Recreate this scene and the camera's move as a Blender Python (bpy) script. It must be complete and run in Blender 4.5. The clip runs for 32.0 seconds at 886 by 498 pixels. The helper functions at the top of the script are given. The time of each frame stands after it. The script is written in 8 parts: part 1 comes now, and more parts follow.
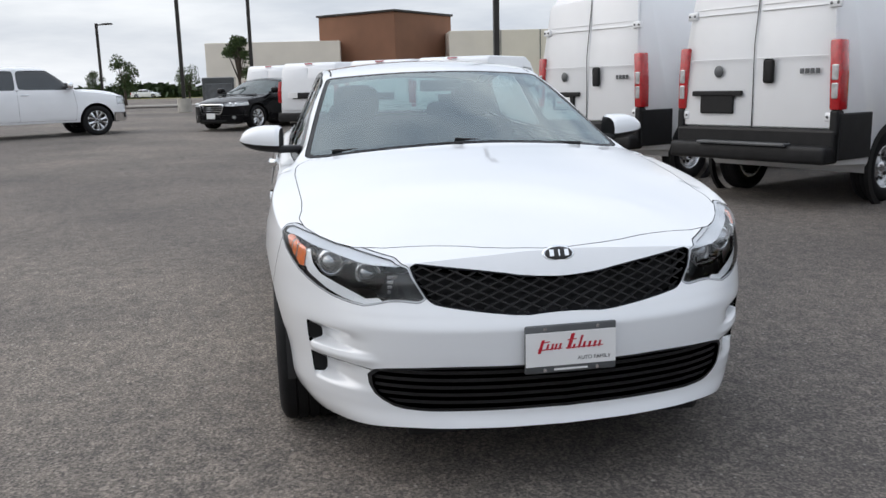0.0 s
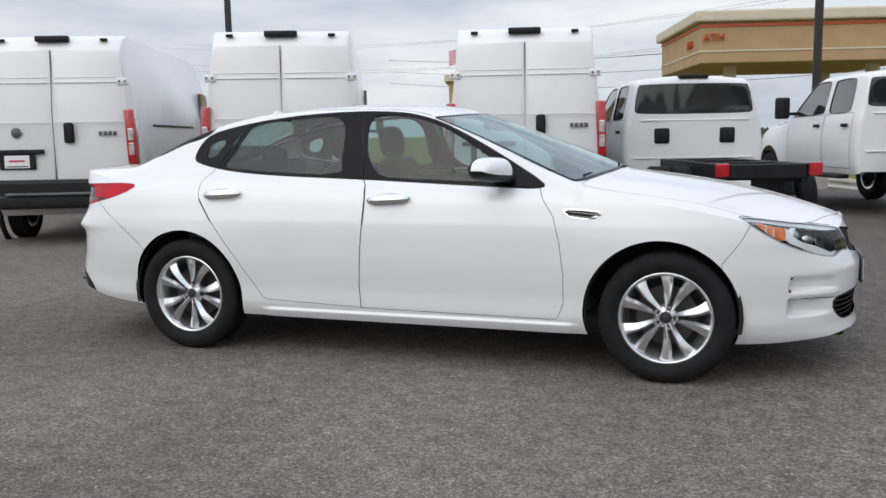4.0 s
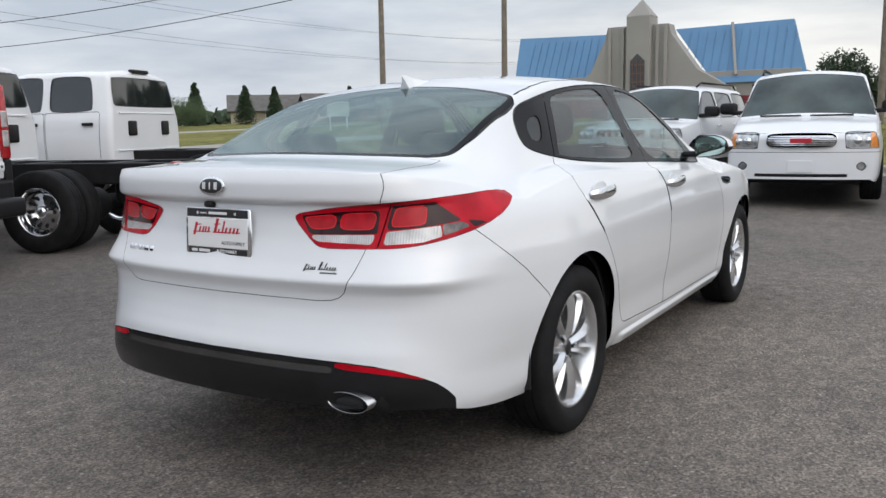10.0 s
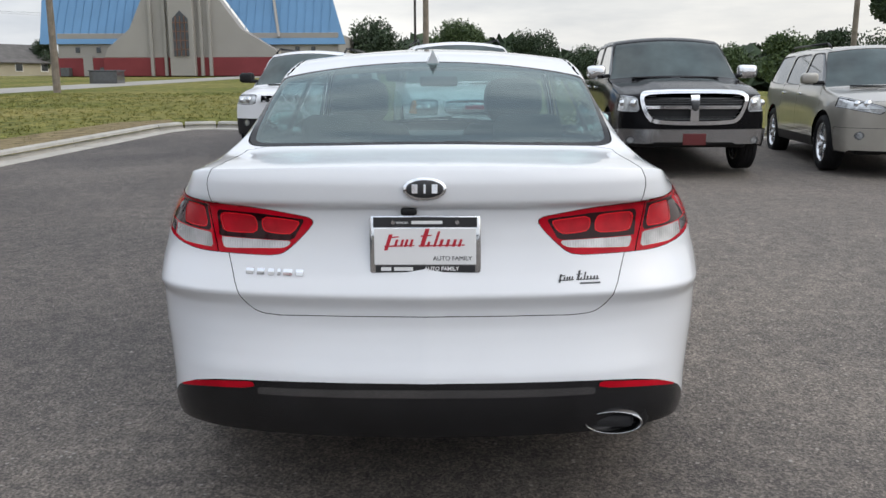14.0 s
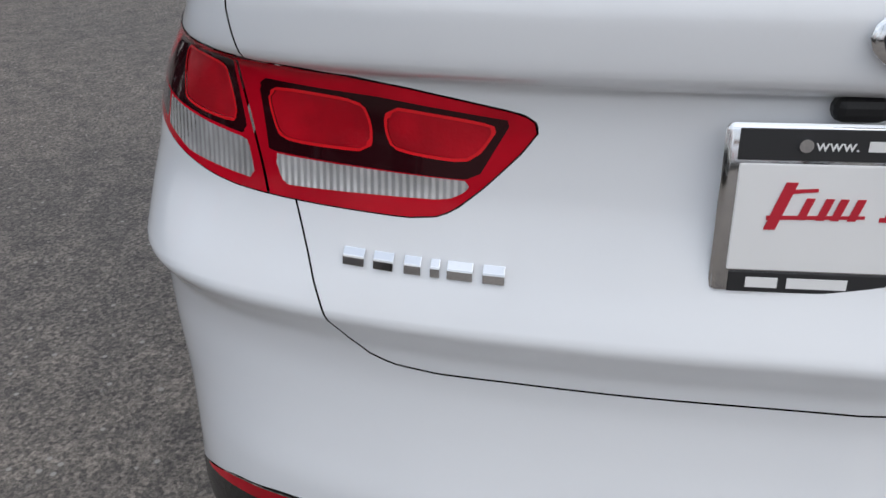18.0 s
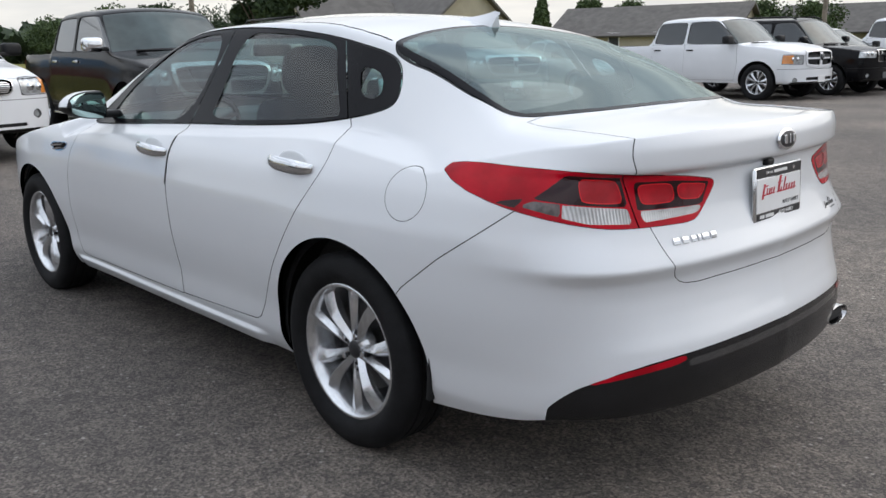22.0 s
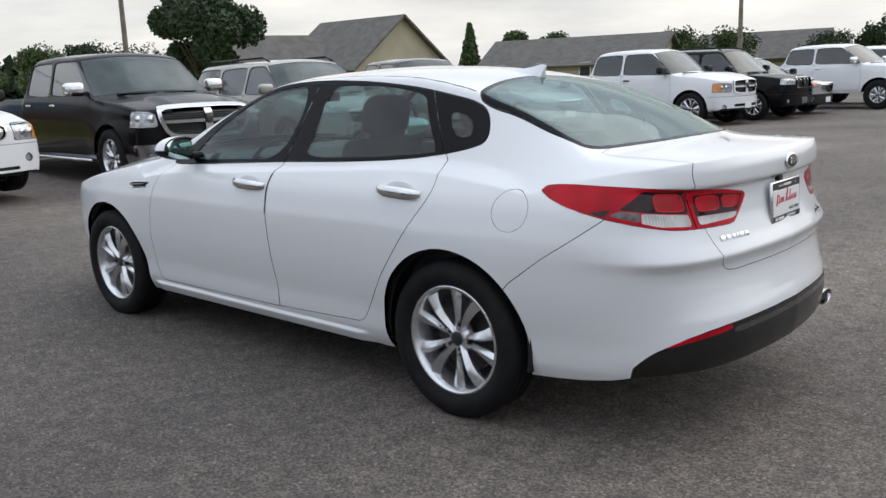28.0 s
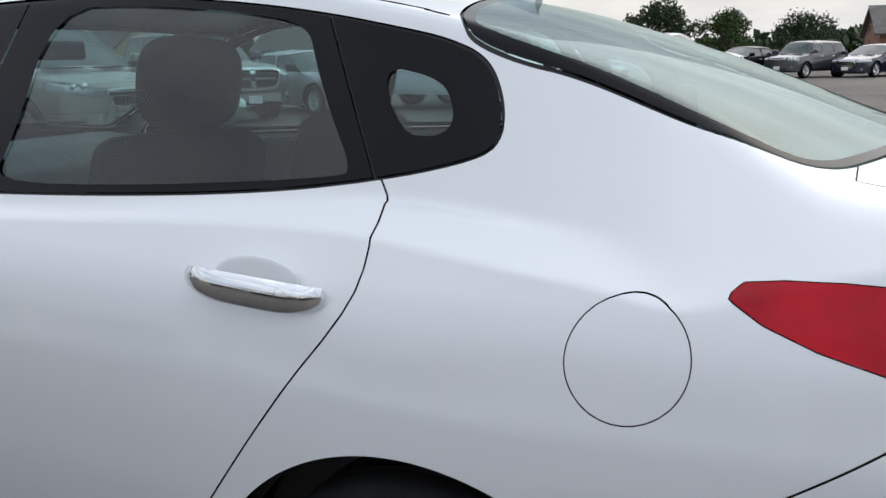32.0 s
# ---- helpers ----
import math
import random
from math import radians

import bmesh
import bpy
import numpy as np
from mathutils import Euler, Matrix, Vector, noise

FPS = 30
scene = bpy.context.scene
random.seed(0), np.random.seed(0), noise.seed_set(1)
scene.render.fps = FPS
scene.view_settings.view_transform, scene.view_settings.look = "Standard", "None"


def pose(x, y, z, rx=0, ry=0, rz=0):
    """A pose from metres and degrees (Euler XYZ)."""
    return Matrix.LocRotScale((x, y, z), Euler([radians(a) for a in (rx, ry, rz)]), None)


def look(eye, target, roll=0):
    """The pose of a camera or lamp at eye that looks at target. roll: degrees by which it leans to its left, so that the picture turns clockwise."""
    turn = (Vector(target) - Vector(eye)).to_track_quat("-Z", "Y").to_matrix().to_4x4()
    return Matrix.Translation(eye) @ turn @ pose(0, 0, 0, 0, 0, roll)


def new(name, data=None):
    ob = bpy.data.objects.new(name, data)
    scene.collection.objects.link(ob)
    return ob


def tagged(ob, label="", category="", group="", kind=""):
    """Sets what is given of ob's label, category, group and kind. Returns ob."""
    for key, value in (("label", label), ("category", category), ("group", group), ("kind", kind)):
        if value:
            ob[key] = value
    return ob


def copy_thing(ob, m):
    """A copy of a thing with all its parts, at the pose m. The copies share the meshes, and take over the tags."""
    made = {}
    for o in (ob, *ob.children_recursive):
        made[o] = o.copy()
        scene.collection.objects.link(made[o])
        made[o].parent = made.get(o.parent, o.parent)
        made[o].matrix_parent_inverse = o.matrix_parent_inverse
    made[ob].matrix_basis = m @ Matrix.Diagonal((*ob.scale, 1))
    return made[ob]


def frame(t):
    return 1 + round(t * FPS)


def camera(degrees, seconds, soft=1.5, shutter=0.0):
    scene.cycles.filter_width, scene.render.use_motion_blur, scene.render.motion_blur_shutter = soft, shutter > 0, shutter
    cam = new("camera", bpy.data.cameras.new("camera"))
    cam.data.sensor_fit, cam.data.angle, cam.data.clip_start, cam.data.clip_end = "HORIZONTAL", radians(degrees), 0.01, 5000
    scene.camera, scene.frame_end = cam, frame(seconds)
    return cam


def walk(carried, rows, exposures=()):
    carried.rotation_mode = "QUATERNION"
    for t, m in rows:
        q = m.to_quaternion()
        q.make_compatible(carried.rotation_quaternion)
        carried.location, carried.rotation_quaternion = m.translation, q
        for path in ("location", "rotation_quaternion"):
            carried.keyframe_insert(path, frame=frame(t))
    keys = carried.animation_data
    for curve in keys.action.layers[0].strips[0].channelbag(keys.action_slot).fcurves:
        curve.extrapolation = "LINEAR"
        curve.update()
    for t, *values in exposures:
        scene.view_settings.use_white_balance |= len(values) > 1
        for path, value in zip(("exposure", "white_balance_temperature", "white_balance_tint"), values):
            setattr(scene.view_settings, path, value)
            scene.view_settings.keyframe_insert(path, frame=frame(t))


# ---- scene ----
cam = camera(55.1, 32.0, shutter=0.0)
PATH = [
    (0, (4.793, -0.837, 1.312), (2.862, -0.480, 0.935), -1.5),
    (0.5, (4.625, -1.508, 1.303), (2.786, -0.806, 0.947), -2.3),
    (1, (4.418, -2.174, 1.304), (2.675, -1.248, 0.983), -2.5),
    (1.5, (4.122, -2.814, 1.286), (2.514, -1.664, 0.985), -1.8),
    (2, (3.710, -3.360, 1.275), (2.271, -2.006, 0.969), -1.4),
    (2.5, (3.327, -3.934, 1.278), (2.073, -2.405, 0.979), -1.5),
    (4.5, (1.082, -5.373, 1.251), (0.658, -3.434, 1.002), -0.6),
    (5, (0.414, -5.512, 1.261), (0.238, -3.535, 1.020), -0.2),
    (5.5, (-0.254, -5.621, 1.254), (-0.199, -3.637, 1.009), -0.1),
    (6, (-0.923, -5.546, 1.241), (-0.674, -3.578, 0.985), -0.6),
    (6.5, (-1.552, -5.432, 1.237), (-1.089, -3.503, 0.983), -0.7),
    (7, (-2.135, -5.120, 1.231), (-1.483, -3.249, 0.964), -1.3),
    (7.5, (-2.678, -4.785, 1.225), (-1.824, -2.999, 0.940), -1.8),
    (8, (-3.153, -4.338, 1.220), (-2.105, -2.659, 0.937), -2.0),
    (8.5, (-3.575, -3.860, 1.237), (-2.350, -2.306, 0.941), -2.4),
    (9, (-3.958, -3.312, 1.240), (-2.579, -1.894, 0.946), -2.1),
    (9.5, (-4.252, -2.757, 1.237), (-2.716, -1.509, 0.952), -2.1),
    (10, (-4.473, -2.148, 1.223), (-2.784, -1.116, 0.934), -1.0),
    (10.5, (-4.533, -1.553, 1.231), (-2.728, -0.749, 0.925), -0.7),
    (11, (-4.576, -0.997, 1.237), (-2.680, -0.458, 0.896), -0.8),
    (11.5, (-4.569, -0.574, 1.271), (-2.631, -0.257, 0.893), -1.6),
    (12, (-4.649, -0.289, 1.312), (-2.694, -0.128, 0.924), -1.6),
    (12.5, (-4.717, -0.123, 1.315), (-2.755, -0.061, 0.932), -0.5),
    (13, (-4.709, -0.085, 1.320), (-2.747, -0.044, 0.932), -0.3),
    (13.5, (-4.707, -0.079, 1.321), (-2.746, -0.052, 0.930), -0.4),
    (14, (-4.717, -0.071, 1.323), (-2.756, -0.052, 0.932), -0.2),
    (14.5, (-4.718, -0.070, 1.319), (-2.757, -0.056, 0.927), -0.4),
    (16.5, (-4.535, -0.059, 1.299), (-2.575, -0.071, 0.902), 0.1),
    (17, (-4.067, 0.002, 1.249), (-2.125, 0.029, 0.769), 0.1),
    (17.5, (-3.613, 0.106, 1.193), (-1.718, 0.338, 0.599), -1.1),
    (18, (-3.136, 0.303, 1.190), (-1.365, 0.542, 0.292), -1.3),
    (18.5, (-2.887, 0.374, 1.122), (-1.171, 0.597, 0.121), -0.0),
    (19, (-2.823, 0.389, 1.082), (-1.108, 0.584, 0.071), -0.0),
    (19.5, (-2.826, 0.413, 1.087), (-1.122, 0.443, 0.040), 1.4),
    (20, (-2.966, 0.526, 1.119), (-1.250, 0.208, 0.142), 4.2),
    (20.3, (-3.065, 0.723, 1.151), (-1.392, 0.048, 0.288), 6.0),
    (21, (-3.311, 1.366, 1.187), (-1.753, 0.271, 0.576), 3.0),
    (21.5, (-3.458, 1.908, 1.252), (-1.993, 0.661, 0.706), 0.1),
    (22, (-3.570, 2.479, 1.316), (-2.155, 1.143, 0.853), -1.0),
    (22.5, (-3.609, 2.899, 1.360), (-2.239, 1.505, 0.939), -0.5),
    (23, (-3.622, 3.170, 1.383), (-2.300, 1.725, 0.978), -1.1),
    (23.5, (-3.599, 3.299, 1.399), (-2.308, 1.826, 0.995), -2.0),
    (24, (-3.593, 3.328, 1.413), (-2.352, 1.811, 1.015), -2.7),
    (24.5, (-3.601, 3.347, 1.418), (-2.428, 1.776, 1.024), -2.5),
    (25, (-3.602, 3.380, 1.415), (-2.438, 1.800, 1.029), -1.6),
    (25.5, (-3.604, 3.383, 1.417), (-2.395, 1.839, 1.026), -1.3),
    (26, (-3.625, 3.406, 1.401), (-2.354, 1.910, 1.020), -1.9),
    (26.5, (-3.646, 3.400, 1.411), (-2.351, 1.923, 1.030), -2.4),
    (28.5, (-3.637, 3.404, 1.399), (-2.322, 1.951, 0.999), -2.0),
    (29, (-3.637, 3.404, 1.397), (-2.323, 1.952, 0.992), -1.8),
    (29.5, (-3.594, 3.400, 1.396), (-2.295, 1.936, 0.984), -1.3),
    (30, (-3.484, 3.327, 1.383), (-2.199, 1.852, 0.967), -0.9),
    (30.5, (-3.138, 3.042, 1.371), (-1.885, 1.538, 0.960), -0.9),
    (31, (-2.698, 2.723, 1.341), (-1.523, 1.156, 0.937), -1.2),
    (31.5, (-2.299, 2.266, 1.311), (-1.228, 0.628, 0.901), -1.9),
    (32, (-1.955, 1.865, 1.275), (-1.073, 0.126, 0.832), -1.1),
]
walk(cam, [(t, look(eye, target, roll)) for t, eye, target, roll in PATH], exposures=[(0, 0.1), (4, 0.02), (9, 0.02), (12, 0.1), (18, 0.15), (22, 0.15), (26, 0.12), (30, 0.12), (31, 0.22), (32, 0.02)])

# ---- light: an overcast afternoon with a soft bright sky ----
world = bpy.data.worlds.new("overcast_sky")
scene.world = world
world.use_nodes = True
wn, wl = world.node_tree.nodes, world.node_tree.links
sky = wn.new("ShaderNodeTexSky")
sky.sky_type, sky.sun_disc = "NISHITA", False
sky.sun_elevation, sky.sun_rotation = radians(38), radians(200)
sky.dust_density, sky.ozone_density, sky.air_density = 5.0, 1.0, 1.2
wc = wn.new("ShaderNodeTexCoord")
wm = wn.new("ShaderNodeMapping")
wm.inputs["Scale"].default_value = (1.0, 1.0, 5.0)
wnoise = wn.new("ShaderNodeTexNoise")
wnoise.inputs["Scale"].default_value, wnoise.inputs["Detail"].default_value = 2.2, 7.0
wnoise.inputs["Roughness"].default_value = 0.55
wramp = wn.new("ShaderNodeValToRGB")
wramp.color_ramp.elements[0].position, wramp.color_ramp.elements[0].color = 0.36, (4.05, 4.5, 5.25, 1)
wramp.color_ramp.elements[1].position, wramp.color_ramp.elements[1].color = 0.66, (7.3, 7.58, 7.95, 1)
wmix = wn.new("ShaderNodeMixRGB")
wmix.inputs["Fac"].default_value = 0.86
bg = wn["Background"]
bg.inputs["Strength"].default_value = 0.138
wl.new(wc.outputs["Generated"], wm.inputs["Vector"])
wl.new(wm.outputs["Vector"], wnoise.inputs["Vector"])
wl.new(wnoise.outputs["Fac"], wramp.inputs["Fac"])
wl.new(sky.outputs["Color"], wmix.inputs["Color1"])
wl.new(wramp.outputs["Color"], wmix.inputs["Color2"])
# the overcast is brighter overhead than at the horizon
wsep = wn.new("ShaderNodeSeparateXYZ")
wl.new(wc.outputs["Generated"], wsep.inputs["Vector"])
wgrad = wn.new("ShaderNodeMapRange")
wgrad.inputs["From Min"].default_value, wgrad.inputs["From Max"].default_value = 0.15, 0.9
wgrad.inputs["To Min"].default_value, wgrad.inputs["To Max"].default_value = 0.98, 1.55
wl.new(wsep.outputs["Z"], wgrad.inputs["Value"])
wmul = wn.new("ShaderNodeVectorMath")
wmul.operation = "SCALE"
wl.new(wmix.outputs["Color"], wmul.inputs[0])
wl.new(wgrad.outputs["Result"], wmul.inputs["Scale"])
# thinner cloud lets warm light through low over the fields ahead and to the right
wdot, wlow, wwarm = wn.new("ShaderNodeVectorMath"), wn.new("ShaderNodeMapRange"), wn.new("ShaderNodeMixRGB")
wdot.operation = "DOT_PRODUCT"
wdot.inputs[1].default_value = (.78, -.55, -1.3)
wl.new(wc.outputs["Generated"], wdot.inputs[0])
wlow.inputs["From Min"].default_value, wlow.inputs["From Max"].default_value = .1, .95
wl.new(wdot.outputs["Value"], wlow.inputs["Value"])
wwarm.blend_type = "MULTIPLY"
wwarm.inputs["Color2"].default_value = (1.10, 1.03, .92, 1)
wl.new(wlow.outputs["Result"], wwarm.inputs["Fac"])
wl.new(wmul.outputs["Vector"], wwarm.inputs["Color1"])
wl.new(wwarm.outputs["Color"], bg.inputs["Color"])

sun_data = bpy.data.lights.new("sun", "SUN")
sun_data.energy, sun_data.angle, sun_data.color = 0.6, radians(70), (1.0, 0.98, 0.95)
sun = new("sun", sun_data)
sun.matrix_world = look((-6, -16, 16), (0, 0, 0))


# ---- materials ----
def mat(name, color, rough=0.5, metal=0.0, spread=0.0, scale=6.0, bump=0.0, bump_scale=80.0, coat=0.0, color2=None, spec=0.5):
    """A principled surface whose colour wanders between two tones, with fine relief."""
    m = bpy.data.materials.new(name)
    m.use_nodes = True
    nt = m.node_tree
    b = nt.nodes["Principled BSDF"]
    b.inputs["Base Color"].default_value = (*color, 1)
    b.inputs["Roughness"].default_value, b.inputs["Metallic"].default_value = rough, metal
    b.inputs["Coat Weight"].default_value, b.inputs["Coat Roughness"].default_value = coat, 0.03
    b.inputs["Specular IOR Level"].default_value = spec
    co = nt.nodes.new("ShaderNodeTexCoord")
    if spread > 0 or color2:
        n = nt.nodes.new("ShaderNodeTexNoise")
        n.inputs["Scale"].default_value, n.inputs["Detail"].default_value = scale, 8.0
        r = nt.nodes.new("ShaderNodeValToRGB")
        lo = tuple(c * (1 - spread) for c in color)
        hi = color2 or tuple(min(1, c * (1 + spread)) for c in color)
        r.color_ramp.elements[0].position, r.color_ramp.elements[0].color = 0.35, (*lo, 1)
        r.color_ramp.elements[1].position, r.color_ramp.elements[1].color = 0.68, (*hi, 1)
        nt.links.new(co.outputs["Object"], n.inputs["Vector"])
        nt.links.new(n.outputs["Fac"], r.inputs["Fac"])
        nt.links.new(r.outputs["Color"], b.inputs["Base Color"])
    if bump > 0:
        n2 = nt.nodes.new("ShaderNodeTexNoise")
        n2.inputs["Scale"].default_value, n2.inputs["Detail"].default_value = bump_scale, 4.0
        bp = nt.nodes.new("ShaderNodeBump")
        bp.inputs["Strength"].default_value, bp.inputs["Distance"].default_value = bump, 0.01
        nt.links.new(co.outputs["Object"], n2.inputs["Vector"])
        nt.links.new(n2.outputs["Fac"], bp.inputs["Height"])
        nt.links.new(bp.outputs["Normal"], b.inputs["Normal"])
    return m


def glass_mat(name, tint, rough=0.0, mixing=0.5, least=.10, sheen=(1, 1, 1)):
    """Thin tinted glass: lets tinted light straight through and mirrors the sky by its angle."""
    m = bpy.data.materials.new(name)
    m.use_nodes = True
    nt = m.node_tree
    nt.nodes.remove(nt.nodes["Principled BSDF"])
    t, g, x, f = (nt.nodes.new(k) for k in ("ShaderNodeBsdfTransparent", "ShaderNodeBsdfGlossy", "ShaderNodeMixShader", "ShaderNodeLayerWeight"))
    p, s = nt.nodes.new("ShaderNodeMath"), nt.nodes.new("ShaderNodeMapRange")
    p.operation = "POWER"
    p.inputs[1].default_value = 4.0
    s.inputs["To Min"].default_value, s.inputs["To Max"].default_value = least, mixing * 2
    t.inputs["Color"].default_value = (*tint, 1)
    g.inputs["Roughness"].default_value = rough
    g.inputs["Color"].default_value = (*sheen, 1)
    f.inputs["Blend"].default_value = .5
    nt.links.new(f.outputs["Facing"], p.inputs[0])
    nt.links.new(p.outputs["Value"], s.inputs["Value"])
    nt.links.new(s.outputs["Result"], x.inputs["Fac"])
    nt.links.new(t.outputs["BSDF"], x.inputs[1])
    nt.links.new(g.outputs["BSDF"], x.inputs[2])
    nt.links.new(x.outputs["Shader"], nt.nodes["Material Output"].inputs["Surface"])
    return m


M_WHITE = mat("white_paint", (.76, .775, .80), .28, coat=1.0, spread=.012, scale=1.4)
M_SEAM = mat("dark_joint", (.03, .03, .032), .6, spread=.2)
M_BLACK_GLOSS = mat("gloss_black_trim", (.007, .007, .009), .2, spread=.2, spec=.12)
M_BLACK = mat("black_plastic", (.010, .010, .011), .5, spec=.3, spread=.25, scale=9, bump=.05, bump_scale=300)
M_GLASS = glass_mat("tinted_glass", (.52, .66, .66), mixing=.42, least=.05)
M_REAR_GLASS = glass_mat("rear_window_glass", (.46, .62, .61), mixing=.42, least=.13, sheen=(.70, .82, .82))
M_SCREEN = glass_mat("windscreen_glass", (.62, .78, .77), mixing=.5, least=.15, sheen=(.86, .96, .98))
M_MIRROR = mat("tinted_mirror", (.46, .60, .57), .03, 1.0, spread=.02)
M_CHROME = mat("chrome", (.82, .83, .85), .08, 1.0, spread=.03)
M_SILVER = mat("silver_alloy", (.72, .73, .75), .24, .88, spread=.05, scale=12)
M_RUBBER = mat("tyre_rubber", (.011, .011, .012), .75, spec=.22, spread=.3, scale=10, bump=.15, bump_scale=120)
M_DARK = mat("dark_liner", (.010, .010, .011), .8, spread=.3)
M_RED = mat("red_lens", (.44, .003, .014), .10, spec=.22, spread=.25, scale=9)
M_RED_LINE = mat("bright_red_light_guide", (.72, .012, .02), .15, coat=.2, spec=.3, spread=.1)
M_VALANCE = mat("glossy_black_valance", (.009, .009, .010), .22, spec=.45, spread=.25, scale=9)
M_SMOKED = mat("smoked_chrome_strip", (.16, .16, .165), .12, .9, spread=.1)
M_RED_CELL = mat("ribbed_red_lens", (.44, .004, .014), .12, coat=.15, spec=.3, spread=.22, scale=18, bump=.08, bump_scale=260)
M_RED_DARK = mat("smoked_red_lens", (.022, .002, .004), .08, coat=.2, spec=.3, spread=.2)
M_CLEAR_CELL = mat("clear_reflector", (.60, .59, .59), .2, .5, spread=.25, scale=14, coat=1.0)
M_SEAT = mat("black_cloth_seat", (.016, .016, .018), .9, spread=.12, scale=5, spec=.1)
M_CABIN = mat("grey_cabin_plastic", (.05, .05, .052), .65, spread=.2)
M_AMBER = mat("amber_reflector", (.75, .16, .02), .2, coat=1.0, spread=.2, scale=50)
M_LAMP_BODY = mat("grey_lamp_brow", (.52, .54, .57), .25, .25, spread=.12, scale=9)
M_LAMP_GLASS = glass_mat("lamp_lens", (.95, .96, .97), mixing=.3, least=.05)
rib = M_CLEAR_CELL.node_tree
wave = rib.nodes.new("ShaderNodeTexWave")
wave.inputs["Scale"].default_value, wave.inputs["Distortion"].default_value = 42, 0.4
wave.bands_direction = "Y"
rbump = rib.nodes.new("ShaderNodeBump")
rbump.inputs["Strength"].default_value, rbump.inputs["Distance"].default_value = .4, .003
rib.links.new(next(n for n in rib.nodes if n.type == "TEX_COORD").outputs["Object"], wave.inputs["Vector"])
rib.links.new(wave.outputs["Fac"], rbump.inputs["Height"])
rib.links.new(rbump.outputs["Normal"], rib.nodes["Principled BSDF"].inputs["Normal"])
M_LAMP_DARK = mat("dark_lamp_housing", (.075, .077, .082), .25, .4, spread=.4, scale=18)
M_GUIDE = mat("white_light_guide", (.80, .82, .84), .2, coat=.6, spread=.05)
M_REFLECTOR = mat("lamp_reflector", (.72, .74, .76), .14, .9, spread=.12, scale=30, bump=.1, bump_scale=90)
M_PINK_LAMP = mat("pale_amber_bulb", (.62, .36, .28), .25, coat=.5, spread=.2, scale=40)
M_CLEAR_DIM = mat("smoked_clear_lens", (.13, .11, .11), .12, .3, coat=.3, spread=.4, scale=40)
M_PLATE = mat("white_plate", (.80, .80, .80), .35, spread=.02)
M_RED_INK = mat("red_lettering", (.50, .012, .03), .5, spread=.1)
M_INK = mat("black_lettering", (.02, .02, .022), .5, spread=.1)
M_GREY_FRAME = mat("grey_plate_frame", (.09, .095, .10), .4, spread=.2)
M_GRILLE = mat("satin_black_grille", (.03, .03, .032), .3, spread=.2)
M_DISC = mat("brake_disc", (.07, .068, .066), .45, .8, spread=.2)


# ---- small builders ----
def link(name, verts, faces, material, parent=None, label="", normals=None, smooth=True):
    """One mesh object from plain lists, under a thing or a part."""
    me = bpy.data.meshes.new(name)
    me.from_pydata([tuple(v) for v in verts], [], [tuple(int(i) for i in f) for f in faces])
    me.materials.append(material)
    if smooth:
        me.shade_smooth()
    if normals is not None:
        me.normals_split_custom_set_from_vertices([tuple(n) for n in normals])
    ob = new(name, me)
    ob.parent = parent
    return tagged(ob, label)


def part(name, bm, material, parent=None, label="", smooth=False, angle=None):
    """One bmesh as ONE mesh object under a thing or under a part."""
    me = bpy.data.meshes.new(name)
    bm.to_mesh(me)
    bm.free()
    me.materials.append(material)
    if smooth:
        me.shade_smooth()
        if angle is not None:
            me.set_sharp_from_angle(angle=radians(angle))
    ob = new(name, me)
    ob.parent = parent
    return tagged(ob, label)


def box_bm(size, at=(0, 0, 0), bevel=0.0, segs=2, bm=None, rot=None):
    """A bevelled box of a size round a place."""
    bm = bm or bmesh.new()
    made = bmesh.ops.create_cube(bm, size=1.0)["verts"]
    m = Matrix.Translation(at) @ (rot or Matrix.Identity(4)) @ Matrix.Diagonal((*size, 1))
    bmesh.ops.transform(bm, matrix=m, verts=made)
    if bevel > 0:
        edges = list({e for v in made for e in v.link_edges})
        bmesh.ops.bevel(bm, geom=edges, offset=bevel, segments=segs, affect="EDGES", profile=.5)
    return bm


def rod_bm(a, b, r1, r2=None, n=10, bm=None):
    """A tapered round bar from a to b."""
    bm = bm or bmesh.new()
    a, b = Vector(a), Vector(b)
    d = b - a
    m = Matrix.Translation((a + b) / 2) @ d.to_track_quat("Z", "Y").to_matrix().to_4x4()
    bmesh.ops.create_cone(bm, cap_ends=True, segments=n, radius1=r1, radius2=r1 if r2 is None else r2, depth=d.length, matrix=m)
    return bm


def prism_bm(outline, lo, hi, axis="y", bm=None, bevel=0.0):
    """A flat outline drawn out between lo and hi along an axis; outline in the two other coordinates in order."""
    bm = bm or bmesh.new()

    def put(p, d):
        return {"x": (d, p[0], p[1]), "y": (p[0], d, p[1]), "z": (p[0], p[1], d)}[axis]
    v0 = [bm.verts.new(put(p, lo)) for p in outline]
    v1 = [bm.verts.new(put(p, hi)) for p in outline]
    n = len(outline)
    made = [bm.faces.new(v0), bm.faces.new(v1[::-1])]
    for i in range(n):
        made.append(bm.faces.new((v0[i], v1[i], v1[(i + 1) % n], v0[(i + 1) % n])))
    bmesh.ops.recalc_face_normals(bm, faces=made)
    if bevel > 0:
        edges = list({e for f in made for e in f.edges})
        bmesh.ops.bevel(bm, geom=edges, offset=bevel, segments=2, affect="EDGES", profile=.5)
    return bm


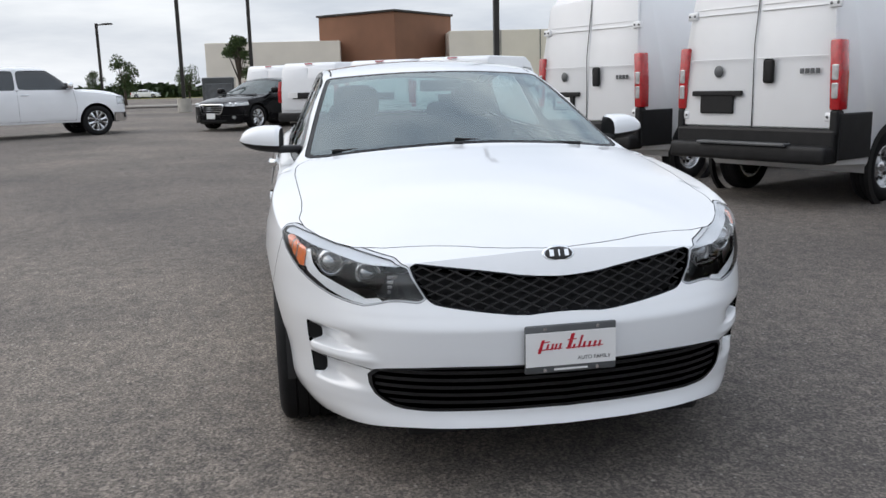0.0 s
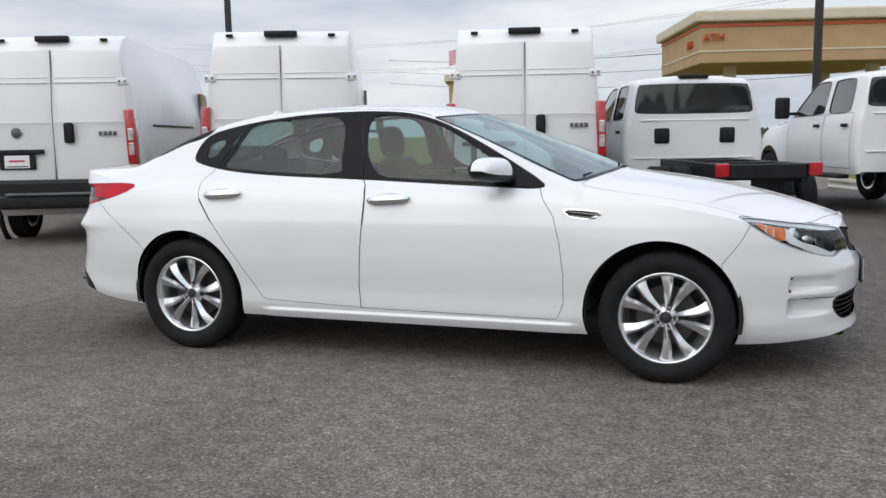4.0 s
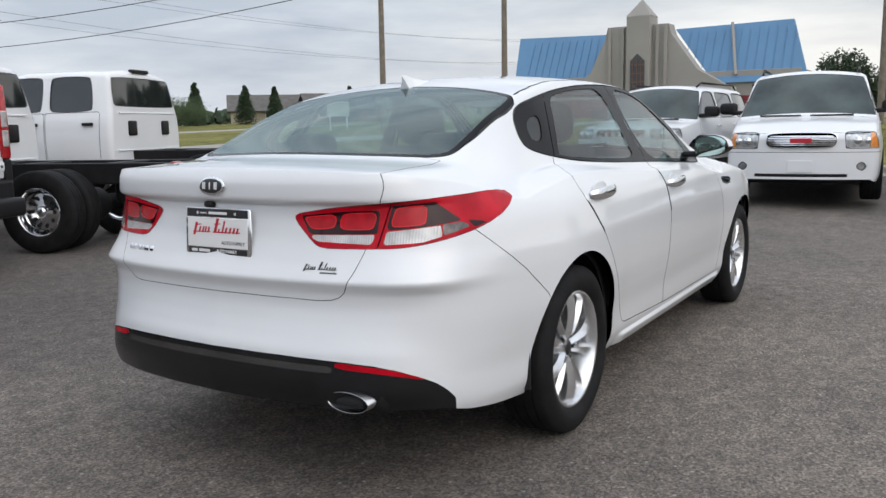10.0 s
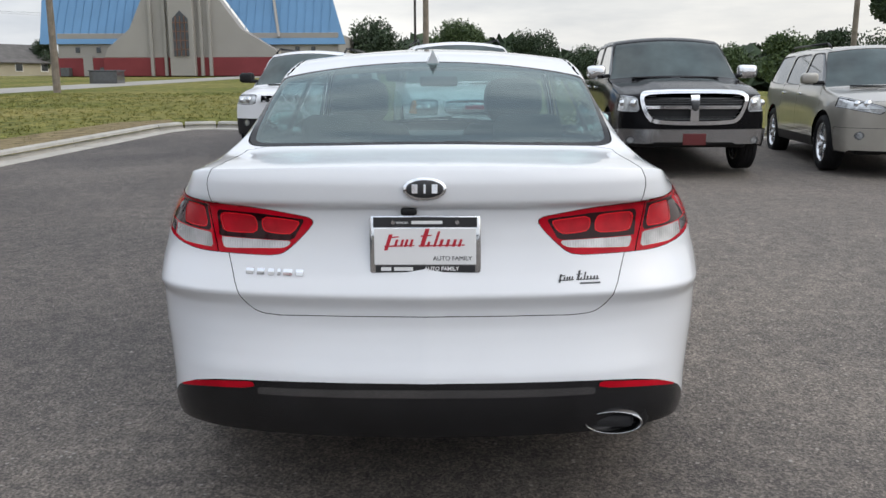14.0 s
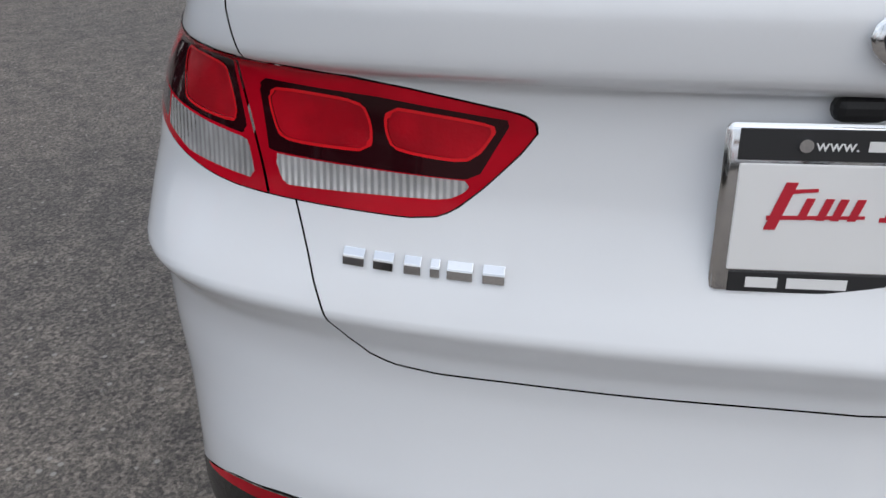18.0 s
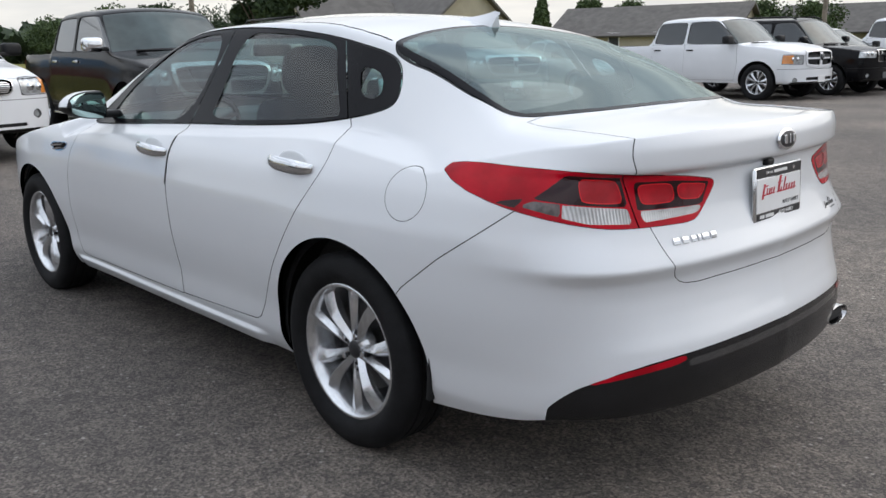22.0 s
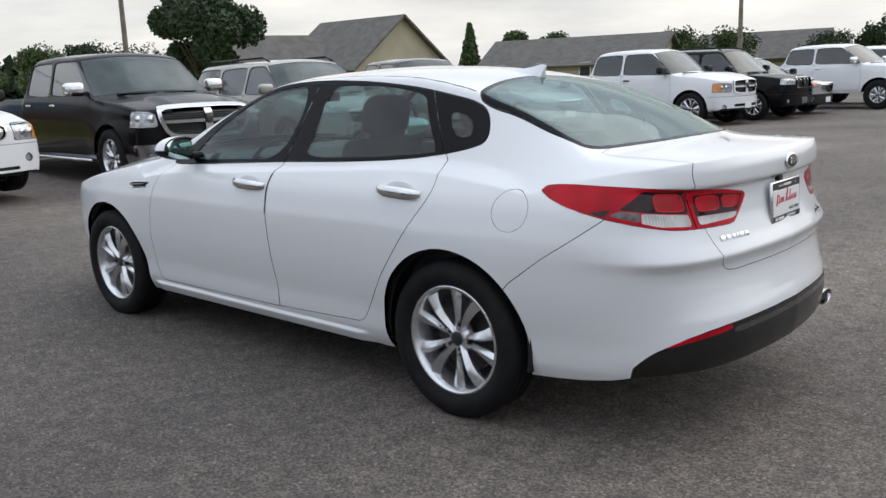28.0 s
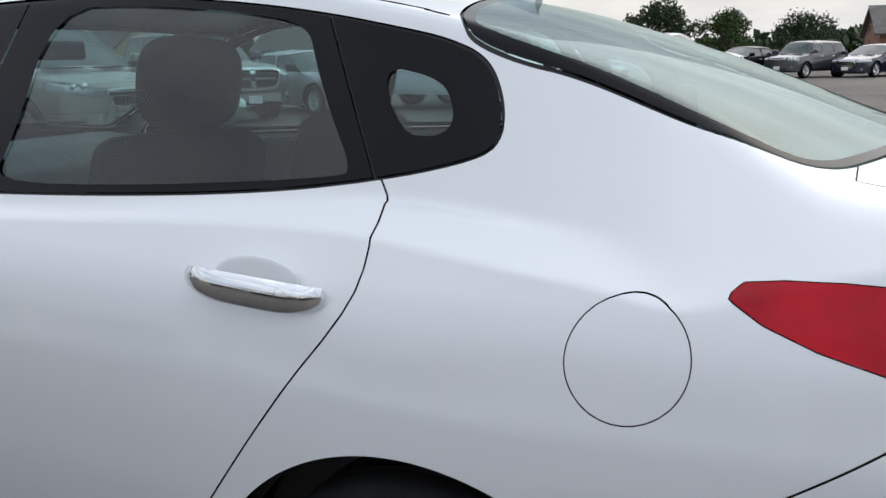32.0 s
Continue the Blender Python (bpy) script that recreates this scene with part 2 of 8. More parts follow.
def lathe_bm(profile, n=32, axis="y", bm=None, closed=False):
    """A profile of (radius, along) turned round an axis."""
    bm = bm or bmesh.new()
    rings = []
    for k in range(n):
        a = 2 * math.pi * k / n
        c, s = math.cos(a), math.sin(a)
        rings.append([bm.verts.new({"y": (r * c, h, r * s), "z": (r * c, r * s, h), "x": (h, r * c, r * s)}[axis]) for r, h in profile])
    m = len(profile)
    for k in range(n):
        p, q = rings[k], rings[(k + 1) % n]
        for i in range(m if closed else m - 1):
            j = (i + 1) % m
            bm.faces.new((p[i], q[i], q[j], p[j]))
    bmesh.ops.recalc_face_normals(bm, faces=bm.faces)
    return bm


def thing(name, label, category, group="", at=None, kind=""):
    ob = new(name)
    ob.empty_display_size = .1
    if at is not None:
        ob.matrix_world = at
    return tagged(ob, label, category, group, kind)


def write(text, size, material, parent, m, name="lettering", shear=0.0, depth=.001, spacing=1.0, label="", bold=0.0):
    """Raised letters in the built-in font, turned into a mesh, centred at the pose m."""
    cu = bpy.data.curves.new(name, "FONT")
    cu.body, cu.size, cu.extrude, cu.shear = text, size, depth, shear
    cu.align_x, cu.align_y, cu.space_character = "CENTER", "CENTER", spacing
    cu.offset = bold
    tmp = new(name, cu)
    bpy.context.view_layer.update()
    me = bpy.data.meshes.new_from_object(tmp.evaluated_get(bpy.context.evaluated_depsgraph_get()))
    bpy.data.objects.remove(tmp)
    me.materials.clear()
    me.materials.append(material)
    ob = new(name, me)
    ob.parent = parent
    ob.matrix_local = m
    return tagged(ob, label)


def pchip(pts):
    """A smooth curve through (x, y) pairs with no overshoot."""
    p = np.array(sorted(pts), float)
    x, y = p[:, 0], p[:, 1]
    h, d = np.diff(x), np.diff(y) / np.diff(x)
    m = np.zeros(len(x))
    m[0], m[-1] = d[0], d[-1]
    for i in range(1, len(x) - 1):
        if d[i - 1] * d[i] > 0:
            a, b = 2 * h[i] + h[i - 1], h[i] + 2 * h[i - 1]
            m[i] = (a + b) / (a / d[i - 1] + b / d[i])

    def curve(v):
        v = np.clip(np.asarray(v, float), x[0], x[-1])
        i = np.clip(np.searchsorted(x, v) - 1, 0, len(h) - 1)
        t = (v - x[i]) / h[i]
        return ((2 * t**3 - 3 * t**2 + 1) * y[i] + (t**3 - 2 * t**2 + t) * h[i] * m[i]
                + (3 * t**2 - 2 * t**3) * y[i + 1] + (t**3 - t**2) * h[i] * m[i + 1])
    return curve


def smooth_line(pts, n):
    """n points along a smooth open curve through pts, at even steps."""
    p = np.array(pts, float)
    p = np.vstack([2 * p[0] - p[1], p, 2 * p[-1] - p[-2]])
    out = []
    for i in range(1, len(p) - 2):
        t = np.linspace(0, 1, 40, endpoint=False)[:, None]
        a, b, c, d = p[i - 1:i + 3]
        out.append(0.5 * (2 * b + (c - a) * t + (2 * a - 5 * b + 4 * c - d) * t**2 + (3 * b - a - 3 * c + d) * t**3))
    q = np.vstack(out + [p[-2:-1]])
    s = np.r_[0, np.cumsum(np.linalg.norm(np.diff(q, axis=0), axis=1))]
    u = np.linspace(0, s[-1], n)
    return np.stack([np.interp(u, s, q[:, k]) for k in range(q.shape[1])], 1), u


# The white sedan: x ahead, y to its left, z up; the axles at x = +-1.4025.
NOSE_PLAN = [(2.365, 0), (2.345, .25), (2.285, .48), (2.17, .66), (2.0, .785), (1.79, .868), (1.5, .912), (1.2, .918), (.8, .908),
             (0, .912), (-.8, .915), (-1.2, .92), (-1.5, .915), (-1.8, .885), (-2.05, .852), (-2.225, .785), (-2.335, .665), (-2.40, .48),
             (-2.435, .25), (-2.45, 0)]
PROFILE = pchip([(2.40, .70), (2.30, .775), (2.25, .80), (2.1, .855), (1.9, .915), (1.65, .972), (1.4, 1.012), (1.2, 1.040), (1.12, 1.052),
                 (1.06, 1.075), (.8, 1.178), (.5, 1.293), (.25, 1.383), (.1, 1.426), (-.1, 1.452), (-.5, 1.465), (-.9, 1.447),
                 (-1.28, 1.383), (-1.5, 1.322), (-1.75, 1.237), (-2.0, 1.140), (-2.06, 1.122), (-2.12, 1.113), (-2.25, 1.105), (-2.40, 1.095), (-2.55, 1.06)])
BOW = pchip([(2.6, .20), (1.6, .25), (1.1, .33), (.2, .35), (-.4, .1), (-1.2, 0), (-1.6, -.15), (-2.0, -.37), (-2.2, -.2), (-2.6, -.1)])
CROWN = pchip([(2.6, .14), (1.6, .10), (1.1, .09), (.4, .09), (-.4, .14), (-1.2, .10), (-1.9, .06), (-2.5, .05)])
GLASS_Y = pchip([(2.6, 1.3), (1.3, 1.2), (1.05, .86), (.9, .79), (.75, .762), (.4, .79), (0, .80), (-.6, .80), (-1.1, .782), (-1.44, .76), (-1.7, .775), (-2.0, .79), (-2.3, .80), (-2.6, .8)])
GLASS_SLOPE = pchip([(2.6, 1.9), (0, 1.95), (-1.2, 1.95), (-1.5, 1.6), (-1.75, 1.0), (-2.0, .72), (-2.3, .55), (-2.6, .5)])
BELT_Z = pchip([(2.6, .4), (1.6, .6), (1.0, .93), (.75, .962), (0, .992), (-.6, 1.012), (-1.2, 1.03), (-1.6, 1.00), (-2.0, .9), (-2.5, .7)])


def smin(a, b, r):
    m = np.minimum(a, b)
    return m - r * np.log(np.exp(-(a - m) / r) + np.exp(-(b - m) / r)) + r * 0


def top_z(x, y):
    """The height of the sedan's upper skin over (x, y)."""
    y = np.abs(y)
    xe = x + BOW(x) * y**2
    t = PROFILE(xe) - CROWN(x) * y**2
    zs = 1.0 + (GLASS_Y(x) - y) * GLASS_SLOPE(x)
    shell = smin(t, zs, .010)
    sh = BELT_Z(x) + np.clip(.80 - y, -1, .05) * .55
    return -smin(-shell, -sh, .006)


SIDE_D = pchip([(.10, -.16), (.16, -.12), (.22, -.075), (.27, -.045), (.32, -.030), (.40, -.026), (.5, -.012), (.6, -.002), (.7, 0), (.78, -.004), (.84, -.016), (.90, -.032), (.94, -.050), (.98, -.075), (1.06, -.13), (1.12, -.17)])
FRONT_D = pchip([(.10, -.30), (.16, -.14), (.19, -.05), (.235, .0), (.30, -.015), (.40, -.006), (.5, 0), (.56, 0), (.61, -.02), (.66, -.045), (.71, -.055), (.77, -.085), (.82, -.12), (.9, -.2), (1.1, -.3)])
REAR_D = pchip([(.10, -.22), (.20, -.10), (.26, -.04), (.34, .022), (.42, .038), (.5, .032), (.56, .014), (.61, .0), (.66, -.008), (.69, -.006), (.718, .004), (.730, .0105), (.738, .0125), (.746, .0095), (.80, -.014), (.88, -.037), (.95, -.044), (.974, -.044), (.986, -.020), (1.0, -.014), (1.04, -.012), (1.08, -.024), (1.12, -.06)])
CORNER_D = pchip([(.2, -.02), (.36, .006), (.44, -.004), (.52, -.012), (.62, -.006), (.69, -.002), (.735, .014), (.747, .011), (.84, -.012), (.98, -.006), (1.1, 0)])
BASE_Z = pchip([(2.5, .255), (2.3, .25), (2.2, .235), (1.95, .212), (1.7, .205), (1.0, .222), (-1.0, .228), (-1.75, .25), (-2.1, .285), (-2.25, .32), (-2.35, .33), (-2.5, .33)])
FLARE = pchip([(2.2, 0), (1.85, .004), (1.4, .016), (1.0, .006), (.8, 0), (-.8, 0), (-1.0, .006), (-1.4, .018), (-1.85, .006), (-2.1, 0)])

CONTOUR, ARC = smooth_line(NOSE_PLAN, 420)
_tan = np.gradient(CONTOUR, axis=0)
_tan /= np.linalg.norm(_tan, axis=1)[:, None]
OUT = np.stack([-_tan[:, 1], _tan[:, 0]], 1) * -1
OUT *= np.sign((OUT * (CONTOUR + [0, 1e-3])).sum(1))[:, None]


def step(a, b, v):
    t = np.clip((v - a) / (b - a), 0, 1)
    return t * t * (3 - 2 * t)


def ring_xy(i, z):
    """Points of the sedan's flank at contour step i and height z."""
    c, n = CONTOUR[i], OUT[i]
    wf, wr, ws = np.clip(n[..., 0], 0, 1)**2, np.clip(-n[..., 0], 0, 1)**2, n[..., 1]**2
    arch = np.exp(-((z - .55) / .22)**2)
    d = wf * FRONT_D(z) + wr * REAR_D(z) + ws * (SIDE_D(z) + FLARE(c[..., 0]) * arch)
    d = d + 4 * wr * ws * CORNER_D(z)
    # hollows beside the air slots of the front bumper, above and below a fin
    s = ARC[i]
    into = step(.60, .90, s) * (1 - step(.918, .934, s))
    d = d - .045 * into * (step(.478, .488, z) * (1 - step(.515, .556, z)) + step(.345, .375, z) * (1 - step(.428, .440, z)))
    d = d + .006 * step(.58, .66, s) * (1 - step(.918, .94, s)) * np.exp(-((z - .459) / .012)**2)
    # the sill's lower panel stands out below a groove
    long = step(-.92, -.82, c[..., 0]) * (1 - step(.88, .98, c[..., 0]))
    d = d + .016 * long * (1 - step(.272, .284, z))
    return c + n * d[..., None]


def sedan_flank(rows=112):
    """Half the flank: an array (steps, rows, 3) of points and (steps, rows, 2) of arc and height."""
    idx = np.arange(len(CONTOUR))
    top = np.full(len(idx), .9)
    for _ in range(30):
        e = ring_xy(idx, top)
        top = .6 * top + .4 * np.clip(top_z(e[:, 0], e[:, 1]), .70, 1.12)
    top = np.convolve(np.pad(top, 4, mode="edge"), np.ones(9) / 9, "valid")
    low = BASE_Z(CONTOUR[:, 0])
    v = np.linspace(0, 1, rows)
    z = low[:, None] + (top - low)[:, None] * v
    ii = np.repeat(idx[:, None], rows, 1)
    xy = ring_xy(ii, z)
    xy[0, :, 1] = xy[-1, :, 1] = 0
    return np.concatenate([xy, z[..., None]], 2), np.stack([np.repeat(ARC[:, None], rows, 1), z], 2)


def sedan_upper(flank, cols=90):
    """Half the upper skin, from the flank's top edge to the middle line: (steps, cols, 3)."""
    e = flank[:, -1]
    n = len(e)
    xc = np.interp(np.linspace(0, 1, n), np.linspace(0, 1, n), e[:, 0])
    front, back = e[0, 0], e[-1, 0]
    f = np.clip((front - e[:, 0]) / .75, 0, 1)
    b = np.clip((e[:, 0] - back) / .75, 0, 1)
    xc = e[:, 0] + .10 * np.sin(np.pi * np.clip(f, 0, 1)) * (f < 1) - .10 * np.sin(np.pi * b) * (b < 1)
    w = np.linspace(0, 1, 400)
    out = np.zeros((n, cols, 3))
    for i in range(n):
        x = e[i, 0] + (xc[i] - e[i, 0]) * w
        y = e[i, 1] * (1 - w)
        z = top_z(x, y)
        z += (e[i, 2] - z[0]) * np.clip(1 - w * 12, 0, 1)**2
        p = np.stack([x, y, z], 1)
        s = np.r_[0, np.cumsum(np.linalg.norm(np.diff(p, axis=0), axis=1))]
        u = np.linspace(0, s[-1], cols)
        for k in range(3):
            out[i, :, k] = np.interp(u, s, p[:, k])
    out[:, -1, 1] = 0
    return out


# ---- cutting a skin into panels along curves ----
def outline_distance(p, poly):
    """The signed distance of points p from a closed outline, below zero inside."""
    poly = np.array(poly, float)
    a, b = poly, np.roll(poly, -1, 0)
    best, inside = np.full(len(p), 1e9), np.zeros(len(p), bool)
    for s, e in zip(a, b):
        d = e - s
        t = np.clip(((p - s) @ d) / max(d @ d, 1e-12), 0, 1)
        best = np.minimum(best, np.linalg.norm(p - s - t[:, None] * d, axis=1))
        up = (s[1] > p[:, 1]) != (e[1] > p[:, 1])
        if d[1] != 0:
            inside ^= up & (p[:, 0] < d[0] * (p[:, 1] - s[1]) / d[1] + s[0])
    return np.where(inside, -best, best)


def rounded(poly, times=2):
    p = np.array(poly, float)
    for _ in range(times):
        q = np.roll(p, -1, 0)
        p = np.stack([.75 * p + .25 * q, .25 * p + .75 * q], 1).reshape(-1, 2)
    return p


def soft(poly, radius):
    """An outline with its corners rounded off by about a radius."""
    p = np.array(poly, float)
    out = []
    for i in range(len(p)):
        for o in (p[i - 1], p[(i + 1) % len(p)]):
            d = o - p[i]
            far_enough = np.linalg.norm(d)
            out.append(p[i] + d / far_enough * min(radius, far_enough * .45))
    return rounded(out, 2)


class Skin:
    """A triangle mesh with a normal and extra columns (arc, row) for each vertex."""

    def __init__(self, v, n, a, f):
        self.v, self.n, self.a, self.f = v, n, a, f

    def tidy(self):
        used, f = np.unique(self.f, return_inverse=True)
        return Skin(self.v[used], self.n[used], self.a[used], f.reshape(-1, 3))

    def split(self, g):
        """The part where the field g is below zero, and the rest, cut along the zero line."""
        v, n, a = [self.v], [self.n], [self.a]
        inn = g < 0
        k = inn[self.f].sum(1)
        low, high = self.f[k == 3].tolist(), self.f[k == 0].tolist()
        count, cuts = len(self.v), {}
        pairs = []

        def cut(i, j):
            nonlocal count
            key = (i, j) if i < j else (j, i)
            if key not in cuts:
                cuts[key] = count
                pairs.append(key)
                count += 1
            return cuts[key]
        for t in self.f[(k == 1) | (k == 2)].tolist():
            odd = next(m for m in range(3) if inn[t[m]] != inn[t[m - 1]] and inn[t[m]] != inn[t[m - 2]])
            p, q, r = t[odd], t[(odd + 1) % 3], t[(odd + 2) % 3]
            x, y = cut(p, q), cut(p, r)
            one, two = [[p, x, y]], [[x, q, r], [x, r, y]]
            (low if inn[p] else high).extend(one)
            (high if inn[p] else low).extend(two)
        if pairs:
            i, j = np.array(pairs).T
            t = np.clip(g[i] / (g[i] - g[j]), .002, .998)[:, None]
            for store, src in ((v, self.v), (n, self.n), (a, self.a)):
                store.append(src[i] * (1 - t) + src[j] * t)
        v, n, a = np.vstack(v), np.vstack(n), np.vstack(a)
        n /= np.linalg.norm(n, axis=1)[:, None] + 1e-12
        made = [Skin(v, n, a, np.array(f, int).reshape(-1, 3)) for f in (low, high)]
        return [m.tidy() if len(m.f) else Skin(v[:0], n[:0], a[:0], np.zeros((0, 3), int)) for m in made]

    def moved(self, d):
        return Skin(self.v + self.n * d, self.n, self.a, self.f)

    def mirrored(self):
        k = np.array([1, -1, 1])
        return Skin(self.v * k, self.n * k, self.a, self.f[:, ::-1])

    def __add__(self, o):
        return Skin(np.vstack([self.v, o.v]), np.vstack([self.n, o.n]), np.vstack([self.a, o.a]), np.vstack([self.f, o.f + len(self.v)]))

    def rim(self, depth):
        """The panel with its edge folded inwards, so that it has thickness where it ends."""
        e = np.vstack([self.f[:, [0, 1]], self.f[:, [1, 2]], self.f[:, [2, 0]]])
        key = np.sort(e, 1)
        _, first, cnt = np.unique(key, axis=0, return_index=True, return_counts=True)
        b = e[first[cnt == 1]]
        b = b[~((np.abs(self.v[b[:, 0], 1]) < 1e-6) & (np.abs(self.v[b[:, 1], 1]) < 1e-6))]
        if not len(b):
            return self
        k = len(self.v)
        nv = np.vstack([self.v[b[:, 0]], self.v[b[:, 1]], self.v[b[:, 0]] - self.n[b[:, 0]] * depth, self.v[b[:, 1]] - self.n[b[:, 1]] * depth])
        m = len(b)
        i = np.arange(m)
        f = np.vstack([np.stack([k + i + m, k + i, k + i + 2 * m], 1), np.stack([k + i + m, k + i + 2 * m, k + i + 3 * m], 1)])
        nn = np.cross(nv[m:2 * m] - nv[:m], -self.n[b[:, 0]])
        nn /= np.linalg.norm(nn, axis=1)[:, None] + 1e-12
        return Skin(np.vstack([self.v, nv]), np.vstack([self.n, np.tile(nn, (4, 1)) * 1.0]), np.vstack([self.a, np.zeros((4 * m, self.a.shape[1]))]), np.vstack([self.f, f]))

    def put(self, name, material, parent, label=""):
        return link(name, self.v, self.f, material, parent, label, self.n)


def grid_skin(g, arc):
    """A Skin from a grid of points (steps, rows, 3), with the arc of each step and the row's number."""
    n, m = g.shape[:2]
    du, dv = np.gradient(g, axis=0), np.gradient(g, axis=1)
    nor = np.cross(dv, du)
    nor /= np.linalg.norm(nor, axis=2)[..., None] + 1e-12
    mid = np.abs(g[..., 1]) < 1e-6
    nor[mid, 1] = 0
    nor /= np.linalg.norm(nor, axis=2)[..., None] + 1e-12
    i = np.arange(n - 1)[:, None] * m + np.arange(m - 1)
    q = np.stack([i, i + m, i + m + 1, i + 1], -1).reshape(-1, 4)
    f = np.vstack([q[:, [0, 1, 2]], q[:, [0, 2, 3]]])
    v = g.reshape(-1, 3)
    ok = np.linalg.norm(np.cross(v[f[:, 1]] - v[f[:, 0]], v[f[:, 2]] - v[f[:, 0]]), axis=1) > 1e-10
    f = f[ok][:, ::-1]
    a = np.stack([np.repeat(arc, m), np.tile(np.arange(m), n).astype(float)], 1)
    fn = np.cross(v[f[:, 1]] - v[f[:, 0]], v[f[:, 2]] - v[f[:, 0]])
    n3 = nor.reshape(-1, 3)
    if (fn * n3[f[:, 0]]).sum() < 0:
        n3 = -n3
    out = Skin(v, n3, a, f)
    mid = np.array([0, 0, .6])
    if ((v - mid) * n3).sum() < 0:
        out.n, out.f = -n3, f[:, ::-1]
    return out


# ---- the white sedan ----
def build_sedan():
    car = thing("sedan", "white four-door sedan with tinted windows and alloy wheels, parked on asphalt", "car")
    flank, _ = sedan_flank()
    upper = sedan_upper(flank)
    rest = grid_skin(np.concatenate([flank, upper[:, 1:]], 1), ARC)
    seams = []
    ROWS = flank.shape[1]

    def carve(field, gap=.0014, keep=True):
        """Cuts a region out of what is left; a narrow dark joint stays round it."""
        nonlocal rest
        if gap:
            core, ring = rest.split(field(rest) + gap)
            strip, rest = ring.split(field(ring) - gap)
            if len(strip.f):
                seams.append(strip.moved(-.006))
            return core
        core, rest = rest.split(field(rest))
        return core

    def xz(poly, more=None):
        return lambda k: np.maximum(outline_distance(k.v[:, [0, 2]], poly), more(k) if more else -9)

    def xy(poly, more=None):
        return lambda k: np.maximum(outline_distance(k.v[:, :2], poly), more(k) if more else -9)

    def yz(poly, more=None):
        return lambda k: np.maximum(outline_distance(k.v[:, 1:], poly), more(k) if more else -9)

    def sz(poly, more=None):
        return lambda k: np.maximum(outline_distance(np.stack([k.a[:, 0], k.v[:, 2]], 1), poly), more(k) if more else -9)

    def both(skin, name, material, parent=car, label=""):
        """One part across the middle."""
        return (skin + skin.mirrored()).put(name, material, parent, label)

    def pair(skin, name, material, parents=(None, None), label=""):
        """One part on each side: left, then right."""
        return [skin.put(name, material, parents[0] or car, label), skin.mirrored().put(name, material, parents[1] or car, label)]

    # wheel arches
    for cx, r in ((1.375, .385), (-1.405, .383)):
        carve(lambda k: np.maximum(np.hypot(k.v[:, 0] - cx, k.v[:, 2] - .345) - r, .55 - k.v[:, 1]), 0)

    # side windows
    dlo = rounded([(.80, .972), (.5, .985), (0, 1.012), (-.3, 1.026), (-.7, 1.040), (-1.05, 1.060), (-1.27, 1.088), (-1.40, 1.116), (-1.452, 1.140),
                   (-1.446, 1.20), (-1.405, 1.27), (-1.33, 1.302), (-1.25, 1.320), (-1.11, 1.348), (-.93, 1.374), (-.68, 1.397), (-.36, 1.408), (-.1, 1.397),
                   (.03, 1.372), (.15, 1.335), (.3, 1.268), (.45, 1.190), (.575, 1.118), (.72, 1.032)])
    side = carve(xz(dlo, lambda k: .50 - k.v[:, 1]), .003)
    panes = {
        "front_door_glass": [(.60, 1.004), (.545, 1.065), (.42, 1.165), (.306, 1.232), (.16, 1.312), (.05, 1.352), (-.10, 1.380), (-.305, 1.390), (-.24, 1.038), (.1, 1.024)],
        "rear_door_glass": [(-.395, 1.048), (-.425, 1.12), (-.43, 1.386), (-.7, 1.380), (-.93, 1.358), (-1.07, 1.332), (-1.10, 1.27), (-1.16, 1.175), (-1.215, 1.100), (-1.19, 1.088), (-.8, 1.060)],
        "quarter_glass": [(-1.225, 1.262), (-1.282, 1.158), (-1.345, 1.150), (-1.372, 1.172), (-1.352, 1.222), (-1.312, 1.246)]}
    glass = {}
    for name, poly in panes.items():
        core, side = side.split(outline_distance(side.v[:, [0, 2]], rounded(poly, 2)))
        glass[name] = core
    # upright joints of the doors through the black pillars
    for line in ([(-.352, 1.42), (-.258, 1.02)], [(-1.10, 1.36), (-1.262, 1.08)]):
        p, q = np.array(line)
        d = (q - p) / np.linalg.norm(q - p)

        def off_line(k):
            return (k.v[:, [0, 2]] - p) @ np.array([-d[1], d[0]])
        one, two = side.split(off_line(side) + .0025)
        strip, two = two.split(off_line(two) - .0025)
        seams.append(strip.moved(-.006))
        side = one + two

    # windscreen and rear window
    ws = rounded([(.235, -.5), (.235, 0), (.205, .25), (.145, .45), (.085, .57), (.12, .588), (.45, .655), (.86, .735), (.93, .738), (1.0, .60), (1.08, .3), (1.10, 0), (1.10, -.5)])
    wind = carve(xy(ws, lambda k: ROWS + 2 - k.a[:, 1]), .003)
    wind_glass, wind_trim = wind.split(outline_distance(wind.v[:, :2], ws) + .022)
    rw = rounded([(-1.225, -.4), (-1.225, 0), (-1.245, .25), (-1.30, .47), (-1.345, .588), (-1.40, .60), (-1.62, .605), (-1.80, .612), (-1.905, .60), (-1.97, .45), (-2.03, .25), (-2.05, 0), (-2.05, -.4)])
    rear = carve(xy(rw, lambda k: ROWS + 2 - k.a[:, 1]), .003)
    rear_glass, rear_trim = rear.split(outline_distance(rear.v[:, :2], rw) + .022)

    # roof joint
    ditch = [(.07, .560), (-.36, .560), (-.9, .562), (-1.32, .575), (-1.32, .563), (-.9, .550), (-.36, .548), (.07, .548)]
    strip = carve(xy(ditch, lambda k: np.maximum(ROWS + 2 - k.a[:, 1], 1.2 - k.v[:, 2])), 0)
    seams.append(strip.moved(-.008))

